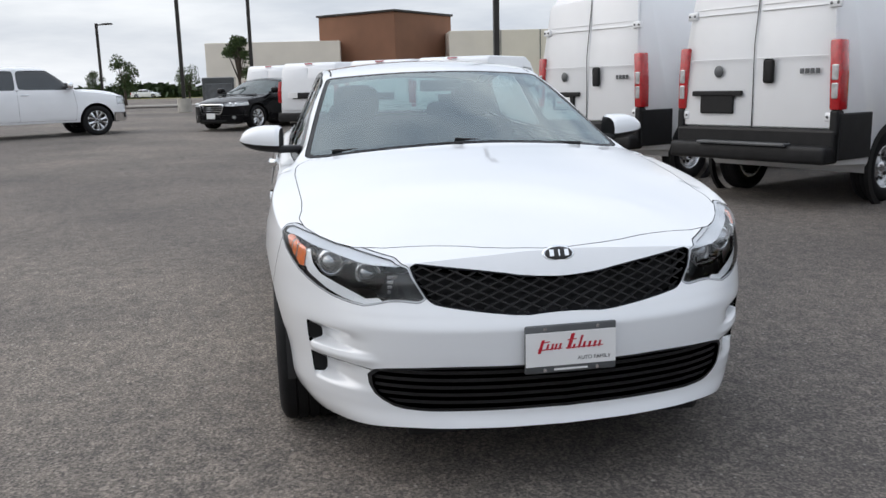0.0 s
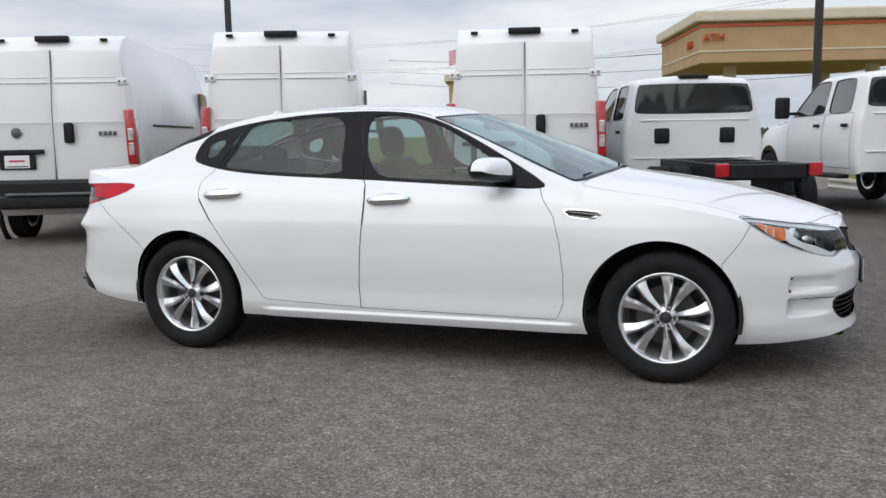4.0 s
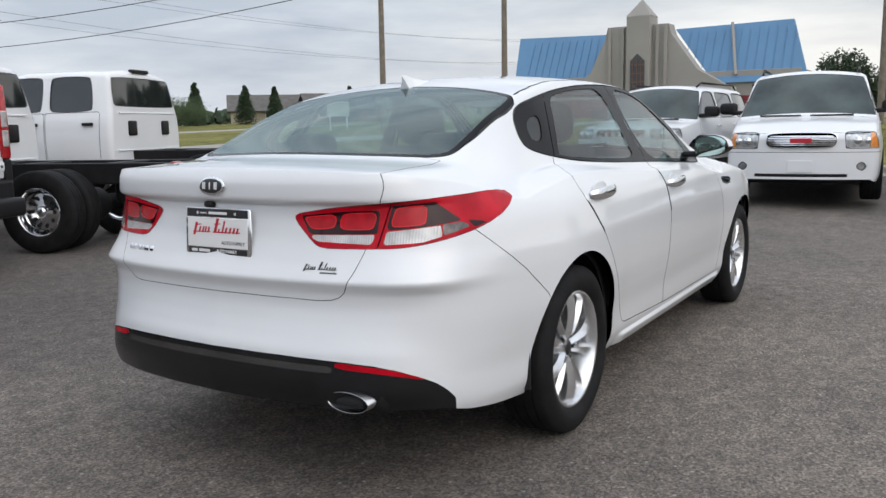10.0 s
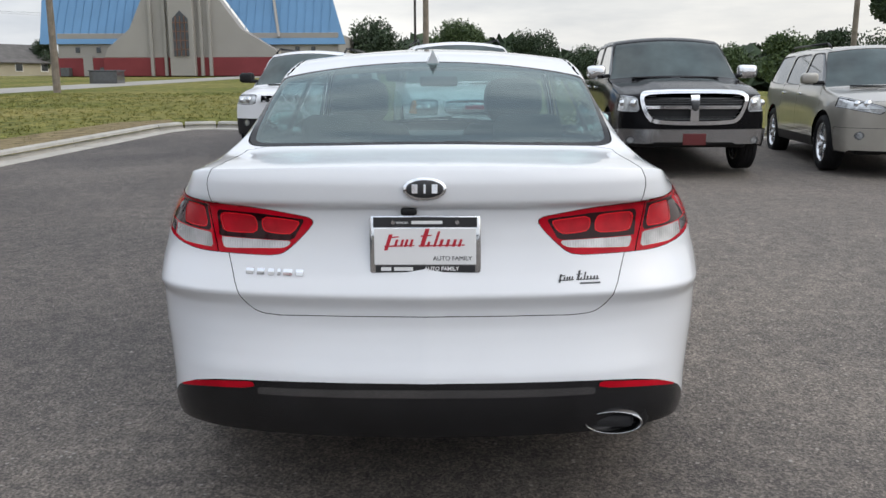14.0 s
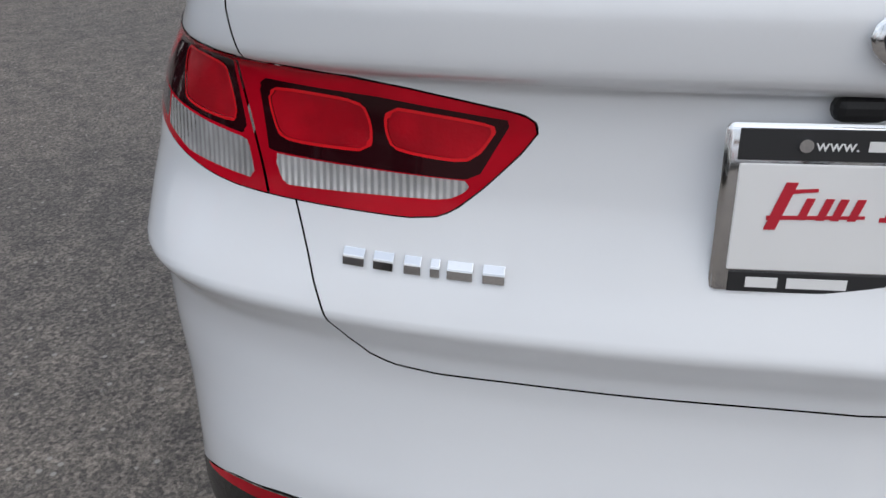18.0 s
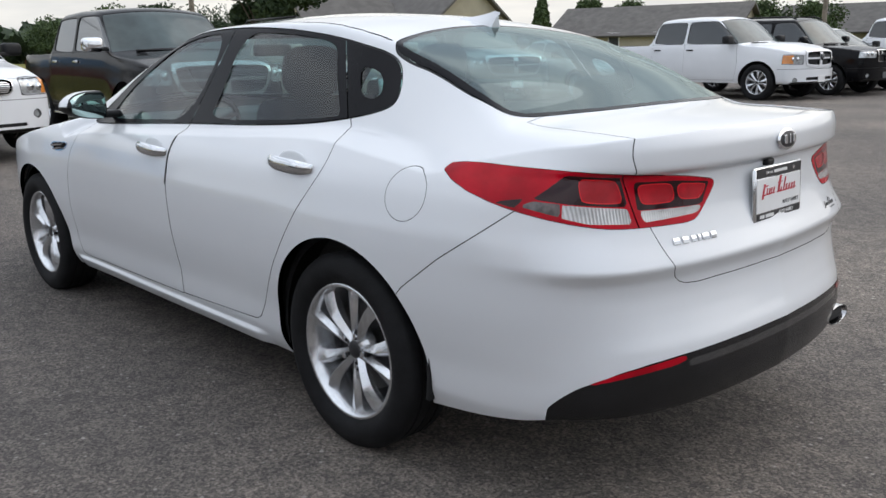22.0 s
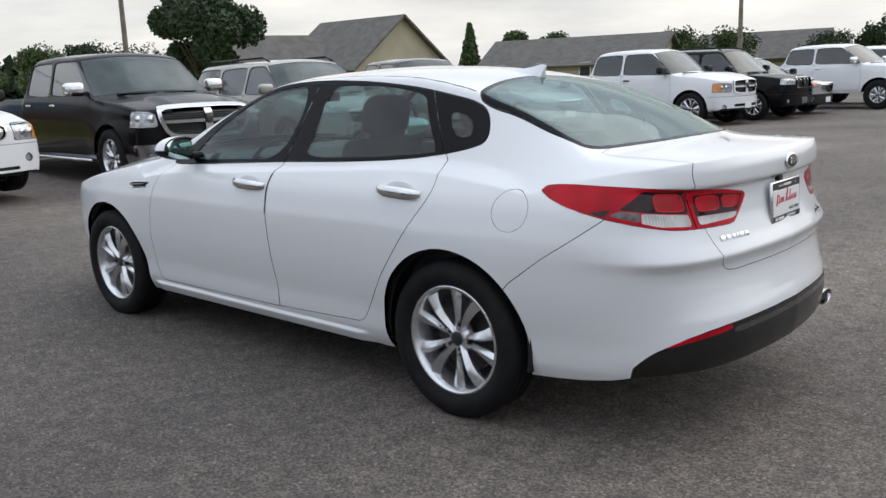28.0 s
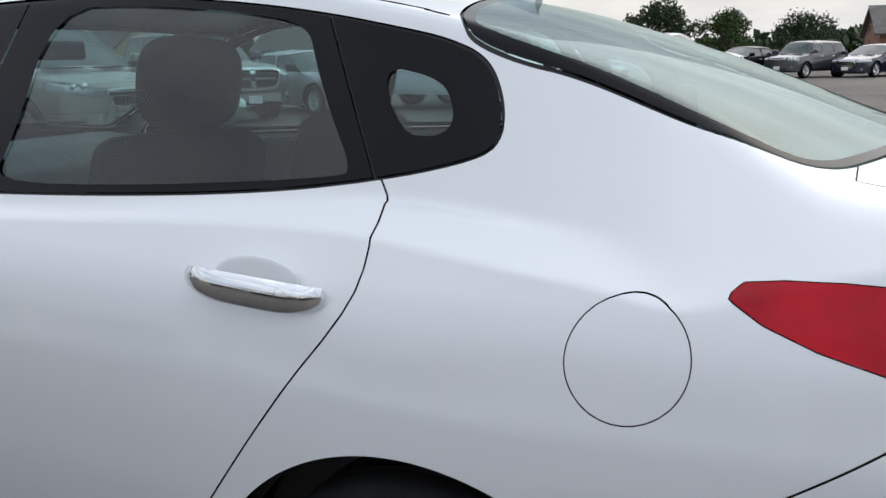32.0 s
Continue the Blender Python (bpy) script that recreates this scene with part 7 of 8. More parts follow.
SUV = dict(L=4.87, W=1.90, H=1.78, hood=1.11, lip=.94, belt=1.12, sill=.28, r=.37, rim=.235, front=.93, rear=1.05, cabin=(1.36, .62, -2.05, -2.33), deck=1.06, posts=[.02, -.98], rack=True, mirror=M_BLACK, lean=.30, round=.20,
           lamp_line=[(.50, .905), (1.1, .93), (1.1, .705), (.52, .70)], amber_from=.10, lamp_long=.26, grille_line=soft([(-.6, .905), (.43, .905), (.40, .70), (-.6, .70)], .05), frame=.014, bars=6, badge=True,
           bumper_z=(.26, .655), fog=(.70, .48), intake=[(-.4, .385), (.58, .385), (.56, .345), (-.4, .345)], doors=2)
CROSSOVER = dict(L=5.15, W=1.98, H=1.79, hood=1.16, lip=1.02, belt=1.16, sill=.30, r=.385, rim=.27, front=1.02, rear=1.08, cabin=(1.45, .55, -2.02, -2.42), deck=1.05, posts=[.0, -1.02], rack=True, mirror=M_PAINT_BEIGE, lean=.36, round=.34,
                 lamp_line=[(.46, .90), (.70, .975), (.88, 1.03), (1.2, 1.08), (1.2, .96), (.80, .86), (.50, .81)], lamp_long=.62, grille_line=rounded([(-.4, .925), (.38, .92), (.47, .89), (.40, .70), (.30, .67), (-.4, .66)], 1), frame=.022, bars=4,
                 bumper_z=(.31, .63), fog=(.74, .53), intake=[(-.4, .58), (.40, .58), (.36, .42), (-.4, .42)], clad=.14, step_bar=None)
COMPACT_SUV = dict(L=4.45, W=1.81, H=1.66, hood=1.06, lip=.965, belt=1.07, sill=.30, r=.345, rim=.225, front=.90, rear=.92, cabin=(1.20, .48, -1.85, -2.12), deck=1.0, posts=[-.03, -.95], rack=True, mirror=M_BLACK, lean=.34, round=.26,
                   lamp_line=[(.47, .925), (1.0, .94), (1.0, .80), (.70, .775), (.49, .785)], lamp_long=.42, grille_line=[(-.4, .915), (.40, .915), (.405, .80), (-.4, .80)], frame=.012, grille_mat=M_VAN, style="slots",
                   bumper_z=(.33, .56), bumper=M_BLACK, fog=(.66, .50), clad=.10, handle=M_VAN)
SEDAN = dict(L=4.9, W=1.85, H=1.46, hood=.97, lip=.80, belt=.97, sill=.20, r=.335, rim=.235, front=.95, rear=1.08, cabin=(1.15, .16, -1.05, -1.85), deck=1.04, posts=[-.20, -1.05], mirror=M_BLACK, lean=.42, round=.36,
             lamp_line=[(.42, .735), (.70, .775), (1.2, .83), (1.2, .72), (.70, .66), (.46, .665)], lamp_long=.62, grille_line=[(-.4, .72), (.38, .73), (.44, .70), (.36, .47), (.28, .44), (-.4, .44)], frame=.020, bars=5,
             bumper_z=(.20, .42), fog=(.68, .36), plate_z=.40)


def lot_pose(x, y, heading, z=0.0):
    """On the ground at (x, y), facing a heading in degrees from the +x axis."""
    return Matrix.Translation((x, y, z + ground_z(x, y))) @ Matrix.Rotation(radians(heading), 4, "Z")


def nose_at(x, y, heading, shape):
    """The pose of a car whose nose stands at (x, y)."""
    h = radians(heading)
    return lot_pose(x - math.cos(h) * shape["L"] / 2, y - math.sin(h) * shape["L"] / 2, heading)


def ground_z(x, y):
    """The lot is level near the sedan and rises gently ahead of it and far behind it."""
    k = min(1.0, max(0.0, (y + 14) / 8))
    j = min(1.0, max(0.0, (.5 - y) / 3))
    dip = .10 * math.exp(-((x - 8.5) / 4)**2) * j * j * (3 - 2 * j)
    return (.021 * max(0.0, x - 2.0) - dip) * k * k * (3 - 2 * k) + .017 * min(34.0, max(0.0, -8.0 - x))


for x, y, turn, text, has in ((-.77, 5.15, 105, "tall white cargo van with a dealer plate and black rear bumper", True),
                              (-3.54, 4.09, 113, "tall white cargo van parked in the middle of the van row", False),
                              (-6.25, 3.25, 113, "tall white cargo van with red upright tail lamps", True)):
    cargo_van(text, lot_pose(x, y, turn) @ Matrix.Diagonal((1, .995, 1.035, 1)), has)
for x, y, text in ((-18.25, -.1, "small white delivery van with a black plate panel"), (-15.85, 1.5, "small white delivery van parked beside another"), (-12.95, 2.7, "small white delivery van next to the tall vans"),
                   (-23.6, -1.2, "small white delivery van behind the dark sedan")):
    small_van(text, lot_pose(x, y, 148))
chassis_truck("white cab-chassis truck with a bare black frame", lot_pose(1.13, 7.33, 110.6))
chassis_truck("white cab-chassis truck with twin rear wheels beside the kerb", lot_pose(4.19, 8.24, 110.6))

road_car("jeep", "white compact off-road car with a seven-slot grille and roof rails", "car", nose_at(8.4, 2.45, 176, COMPACT_SUV), M_VAN, COMPACT_SUV, "cars facing the sedan")
road_car("estate_car", "white estate car with slatted chrome grille and amber corner lamps", "car", nose_at(7.08, -.40, 186, SUV), M_VAN, dict(SUV, plate=M_VAN, handle=M_VAN), "cars facing the sedan")
road_car("pickup_truck", "black crew-cab pickup with a chrome cross grille and chrome mirrors", "truck", nose_at(6.57, -3.27, 177, PICKUP), M_PAINT_BLACK, dict(PICKUP, plate=M_PAINT_RED, bumper=M_DARK_STEEL, step_bar=M_CHROME), "cars facing the sedan")
road_car("estate_car", "champagne-coloured estate car with swept headlamps and roof rails", "car", nose_at(6.37, -6.18, 172, CROSSOVER), M_PAINT_BEIGE, CROSSOVER, "cars facing the sedan")


# ---- ground, kerbs and grass ----
from mathutils.geometry import delaunay_2d_cdt
GRASS_EDGE = [(6.65, 6.75), (10.1, 6.45), (13.6, 6.15), (14.3, 5.85), (14.5, 5.2), (12.6, 0.0), (12.3, -8.0), (13.0, -16.0), (16.0, -30.0)]


def sheet(name, outline, material, lift, label, category, step=3.0):
    """A flat sheet inside an outline that follows the lie of the land."""
    pts, n = [], len(outline)
    for (x0, y0), (x1, y1) in zip(outline, outline[1:] + outline[:1]):
        m = max(1, int(math.hypot(x1 - x0, y1 - y0) / max(step, 2)))
        pts.extend((x0 + (x1 - x0) * k / m, y0 + (y1 - y0) * k / m) for k in range(m))
    rim = len(pts)
    poly = np.array(outline)
    lo, hi = poly.min(0), poly.max(0)
    inner = [(x, y) for x in np.arange(lo[0] + .7, hi[0], step) for y in np.arange(lo[1] + .7, hi[1], step)
             if (abs(x) < 45 and abs(y) < 45) or (round((x - lo[0]) / step) % 4 == 0 and round((y - lo[1]) / step) % 4 == 0)]
    inner = np.array(inner)
    inner = inner[outline_distance(inner, outline) < -.5]
    got = delaunay_2d_cdt([Vector(p) for p in pts] + [Vector(p) for p in inner], [(k, (k + 1) % rim) for k in range(rim)], [], 1, 1e-4)
    bm = bmesh.new()
    vs = [bm.verts.new((p.x, p.y, 0)) for p in got[0]]
    for f in got[2]:
        bm.faces.new([vs[k] for k in f])
    for v in bm.verts:
        v.co.z = lift + ground_z(min(v.co.x, 90), v.co.y)
    bmesh.ops.recalc_face_normals(bm, faces=bm.faces)
    for f in bm.faces:
        if f.normal.z < 0:
            f.normal_flip()
    ob = part(name, bm, material, None, smooth=True)
    return tagged(ob, label, category, kind="structure")


far = 1500
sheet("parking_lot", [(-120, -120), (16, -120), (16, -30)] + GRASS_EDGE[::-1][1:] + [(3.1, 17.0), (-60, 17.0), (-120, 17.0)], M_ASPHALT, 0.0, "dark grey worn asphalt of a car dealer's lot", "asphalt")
grid = bmesh.new()
xs = sorted({-far, -400, -150, 200, 400, far, *range(-60, 100, 8)})
rows = [[grid.verts.new((x, y, -.12 + (ground_z(min(x, 90), y) if abs(y) < 200 else ground_z(min(x, 90), max(min(y, 200), -200))))) for y in xs] for x in xs]
for i in range(len(xs) - 1):
    for j in range(len(xs) - 1):
        grid.faces.new((rows[i][j], rows[i + 1][j], rows[i + 1][j + 1], rows[i][j + 1]))
tagged(part("ground", grid, M_GRASS, None, smooth=True), "wide grassy ground reaching the horizon", "ground", kind="structure")
sheet("grass_verge", GRASS_EDGE + [(120, -30), (120, 90), (-10, 90), (3.1, 17.0)], M_GRASS, .10, "mown green verge with dry patches beyond the kerb", "grass", 8.0)

M_STRAW = mat("dry_straw_grass", (.20, .155, .085), .95, spread=.35, scale=5, color2=(.27, .215, .12), spec=.1)
sheet("dry_grass_strip", [(6.9, 7.0), (10.1, 6.72), (13.6, 6.42), (14.45, 6.1), (15.6, 6.6), (14.6, 7.5), (12.0, 7.8), (9.4, 8.0), (6.6, 8.4)], M_STRAW, .135, "dry straw-coloured strip of grass behind the kerb", "grass", 2.0)

kerb = thing("kerb", "pale concrete kerb along the edge of the lot", "kerb", kind="structure")
line = [(3.1, 17.0)] + GRASS_EDGE
for (x0, y0), (x1, y1) in zip(line, line[1:]):
    n = max(1, round(math.hypot(x1 - x0, y1 - y0) / 2.4))
    for k in range(n):
        a = Vector((x0 + (x1 - x0) * k / n, y0 + (y1 - y0) * k / n, 0))
        b = Vector((x0 + (x1 - x0) * (k + 1) / n, y0 + (y1 - y0) * (k + 1) / n, 0))
        a.z, b.z = ground_z(a.x, a.y), ground_z(b.x, b.y)
        d = b - a
        out = Vector((-d.y, d.x, 0)).normalized()
        seg = prism_bm([(-.28, -.05), (-.28, .012), (.02, .02), (.06, .15), (.22, .16), (.24, -.05)], .004, d.length - .004, "x", bevel=.008)
        rot = Matrix((d.normalized(), out, d.normalized().cross(out))).transposed().to_4x4()
        bmesh.ops.transform(seg, matrix=Matrix.Translation(a) @ rot, verts=seg.verts)
        part("kerb_stone", seg, M_CONCRETE, kerb, smooth=True, angle=30)


# ---- more vehicles on the lot ----
ROW = "cars parked across the lot"
road_car("pickup_truck", "white older crew-cab pickup with a white cross grille", "truck", nose_at(4.75, -17.2, 175, OLD_PICKUP), M_VAN, OLD_PICKUP, ROW)
road_car("estate_car", "black full-size estate car with a chrome upright-bar grille", "car", nose_at(4.4, -19.7, 175, SUV), M_PAINT_BLACK, dict(SUV, L=5.2, H=1.90, hood=1.22, lip=1.10, belt=1.22, sill=.36, amber_from=9, style="uprights", badge=False, mirror=M_PAINT_BLACK, plate=M_GREY_FRAME,
         lamp_line=[(.44, 1.06), (1.1, 1.07), (1.1, .90), (.46, .89)], grille_line=[(-.4, 1.07), (.40, 1.07), (.40, .80), (-.4, .80)], bumper=M_PAINT_BLACK), ROW)
road_car("small_suv", "silver compact car with orange front corner lamps", "car", nose_at(4.2, -21.9, 175, SEDAN), M_PAINT_SILVER, dict(SEDAN, L=4.6, H=1.66, hood=1.06, lip=.92, belt=1.08, deck=1.06, sill=.28, lamp_line=[(.40, .86), (.70, .90), (1.2, .95), (1.2, .80), (.70, .74), (.46, .76)],
         grille_line=rounded([(-.4, .86), (.36, .86), (.42, .82), (.34, .62), (-.4, .60)], 1), bumper_z=(.28, .56), bumper=M_BLACK, fog=(.66, .45), amber_from=-.15), ROW)
road_car("pickup_truck", "white lifted crew-cab pickup with a black bumper and a chrome-barred grille", "truck", nose_at(2.55, -25.0, 172, TALL_PICKUP), M_VAN, dict(TALL_PICKUP, mirror=M_CHROME), ROW)
road_car("pickup_truck", "white pickup parked at the end of the row", "truck", nose_at(2.0, -27.8, 172, PICKUP), M_VAN, dict(PICKUP, mirror=M_VAN), ROW)
road_car("pickup_truck", "grey crew-cab pickup parked behind the champagne estate car", "truck", nose_at(9.2, -11.9, 160, PICKUP), M_PAINT_GREY, dict(PICKUP, mirror=M_PAINT_GREY), ROW)
road_car("sedan_car", "silver sedan parked in the far row", "car", nose_at(8.3, -14.9, 160, SEDAN), M_PAINT_SILVER, dict(SEDAN, H=1.5), ROW)
paints = [(M_PAINT_BLACK, "black"), (M_PAINT_GREY, "grey"), (M_PAINT_NAVY, "dark blue"), (M_PAINT_GREY, "grey"), (M_PAINT_NAVY, "dark blue"), (M_PAINT_SILVER, "silver"), (M_VAN, "white"), (M_PAINT_SILVER, "silver"), (M_VAN, "white"), (M_VAN, "white"), (M_PAINT_SILVER, "silver")]
for k, (paint, word) in enumerate(paints):
    shape = dict(COMPACT_SUV, style="bars", grille_mat=M_CHROME, bars=3, bumper=paint) if k % 3 == 1 else SEDAN
    road_car("parked_car", f"{word} car in the far line of parked cars", "car", nose_at(4.9 - 2.75 * k, -38.7 - .9 * k, 62, shape), paint, dict(shape, mirror=paint, res=.6), "far line of parked cars")
road_car("pickup_truck", "white crew-cab pickup parked side-on by the exit", "truck", lot_pose(-20.45, -8.0, 119), M_VAN, PICKUP, "cars near the brown building")
road_car("sedan_car", "black sedan with a chrome-lined grille", "car", lot_pose(-22.1, -1.25, -38), M_PAINT_BLACK, dict(SEDAN, mirror=M_PAINT_BLACK), "cars near the brown building")
road_car("sedan_car", "white sedan far off beside the road", "car", lot_pose(-149, -23.1, 80), M_VAN, dict(SEDAN, mirror=M_VAN, res=.6), "cars near the brown building")

# ---- buildings ----
M_BROWN = mat("brown_cladding", (.20, .095, .055), .8, spread=.08, scale=.6, bump=.1, bump_scale=12)
M_CREAM = mat("cream_wall", (.70, .65, .57), .85, spread=.05, scale=.4, bump=.08, bump_scale=10)
M_TAN = mat("tan_stucco", (.44, .30, .17), .9, spread=.06, scale=1.2, bump=.15, bump_scale=40)
M_TAN_TRIM = mat("pale_tan_trim", (.62, .56, .46), .85, spread=.05, scale=1.5)
M_RED_BAND = mat("orange_red_band", (.55, .10, .04), .6, spread=.06)
M_BLUE_ROOF = mat("blue_metal_roof", (.105, .235, .40), .5, .1, spread=.06, scale=.3, bump=.1, bump_scale=6)
M_GREY_WALL = mat("grey_panel_wall", (.33, .315, .295), .85, spread=.06, scale=.3)
M_MAROON = mat("maroon_wall", (.20, .035, .04), .85, spread=.1, scale=.5)
M_SHINGLE = mat("grey_shingles", (.12, .112, .105), .9, spread=.18, scale=1.5, bump=.2, bump_scale=20)
M_SIDING = mat("beige_siding", (.40, .36, .27), .85, spread=.07, scale=.8)
M_BRICK = mat("red_brick_wall", (.24, .12, .085), .9, spread=.15, scale=2)
M_WINDOW = mat("building_window", (.03, .035, .04), .12, spread=.3, coat=.6)
M_WOOD_POLE = mat("weathered_wood_pole", (.20, .17, .14), .9, spread=.2, scale=4)
M_POLE = mat("dark_bronze_pole", (.025, .022, .02), .45, .3, spread=.2)
M_STEEL = mat("galvanised_steel", (.22, .23, .24), .5, .7, spread=.15)
M_WIRE = mat("black_cable", (.02, .02, .02), .6, spread=.1)


def wall_box(name, parent, x0, x1, y0, y1, z0, z1, material, bevel=.04, label=""):
    return part(name, box_bm((abs(x1 - x0), abs(y1 - y0), z1 - z0), ((x0 + x1) / 2, (y0 + y1) / 2, (z0 + z1) / 2), bevel), material, parent, label)


def along(bm, at, turn):
    bmesh.ops.transform(bm, matrix=Matrix.Translation(at) @ Matrix.Rotation(radians(turn), 4, "Z"), verts=bm.verts)
    return bm


# brown and cream store behind the small vans; its front faces the lot
store = thing("store_building", "large cream building with a brown-clad entrance block", "building", at=Matrix.Translation((-70, 9, 0)) @ Matrix.Rotation(radians(-6), 4, "Z"))
wall_box("cream_wall", store, -30, -.5, -16, -4.5, 0, 5.4, M_CREAM)
wall_box("cream_wall", store, -30, -.5, 5.0, 16.4, 0, 6.0, M_CREAM)
block = part("brown_block", along(box_bm((8.6, 8.6, 7.6), (0, 0, 3.8), .05), (-4.8, -.4, 0), -39), M_BROWN, store)
part("parapet", along(box_bm((8.9, 8.9, .18), (0, 0, 7.69), .03), (-4.8, -.4, 0), -39), M_POLE, block)
for y in (9.5, 13):
    wall_box("wall_joint", store, -.5, -.47, y, y + .08, 0, 6.0, M_GREY_FRAME, 0)

depot = thing("depot_building", "low dark grey building with a flat roof", "building", at=Matrix.Translation((-98, 40, 0)) @ Matrix.Rotation(radians(-6), 4, "Z"))
wall_box("wall", depot, -8, 0, -8, 14, 0, 5.2, M_GREY_WALL)
wall_box("roof_edge", depot, -8.3, .3, -8.3, 14.3, 5.2, 5.8, M_POLE)

# tan bank with a drive-through canopy
bank = thing("bank_building", "tan stucco bank with a drive-through canopy and an orange-red band", "building", at=Matrix.Translation((4.0, 36.3, 0)) @ Matrix.Rotation(radians(16), 4, "Z"))
can = wall_box("canopy", bank, -5.2, 3.6, -4.2, 3.5, 3.95, 5.55, M_TAN, .05)
wall_box("canopy_trim", bank, -5.45, 3.85, -4.45, 3.75, 5.55, 6.0, M_TAN_TRIM, .08)
wall_box("red_band", bank, -5.24, 3.64, -4.24, 3.54, 5.36, 5.46, M_RED_BAND, 0)
wall_box("canopy_band", bank, -5.23, 3.63, -4.23, 3.53, 4.40, 4.46, M_TAN_TRIM, 0)
for x in (-3.6, 2.2):
    for y in (-2.6, 2.6):
        wall_box("column", bank, x - .22, x + .22, y - .22, y + .22, 0, 3.95, M_TAN_TRIM, .03)
wall_box("main_wall", bank, -16.4, -11.6, 20.7, 30, 0, 5.0, M_TAN, .05)
wall_box("link_wall", bank, -11.6, 2, 23, 30, 0, 3.6, M_TAN, .05)
wall_box("main_trim", bank, -16.7, -11.3, 20.4, 30.3, 5.0, 5.5, M_TAN_TRIM, .06)
wall_box("wall_lamp", bank, -12.9, -12.4, 20.55, 20.72, 3.3, 4.0, M_TAN_TRIM, .03)
for x in (-15.6, -13.4):
    w = wall_box("window", bank, x, x + 1.4, 20.64, 20.72, .9, 2.9, M_TAN_TRIM, .02)
    wall_box("pane", w, x + .1, x + 1.3, 20.62, 20.7, 1.0, 2.8, M_WINDOW, 0)
write("ATM", .42, M_RED_BAND, bank, Matrix.Translation((-4.7, -4.28, 4.95)) @ Matrix.Rotation(radians(90), 4, "X"), "sign_letters", depth=.04)
write("ATM", .42, M_RED_BAND, bank, Matrix.Translation((-5.26, -2.6, 4.80)) @ Matrix.Rotation(radians(-90), 4, "Z") @ Matrix.Rotation(radians(90), 4, "X"), "sign_letters", depth=.04)

# flags by the bank
for (x, y, top), kind in (((-15.7, 50.2, 7.0), "national"), ((-14.1, 50.6, 6.7), "state")):
    fl = thing("flagpole", "white flagpole with a small waving flag", "flagpole", "flags by the bank")
    part("pole", rod_bm((x, y, 0), (x, y, top), .05, .035), M_CHROME, fl)
    bm = bmesh.new()
    for row in range(13 if kind == "national" else 1):
        n = 13 if kind == "national" else 1
        z0, z1 = top - .95 * (row + 1) / n, top - .95 * row / n
        cols = [[bm.verts.new((x - 1.25 * t, y + .10 * math.sin(7 * t), z + .08 * math.sin(5 * t))) for z in (z0, z1)] for t in np.linspace(.03, 1, 9)]
        for p, q in zip(cols, cols[1:]):
            f = bm.faces.new((p[0], q[0], q[1], p[1]))
            f.material_index = row % 2
    ob = part("flag", bm, M_RED_INK if kind == "national" else mat("pale_blue_flag", (.20, .42, .62), .8, spread=.1), fl)
    ob.data.materials.append(M_PLATE)
    if kind == "national":
        bm = bmesh.new()
        vs = [bm.verts.new((x - .03 - .55 * i, y - .03 + .07 * math.sin(3.2 * i), top + .06 * i - .5 * j)) for i, j in ((0, 0), (1, 0), (1, 1), (0, 1))]
        bm.faces.new(vs)
        part("flag_canton", bm, M_PAINT_NAVY, fl)

# the church with blue roofs
ch = thing("church", "grey church with steep blue metal roofs and a maroon base", "church", at=Matrix.Translation((78, 24.5, 1.75)) @ Matrix.Rotation(radians(0), 4, "Z"))
wall_box("maroon_base", ch, 0, 16, -14, 13, 0, 1.7, M_MAROON)
wall_box("upper_wall", ch, .15, 15.8, -13.9, 12.9, 1.7, 4.0, M_GREY_WALL)
front = prism_bm([(-8.2, 1.7), (8.0, 1.7), (7.6, 2.6), (5.5, 4.3), (4.0, 7.4), (3.7, 8.6), (-2.3, 8.6), (-2.6, 7.6), (-5.0, 4.3), (-8.2, 2.4)], -1.2, .6, "x", bevel=.05)
part("gable_wall", front, M_GREY_WALL, ch)
wall_box("maroon_base", ch, -1.25, 0, -8.3, 8.1, 0, 1.7, M_MAROON)
part("tower", box_bm((2.4, 2.3, 9.4), (-.8, .4, 4.7), .06), M_GREY_WALL, ch)
spire = bmesh.new()
bmesh.ops.create_cone(spire, cap_ends=True, segments=4, radius1=1.68, radius2=.05, depth=1.6, matrix=Matrix.Translation((-.8, .4, 10.2)) @ Matrix.Rotation(radians(45), 4, "Z"))
part("tower_cap", spire, M_GREY_WALL, ch)
for y in (-2.1, -1.3, 2.1, 3.4):
    wall_box("pilaster", ch, -1.5, -1.2, y - .15, y + .15, 0, 8.5, M_GREY_WALL, .03)
win = prism_bm([(-.3, 1.8), (1.1, 1.8), (1.1, 5.2), (.4, 5.9), (-.3, 5.2)], -2.10, -1.95, "x", bevel=.02)
w = part("tall_window", win, M_WINDOW, ch, "tall dark pointed window with a lattice")
for z in (2.4, 3.2, 4.0, 4.8):
    wall_box("glazing_bar", w, -2.16, -2.10, -.3, 1.1, z, z + .06, M_BROWN, 0)
for y in (0, .4, .8):
    wall_box("glazing_bar", w, -2.16, -2.10, y - .03, y + .03, 1.8, 5.4, M_BROWN, 0)
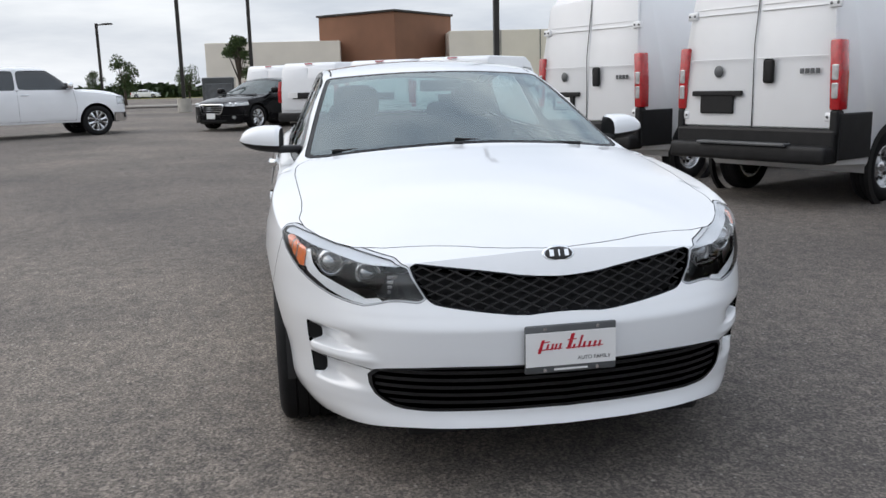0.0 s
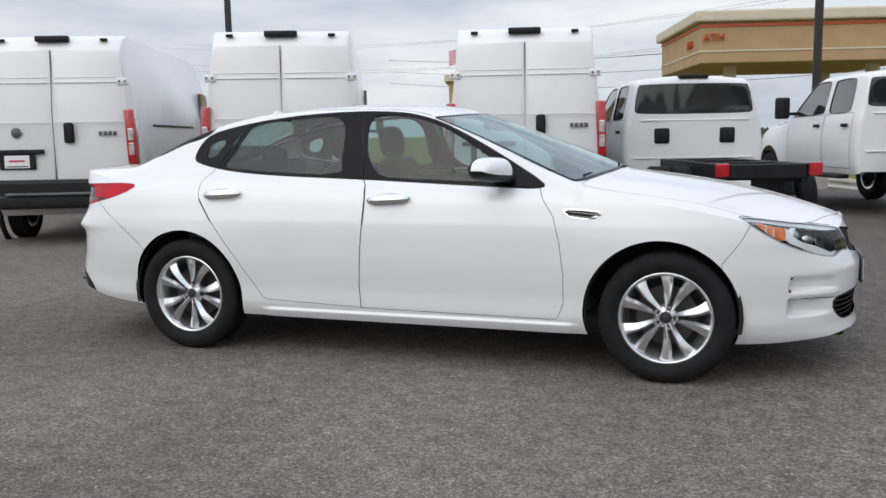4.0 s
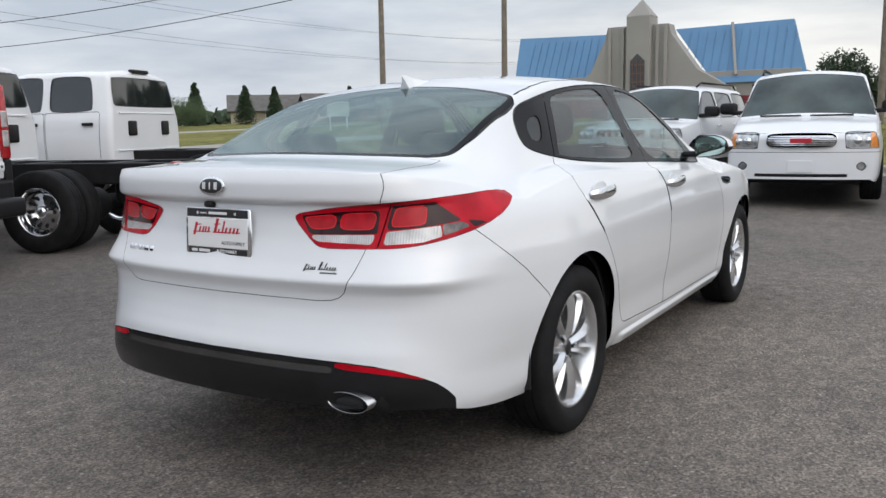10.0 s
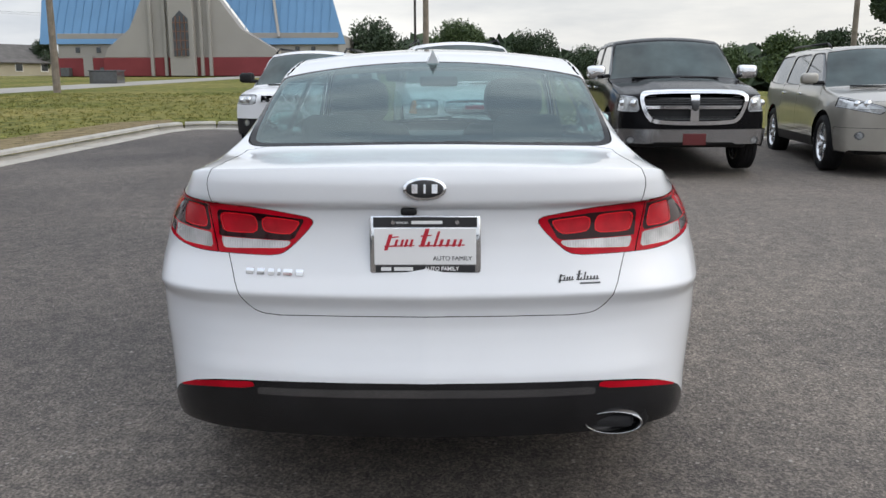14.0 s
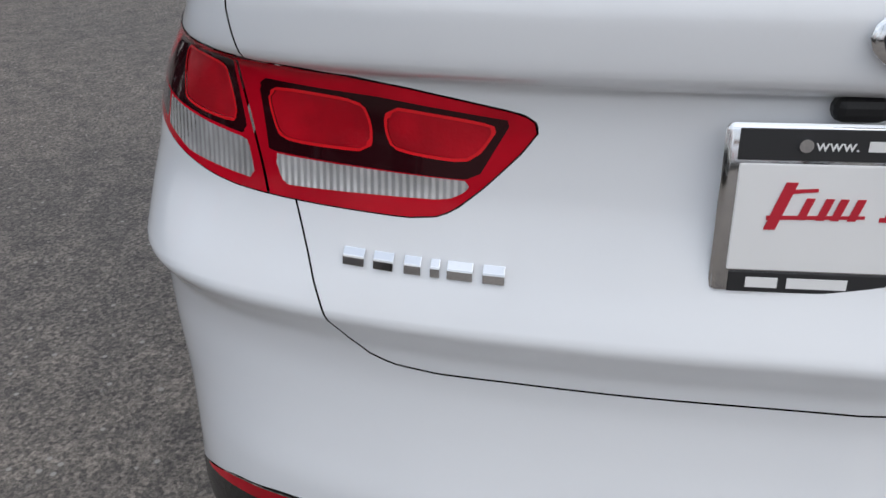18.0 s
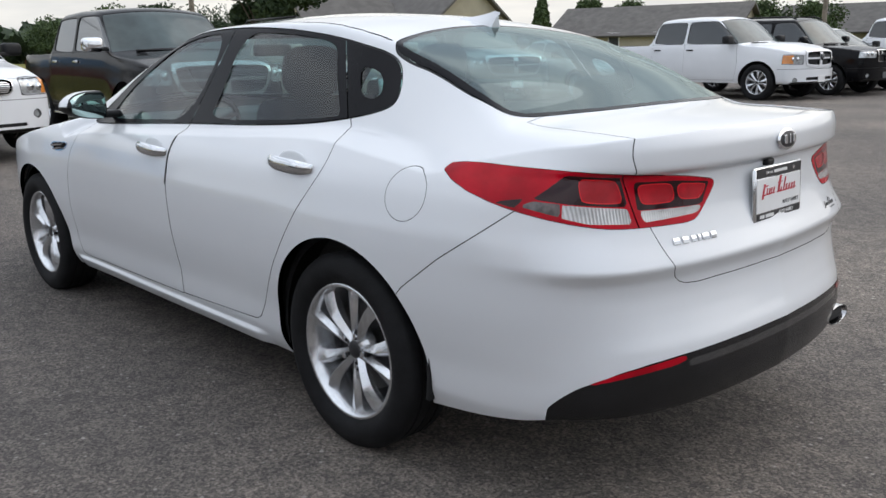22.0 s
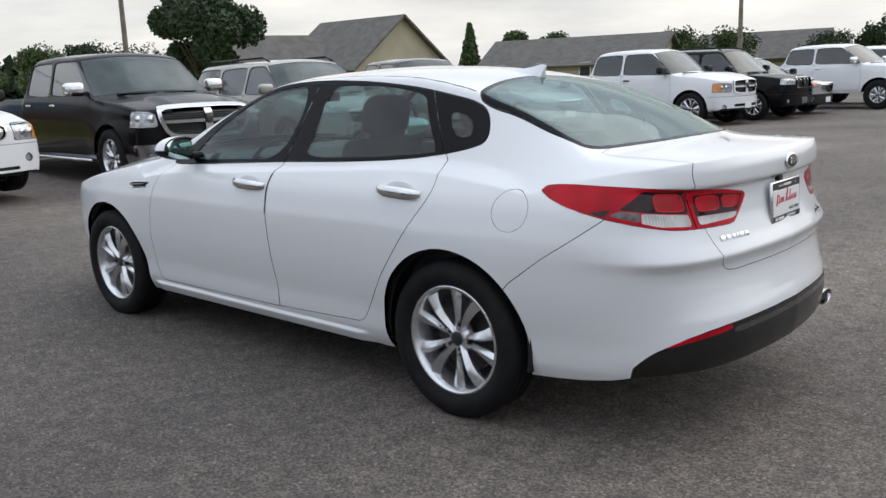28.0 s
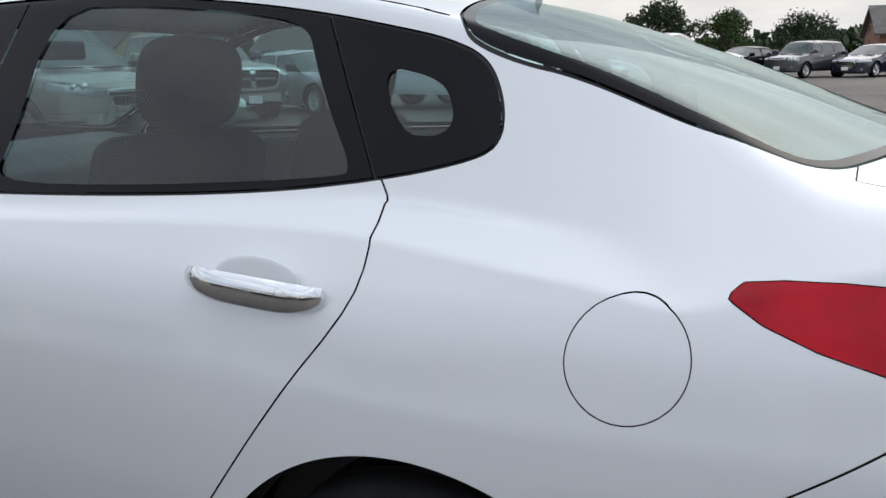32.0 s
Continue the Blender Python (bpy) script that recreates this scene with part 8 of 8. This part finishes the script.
for pts in ([(3.6, 8.3), (15.2, 8.6), (14.5, 3.0), (6.6, 3.0)], [(-1.8, 8.4), (-12.7, 8.6), (-14.6, 2.9), (-6.4, 2.9)]):
    roof = prism_bm(pts, .2, .6, "x", bevel=.03)
    for v in roof.verts:
        v.co.x += (v.co.z - 3.6) * .55
    r = part("roof", roof, M_BLUE_ROOF, ch)
    lo, hi = min(p[0] for p in pts) + 1.6, max(p[0] for p in pts) - 1.4
    for y in np.arange(lo, hi, .8):
        seam = box_bm((.05, .05, 4.6), (0, 0, 0))
        bmesh.ops.transform(seam, matrix=Matrix.Translation((.2 + .55 * 2.2, y, 5.9)) @ Matrix.Rotation(math.atan(.55), 4, "Y"), verts=seam.verts)
        part("roof_seam", seam, M_BLUE_ROOF, r)
part("roof_pipe", rod_bm((2.5, -7.3, 8.6), (-.1, -8.3, 3.6), .14, None, 8), M_GREY_WALL, ch)
wall_box("door", ch, -.12, .02, -8.2, -7.0, 0, 2.3, M_WINDOW, .02)
wall_box("door_frame", ch, -.08, .0, -8.4, -6.8, 0, 2.5, M_CREAM, .02)
for y in (-11.5, -10, 9, 11):
    wall_box("window", ch, .05, .17, y - .2, y + .2, 2.2, 2.7, M_WINDOW, .02)
wall_box("side_door", ch, -.06, .02, 9.6, 10.5, 0, 2.0, M_GREY_WALL, .02)
for y in (12, 8.2):
    wall_box("wall_unit", ch, -.9, -.1, y - .4, y + .4, 0, .8, M_GREY_FRAME, .03)


def house(label, x, y, w, d, wall_h, ridge, turn, wall, z=0.0, hip=.0):
    """A house with a pitched roof, gables, windows and a door; its long side w, ridge along it."""
    h = thing("house", label, "house", "houses beyond the lot", at=Matrix.Translation((x, y, ground_z(min(x, 90), y) + z)) @ Matrix.Rotation(radians(turn), 4, "Z"))
    wall_box("wall", h, -w / 2, w / 2, -d / 2, d / 2, 0, wall_h, wall)
    for sx in (-1, 1):
        part("gable", prism_bm([(-d / 2, wall_h), (d / 2, wall_h), (0, ridge)], sx * (w / 2 - .15), sx * (w / 2 - .02), "x"), wall, h)
    for sy in (-1, 1):
        roof = bmesh.new()
        e = .5
        dz = (ridge - wall_h) / (d / 2) * e
        vs = [roof.verts.new(p) for p in ((-w / 2 - e, sy * (d / 2 + e), wall_h - dz), (w / 2 + e, sy * (d / 2 + e), wall_h - dz), (w / 2 + e - hip, 0, ridge + .05), (-w / 2 - e + hip, 0, ridge + .05))]
        roof.faces.new(vs)
        bmesh.ops.recalc_face_normals(roof, faces=roof.faces)
        bmesh.ops.solidify(roof, geom=list(roof.faces), thickness=.18)
        part("roof", roof, M_SHINGLE, h)
        if hip:
            for sx in (-1, 1):
                hp = bmesh.new()
                hp.faces.new([hp.verts.new(p) for p in ((sx * (w / 2 + e), -(d / 2 + e), wall_h - dz), (sx * (w / 2 + e), d / 2 + e, wall_h - dz), (sx * (w / 2 + e - hip), 0, ridge + .05))])
                part("hip_roof", hp, M_SHINGLE, h) if sy > 0 else hp.free()
        n = max(2, int(w / 3.5))
        for k in range(n):
            cx = -w / 2 + w * (k + .5) / n
            fr = wall_box("window_frame", h, cx - .55, cx + .55, sy * d / 2 - .05, sy * d / 2 + .05, 1.0, 2.3, M_PLATE, .02)
            wall_box("pane", fr, cx - .47, cx + .47, sy * d / 2 - .07, sy * d / 2 + .07, 1.08, 2.22, M_WINDOW, 0)
    return h


house("large beige house with a steep grey shingle roof", 53.6, -50.5, 10, 11.6, 2.6, 6.75, 0, M_SIDING, 0)
house("beige house wing with a grey gable roof", 57.5, -43.6, 8, 8, 2.6, 5.3, 75, M_SIDING, 0)
house("long low house with a grey shingle roof", 42, -68.2, 17, 9, 2.3, 4.7, 12, M_SIDING, 0)
house("low house with a grey roof behind a pole", 31.0, -85.5, 12, 9, 2.3, 4.75, 8, M_SIDING, 0)
house("low long building beside a road", -9, -93, 16, 10, 2.6, 5.0, 8, M_BRICK, 0)
for x, y, t, wl_ in ((98, 78, -40, M_BRICK), (104, 69, -35, M_SIDING), (110, 60, -30, M_SIDING), (93, 88, -45, M_SIDING)):
    house("two-tone family house beyond the field", x, y, 11, 9, 2.4, 4.6, t, wl_, -.3)

# ---- poles, wires and the pylon ----
def lamp_post(x, y, h, heads=1, turn=0, label="tall dark bronze lamp post with a flat head"):
    p = thing("lamp_post", label, "lamp post", "lot lamps")
    z = ground_z(x, y)
    part("shaft", box_bm((.16, .16, h), (x, y, z + h / 2), .01), M_POLE, p)
    part("base", rod_bm((x, y, z), (x, y, z + .6), .30, .30, 16), M_CONCRETE, p)
    for k in range(heads):
        a = radians(turn + 180 * k)
        part("arm", rod_bm((x, y, z + h - .1), (x + math.cos(a) * .6, y + math.sin(a) * .6, z + h - .1), .04), M_POLE, p)
        part("lamp_head", along(box_bm((.6, .34, .10), (0, 0, 0), .02), (x + math.cos(a) * .85, y + math.sin(a) * .85, z + h - .08), turn), M_POLE, p)


lamp_post(3.2, 14.3, 9.5)
lamp_post(-19.7, 5.42, 9.0)
lamp_post(-51.8, 20.9, 5.5, 1, 60)
lamp_post(-35, -5.0, 9.5)
lamp_post(-36, -2.0, 9.5)
lamp_post(-54, -12.0, 5.2, 1, 60)
lamp_post(-14.5, 20, 7.0, 2, 20)
lamp_post(56, 2.4, 7.5, 1, 90)
lamp_post(-6, -70, 8.0, 1, 0)


def wood_pole(x, y, h, arm=True):
    p = thing("utility_pole", "weathered wooden utility pole with cross arm", "utility pole", "utility poles")
    z = ground_z(min(x, 90), y)
    part("shaft", rod_bm((x, y, z), (x, y, z + h), .17, .11, 12), M_WOOD_POLE, p)
    if arm:
        turn = 70 if y > 50 else -20
        part("cross_arm", along(box_bm((.12, 2.4, .14), (0, 0, 0), .01), (x, y, z + h - .5), turn), M_WOOD_POLE, p)
        if y > 50:
            part("cross_arm", along(box_bm((.12, 2.0, .14), (0, 0, 0), .01), (x, y, z + h - 1.3), turn), M_WOOD_POLE, p)
        for k in (-1, -.4, .4, 1):
            part("insulator", rod_bm((x + .34 * k, y + 1.0 * k, z + h - .43), (x + .34 * k, y + 1.0 * k, z + h - .23), .05, .03, 8), M_GREY_FRAME, p)
    return Vector((x, y, z + h))


tops = [wood_pole(*q) for q in ((22.8, 60.3, 8.8, True), (32.3, 23.8, 11.0, True), (35.0, 18.1, 10.5, False), (40.0, 1.2, 10.0, True), (43, -22, 10.5, True), (19.5, -52, 9.0, False))]
for dx, dy in ((-.55, .1), (.05, -.45), (.6, -.1)):
    part("transformer", rod_bm((22.8 + dx, 60.3 + dy, 5.9), (22.8 + dx, 60.3 + dy, 6.9), .24, None, 12), M_STEEL, bpy.data.objects["utility_pole"], smooth=True, angle=40)


def cable(a, b, sag, label="sagging overhead power cable"):
    pts = [Vector(a).lerp(Vector(b), t) - Vector((0, 0, sag * 4 * t * (1 - t))) for t in np.linspace(0, 1, 15)]
    cu = bpy.data.curves.new("cable", "CURVE")
    cu.dimensions, cu.bevel_depth, cu.bevel_resolution = "3D", .022, 1
    sp = cu.splines.new("POLY")
    sp.points.add(len(pts) - 1)
    for q, v in zip(sp.points, pts):
        q.co = (*v, 1)
    cu.materials.append(M_WIRE)
    ob = new("cable", cu)
    tagged(ob, label, "cable", "overhead cables")


for dz, off in ((-.2, .9), (-.2, -.9), (-1.6, 0), (-3.0, 0)):
    for a, b in ((tops[0], tops[1]), (tops[1], tops[3]), (tops[3], tops[4])):
        cable((a.x + off * .34, a.y + off, a.z + dz), (b.x + off * .34, b.y + off, b.z + dz), .9)
    a = tops[0]
    cable((a.x + off, a.y, a.z + dz), (-40, 95, 11 + dz), 1.5)
    a = tops[4]
    cable((a.x + off, a.y, a.z + dz), (20, -60, 10 + dz), 1.0)
for z in (9.0, 10.4):
    cable((48, -30, z), (-30, -62, z + .5), .8)

pylon = thing("pylon", "grey lattice transmission pylon with two cross arms", "pylon")
px0, py0, ph = 56, 133, 33
for k in range(4):
    sx, sy = ((1, 1), (1, -1), (-1, -1), (-1, 1))[k]
    part("leg", rod_bm((px0 + sx * 2.4, py0 + sy * 2.4, 0), (px0 + sx * .6, py0 + sy * .6, ph), .18, .12, 6), M_STEEL, pylon)
for i in range(9):
    z0, z1 = ph * i / 9, ph * (i + 1) / 9
    w0, w1 = 2.4 - 1.8 * i / 9, 2.4 - 1.8 * (i + 1) / 9
    for sx, sy, tx, ty in ((1, 1, 1, -1), (1, -1, -1, -1), (-1, -1, -1, 1), (-1, 1, 1, 1)):
        part("brace", rod_bm((px0 + sx * w0, py0 + sy * w0, z0), (px0 + tx * w1, py0 + ty * w1, z1), .09, None, 5), M_STEEL, pylon)
        part("brace", rod_bm((px0 + tx * w0, py0 + ty * w0, z0), (px0 + sx * w1, py0 + sy * w1, z1), .09, None, 5), M_STEEL, pylon)
for z, w in ((22.5, 6.5), (28, 5.5)):
    part("cross_arm", rod_bm((px0 - w, py0 + w * .35, z), (px0 + w, py0 - w * .35, z), .22, None, 6), M_STEEL, pylon)
    for k in (-1, 1):
        part("arm_stay", rod_bm((px0 + k * w, py0 - k * w * .35, z), (px0, py0, z + 2.5), .10, None, 5), M_STEEL, pylon)
        for s in (1, -1):
            cable((px0 + k * w, py0 - k * w * .35, z - 1.2), (px0 + k * w + s * 200, py0 - k * w * .35 - s * 60, z - 1.2), 6)

# ---- trees and shrubs ----
M_BARK = mat("tree_bark", (.09, .07, .055), .95, spread=.3, scale=8, bump=.4, bump_scale=30)


def leaf_mat(name, a, b):
    m = mat(name, a, .75, spread=.0)
    nt = m.node_tree
    g = nt.nodes.new("ShaderNodeNewGeometry")
    r = nt.nodes.new("ShaderNodeValToRGB")
    r.color_ramp.elements[0].color, r.color_ramp.elements[1].color = (*a, 1), (*b, 1)
    nt.links.new(g.outputs["Random Per Island"], r.inputs["Fac"])
    nt.links.new(r.outputs["Color"], nt.nodes["Principled BSDF"].inputs["Base Color"])
    return m


M_LEAF = leaf_mat("green_leaves", (.022, .045, .012), (.075, .115, .032))
M_LEAF_DARK = leaf_mat("dark_green_leaves", (.014, .030, .012), (.045, .075, .028))


def tree(label, x, y, h, spread, leaves=900, dark=False, seed=1, trunk=.28, conifer=False, z=None, low_crown=.32, leaf=.027):
    """A tapered trunk with limbs and a crown of many small leaf clumps in uneven masses."""
    rng = random.Random(seed)
    base = ground_z(min(x, 90), y) if z is None else z
    t = thing("tree", label, "tree", "trees round the lot", at=Matrix.Translation((x, y, base)))
    bm = rod_bm((0, 0, -.1), (.05 * h * rng.uniform(-.3, .3), 0, h * (.9 if conifer else .55)), h * .022 + .04, h * .010, 8)
    masses = []
    if conifer:
        for k in range(16):
            f = k / 16
            masses.append((Vector((rng.uniform(-.1, .1), rng.uniform(-.1, .1), h * (.12 + .85 * f))), spread * (1 - f) * .75 + .12))
    else:
        for k in range(19):
            a, r = rng.uniform(0, 6.28), spread * rng.uniform(.15, .75)
            zc = h * rng.uniform(low_crown, .86)
            r *= 1 - .6 * max(0, zc / h - .6) / .4
            c = Vector((math.cos(a) * r, math.sin(a) * r, zc))
            masses.append((c, spread * rng.uniform(.22, .42)))
            rod_bm((0, 0, h * trunk + h * rng.uniform(0, .15)), c, h * .010 + .015, .01, 5, bm)
    part("trunk", bm, M_BARK, t, smooth=True)
    verts, faces = [], []
    size = max(.06, h * leaf)
    for k in range(int(leaves * 4.6)):
        c, r = masses[rng.randrange(len(masses))]
        d = Vector((rng.gauss(0, 1), rng.gauss(0, 1), rng.gauss(0, .8)))
        d.normalize()
        p = c + d * r * rng.uniform(.45, 1.05)
        u = Vector((rng.gauss(0, 1), rng.gauss(0, 1), rng.gauss(0, 1))).normalized()
        w = u.orthogonal().normalized() * size * rng.uniform(.5, 1.2)
        u = u * size * rng.uniform(.6, 1.3)
        b = len(verts)
        n = u.cross(w).normalized() * size * .2
        verts += [p - u, p + w * .7 + n, p + u, p - w * .7 + n]
        faces += [(b, b + 1, b + 2), (b, b + 2, b + 3)]
    crown = link("crown", verts, faces, M_LEAF_DARK if dark else M_LEAF, t, smooth=False)
    return t


tree("large dark green tree in front of houses", 34.0, -21.4, 7.6, 2.9, 6500, True, 3, .12, low_crown=.24, leaf=.016)
for k, (x, y, h, s, dk, cf) in enumerate(((58.5, -71.5, 7.6, 2.0, False, True), (55, -76, 6.4, 2.4, False, False), (51.5, -78, 6.0, 2.8, False, False), (34, -73.5, 5.2, 3.2, False, False), (30, -75, 4.8, 3.0, False, False), (16.5, -79, 6.0, 4.2, True, False),
                                          (22, -77.5, 4.2, 3.0, True, False), (11, -80, 5.0, 3.2, False, False), (5, -88, 5.0, 4.0, True, False), (-4, -92, 4.6, 3.6, True, False), (64, -40, 5.0, 2.6, False, False), (70, -33, 5.5, 3.0, True, False), (66, -27, 5.0, 3.0, False, False))):
    tree("leafy tree among the houses", x, y, h, s, 1100, dk, 20 + k, .2, cf)
for k, (x, y, h, s, dk) in enumerate(((90, 8, 6.0, 4.6, True), (90, -1, 5.6, 4.2, False), (90, -9, 5.0, 4.0, True), (89, -15, 4.8, 3.8, True), (88, -21, 5.2, 4.0, True), (86, -29, 4.6, 3.6, False), (83, -36, 5.6, 4.2, False), (81, -43, 5.4, 4.4, True), (78, -52, 5.2, 4.4, False))):
    tree("broad leafy tree on the field's edge", x, y, h, s, 1500, dk, 40 + k, .15)
for k, (x, y, h, s, dk, cf) in enumerate(((21, 92, 6.5, 4.0, True, False), (26, 91, 5.6, 4.2, False, False), (41.5, 85, 3.6, 2.6, True, False), (46.5, 82, 6.2, 3.6, False, False), (38, 88, 8.6, 5.2, True, True), (52, 79, 3.8, 4.0, False, False), (56, 77, 3.6, 4.2, True, False), (62, 73, 3.2, 4.0, False, False),
                                          (68, 88, 4.0, 4.5, True, False), (75, 84, 6.0, 2.0, True, True), (80, 80, 5.5, 2.0, True, True), (88, 82, 5.5, 1.9, True, True), (95, 74, 5.4, 2.0, True, True), (100, 66, 5.0, 1.8, True, True), (106, 63, 5.6, 2.2, False, False), (113, 55, 5.2, 2.4, True, False), (15, 95, 5.0, 4.2, False, False))):
    tree("tree along the far side of the field", x, y, h, s, 1300, dk, 60 + k, .2, cf)
for k, (x, y, h, s) in enumerate(((-54.4, -10.7, 3.4, 1.1), (-46.0, -3.0, 4.2, 1.0), (-58, -7, 2.6, 1.2), (-62, -14, 2.6, .8))):
    tree("young planted tree by the road", x, y, h, s, 420, False, 90 + k, .25, leaf=.022)


def wood_edge(name, pts, h, label, seed, depth=5.0, per=26):
    """A distant band of woodland: many leaf clumps along a line, with an uneven top."""
    rng = random.Random(seed)
    verts, faces = [], []
    for (x0, y0), (x1, y1) in zip(pts, pts[1:]):
        n = int(math.hypot(x1 - x0, y1 - y0) * per / 10)
        for k in range(n):
            t = rng.random()
            x, y = x0 + (x1 - x0) * t + rng.uniform(-depth, depth), y0 + (y1 - y0) * t + rng.uniform(-depth, depth)
            top = h * (.65 + .35 * noise.noise(Vector((x * .07, y * .07, seed)))) * rng.uniform(.6, 1.1)
            z = ground_z(min(x, 90), y) - .3
            for _ in range(14):
                p = Vector((x + rng.gauss(0, 1.6), y + rng.gauss(0, 1.6), z + top * rng.random()**.7))
                s = rng.uniform(.5, 1.3)
                u = Vector((rng.gauss(0, 1), rng.gauss(0, 1), rng.gauss(0, 1))).normalized()
                w = u.orthogonal().normalized() * s
                u = u * s
                b = len(verts)
                verts += [p - u, p + w * .7, p + u, p - w * .7]
                faces += [(b, b + 1, b + 2), (b, b + 2, b + 3)]
    ob = link(name, verts, faces, M_LEAF_DARK, smooth=False)
    return tagged(ob, label, "woodland", kind="stuff")


wood_edge("far_woods", [(10, 170), (80, 150), (140, 110), (170, 60)], 5.0, "distant band of green woodland beyond the fields", 5)
wood_edge("far_woods", [(170, 60), (160, -10), (140, -70), (90, -120)], 6.0, "distant band of dark green trees", 6)
wood_edge("far_woods", [(90, -120), (30, -140), (-40, -150), (-110, -140)], 6.0, "distant low line of trees", 7)
wood_edge("far_woods", [(104, 6), (102, -12), (98, -30), (92, -50), (82, -66)], 6.0, "dense dark green trees behind the field", 9, 3.0, 40)
wood_edge("far_woods", [(-160, -60), (-170, 0), (-160, 40)], 3.0, "distant low green hedge line", 8)

# ---- roads and small things beyond the kerb ----
M_ROAD = mat("pale_concrete_road", (.33, .315, .285), .9, spread=.12, scale=1.5)
for pts, lab in (([(14, 22), (120, 12), (120, 16), (14, 27)], "pale concrete drive across the grass"), ([(20, 50), (120, 46), (120, 51), (20, 56)], "grey road beyond the field"), ([(-45, -60), (-42, -60), (-42, 60), (-45, 60)], "road beyond the lot's far end")):
    sheet("road", pts, M_ROAD, .112, lab, "road", 12.0)
sign = thing("road_sign", "small blue and white sign board on two posts", "sign", at=Matrix.Translation((27.5, 41, ground_z(27, 41))) @ Matrix.Rotation(radians(30), 4, "Z"))
for x in (-.32, .32):
    part("post", rod_bm((x, 0, 0), (x, 0, .95), .045), M_PLATE, sign)
bd = part("board", box_bm((.86, .06, .80), (0, 0, .98), .02), M_PAINT_NAVY, sign)
for z in (1.22, 1.02, .80):
    part("lettering_bar", box_bm((.6, .02, .09), (0, -.035, z)), M_PLATE, bd)
board = thing("sale_sign", "white notice board on two posts in the field", "sign", at=Matrix.Translation((44, 36, ground_z(44, 36))) @ Matrix.Rotation(radians(-40), 4, "Z"))
for x in (-.6, .6):
    part("post", rod_bm((x, 0, 0), (x, 0, 1.4), .05), M_PLATE, board)
part("board", box_bm((1.6, .06, 1.1), (0, 0, 1.6), .02), M_CREAM, board)
util = thing("utility_box", "low dark green utility cabinet on the grass", "cabinet", at=Matrix.Translation((52, 22.5, ground_z(52, 22))))
part("cabinet", box_bm((1.4, 1.8, .9), (0, 0, .45), .04), M_PAINT_GREY, util)
part("lid", box_bm((1.5, 1.9, .06), (0, 0, .93), .02), M_PAINT_GREY, util)
bins = thing("bin_enclosure", "dark grey waste bin enclosure", "enclosure", at=Matrix.Translation((-33, -3.3, 0)))
part("wall", box_bm((1.6, 1.3, 1.9), (0, 0, .95), .03), M_PAINT_GREY, bins)
part("gate", box_bm((.06, 1.1, 1.6), (.83, 0, .85), .02), M_GREY_FRAME, bins)


# ---- grass tufts along the kerb and loose stones on the asphalt ----
rng = np.random.default_rng(5)


def scatter(name, count, spots, material, label, category, shape):
    """Many small pieces in one mesh."""
    verts, faces = [], []
    for x, y, z in spots[:count]:
        shape(verts, faces, x, y, z)
    ob = link(name, np.array(verts), faces, material, None, "", None, False)
    return tagged(ob, label, category, kind="stuff")


def blade(verts, faces, x, y, z):
    for _ in range(5):
        a, h, w = rng.uniform(0, 6.28), rng.uniform(.025, .075), rng.uniform(.006, .014)
        dx, dy = math.cos(a), math.sin(a)
        ox, oy = x + rng.uniform(-.06, .06), y + rng.uniform(-.06, .06)
        k = len(verts)
        verts.extend([(ox - dy * w, oy + dx * w, z), (ox + dy * w, oy - dx * w, z), (ox + dx * h * .5, oy + dy * h * .5, z + h)])
        faces.append((k, k + 1, k + 2))


def pebble(verts, faces, x, y, z):
    s = rng.uniform(.003, .008)
    k = len(verts)
    for a in range(5):
        r = s * rng.uniform(.7, 1.3)
        verts.append((x + r * math.cos(a * 1.257), y + r * math.sin(a * 1.257), z + s * .15))
    verts.append((x, y, z + s * rng.uniform(.7, 1.1)))
    for a in range(5):
        faces.append((k + a, k + (a + 1) % 5, k + 5))


spots = []
while len(spots) < 7000:
    x, y = rng.uniform(6.5, 34), rng.uniform(-2, 20)
    edge = np.interp(x, [6.65, 10.1, 13.6, 14.3], [6.98, 6.70, 6.40, 6.15]) if x < 14.6 else -9
    if y > edge + .1 and (x < 14.8 or y > -1):
        if x > 14.8 or y > edge:
            spots.append((x, y, ground_z(x, y) + .095))
scatter("grass_tufts", 7000, spots, M_GRASS, "short uneven grass tufts on the verge", "grass", blade)
spots = []
while len(spots) < 1500:
    x, y = rng.uniform(-6, 6.5), rng.uniform(-5, 4.5)
    if not (-2.4 < x < 2.35 and abs(y) < .9):
        spots.append((x, y, ground_z(x, y)))
scatter("loose_gravel", 1500, spots, mat("pale_gravel", (.26, .24, .22), .9, spread=.45, scale=40), "loose pale gravel scattered on the asphalt", "gravel", pebble)
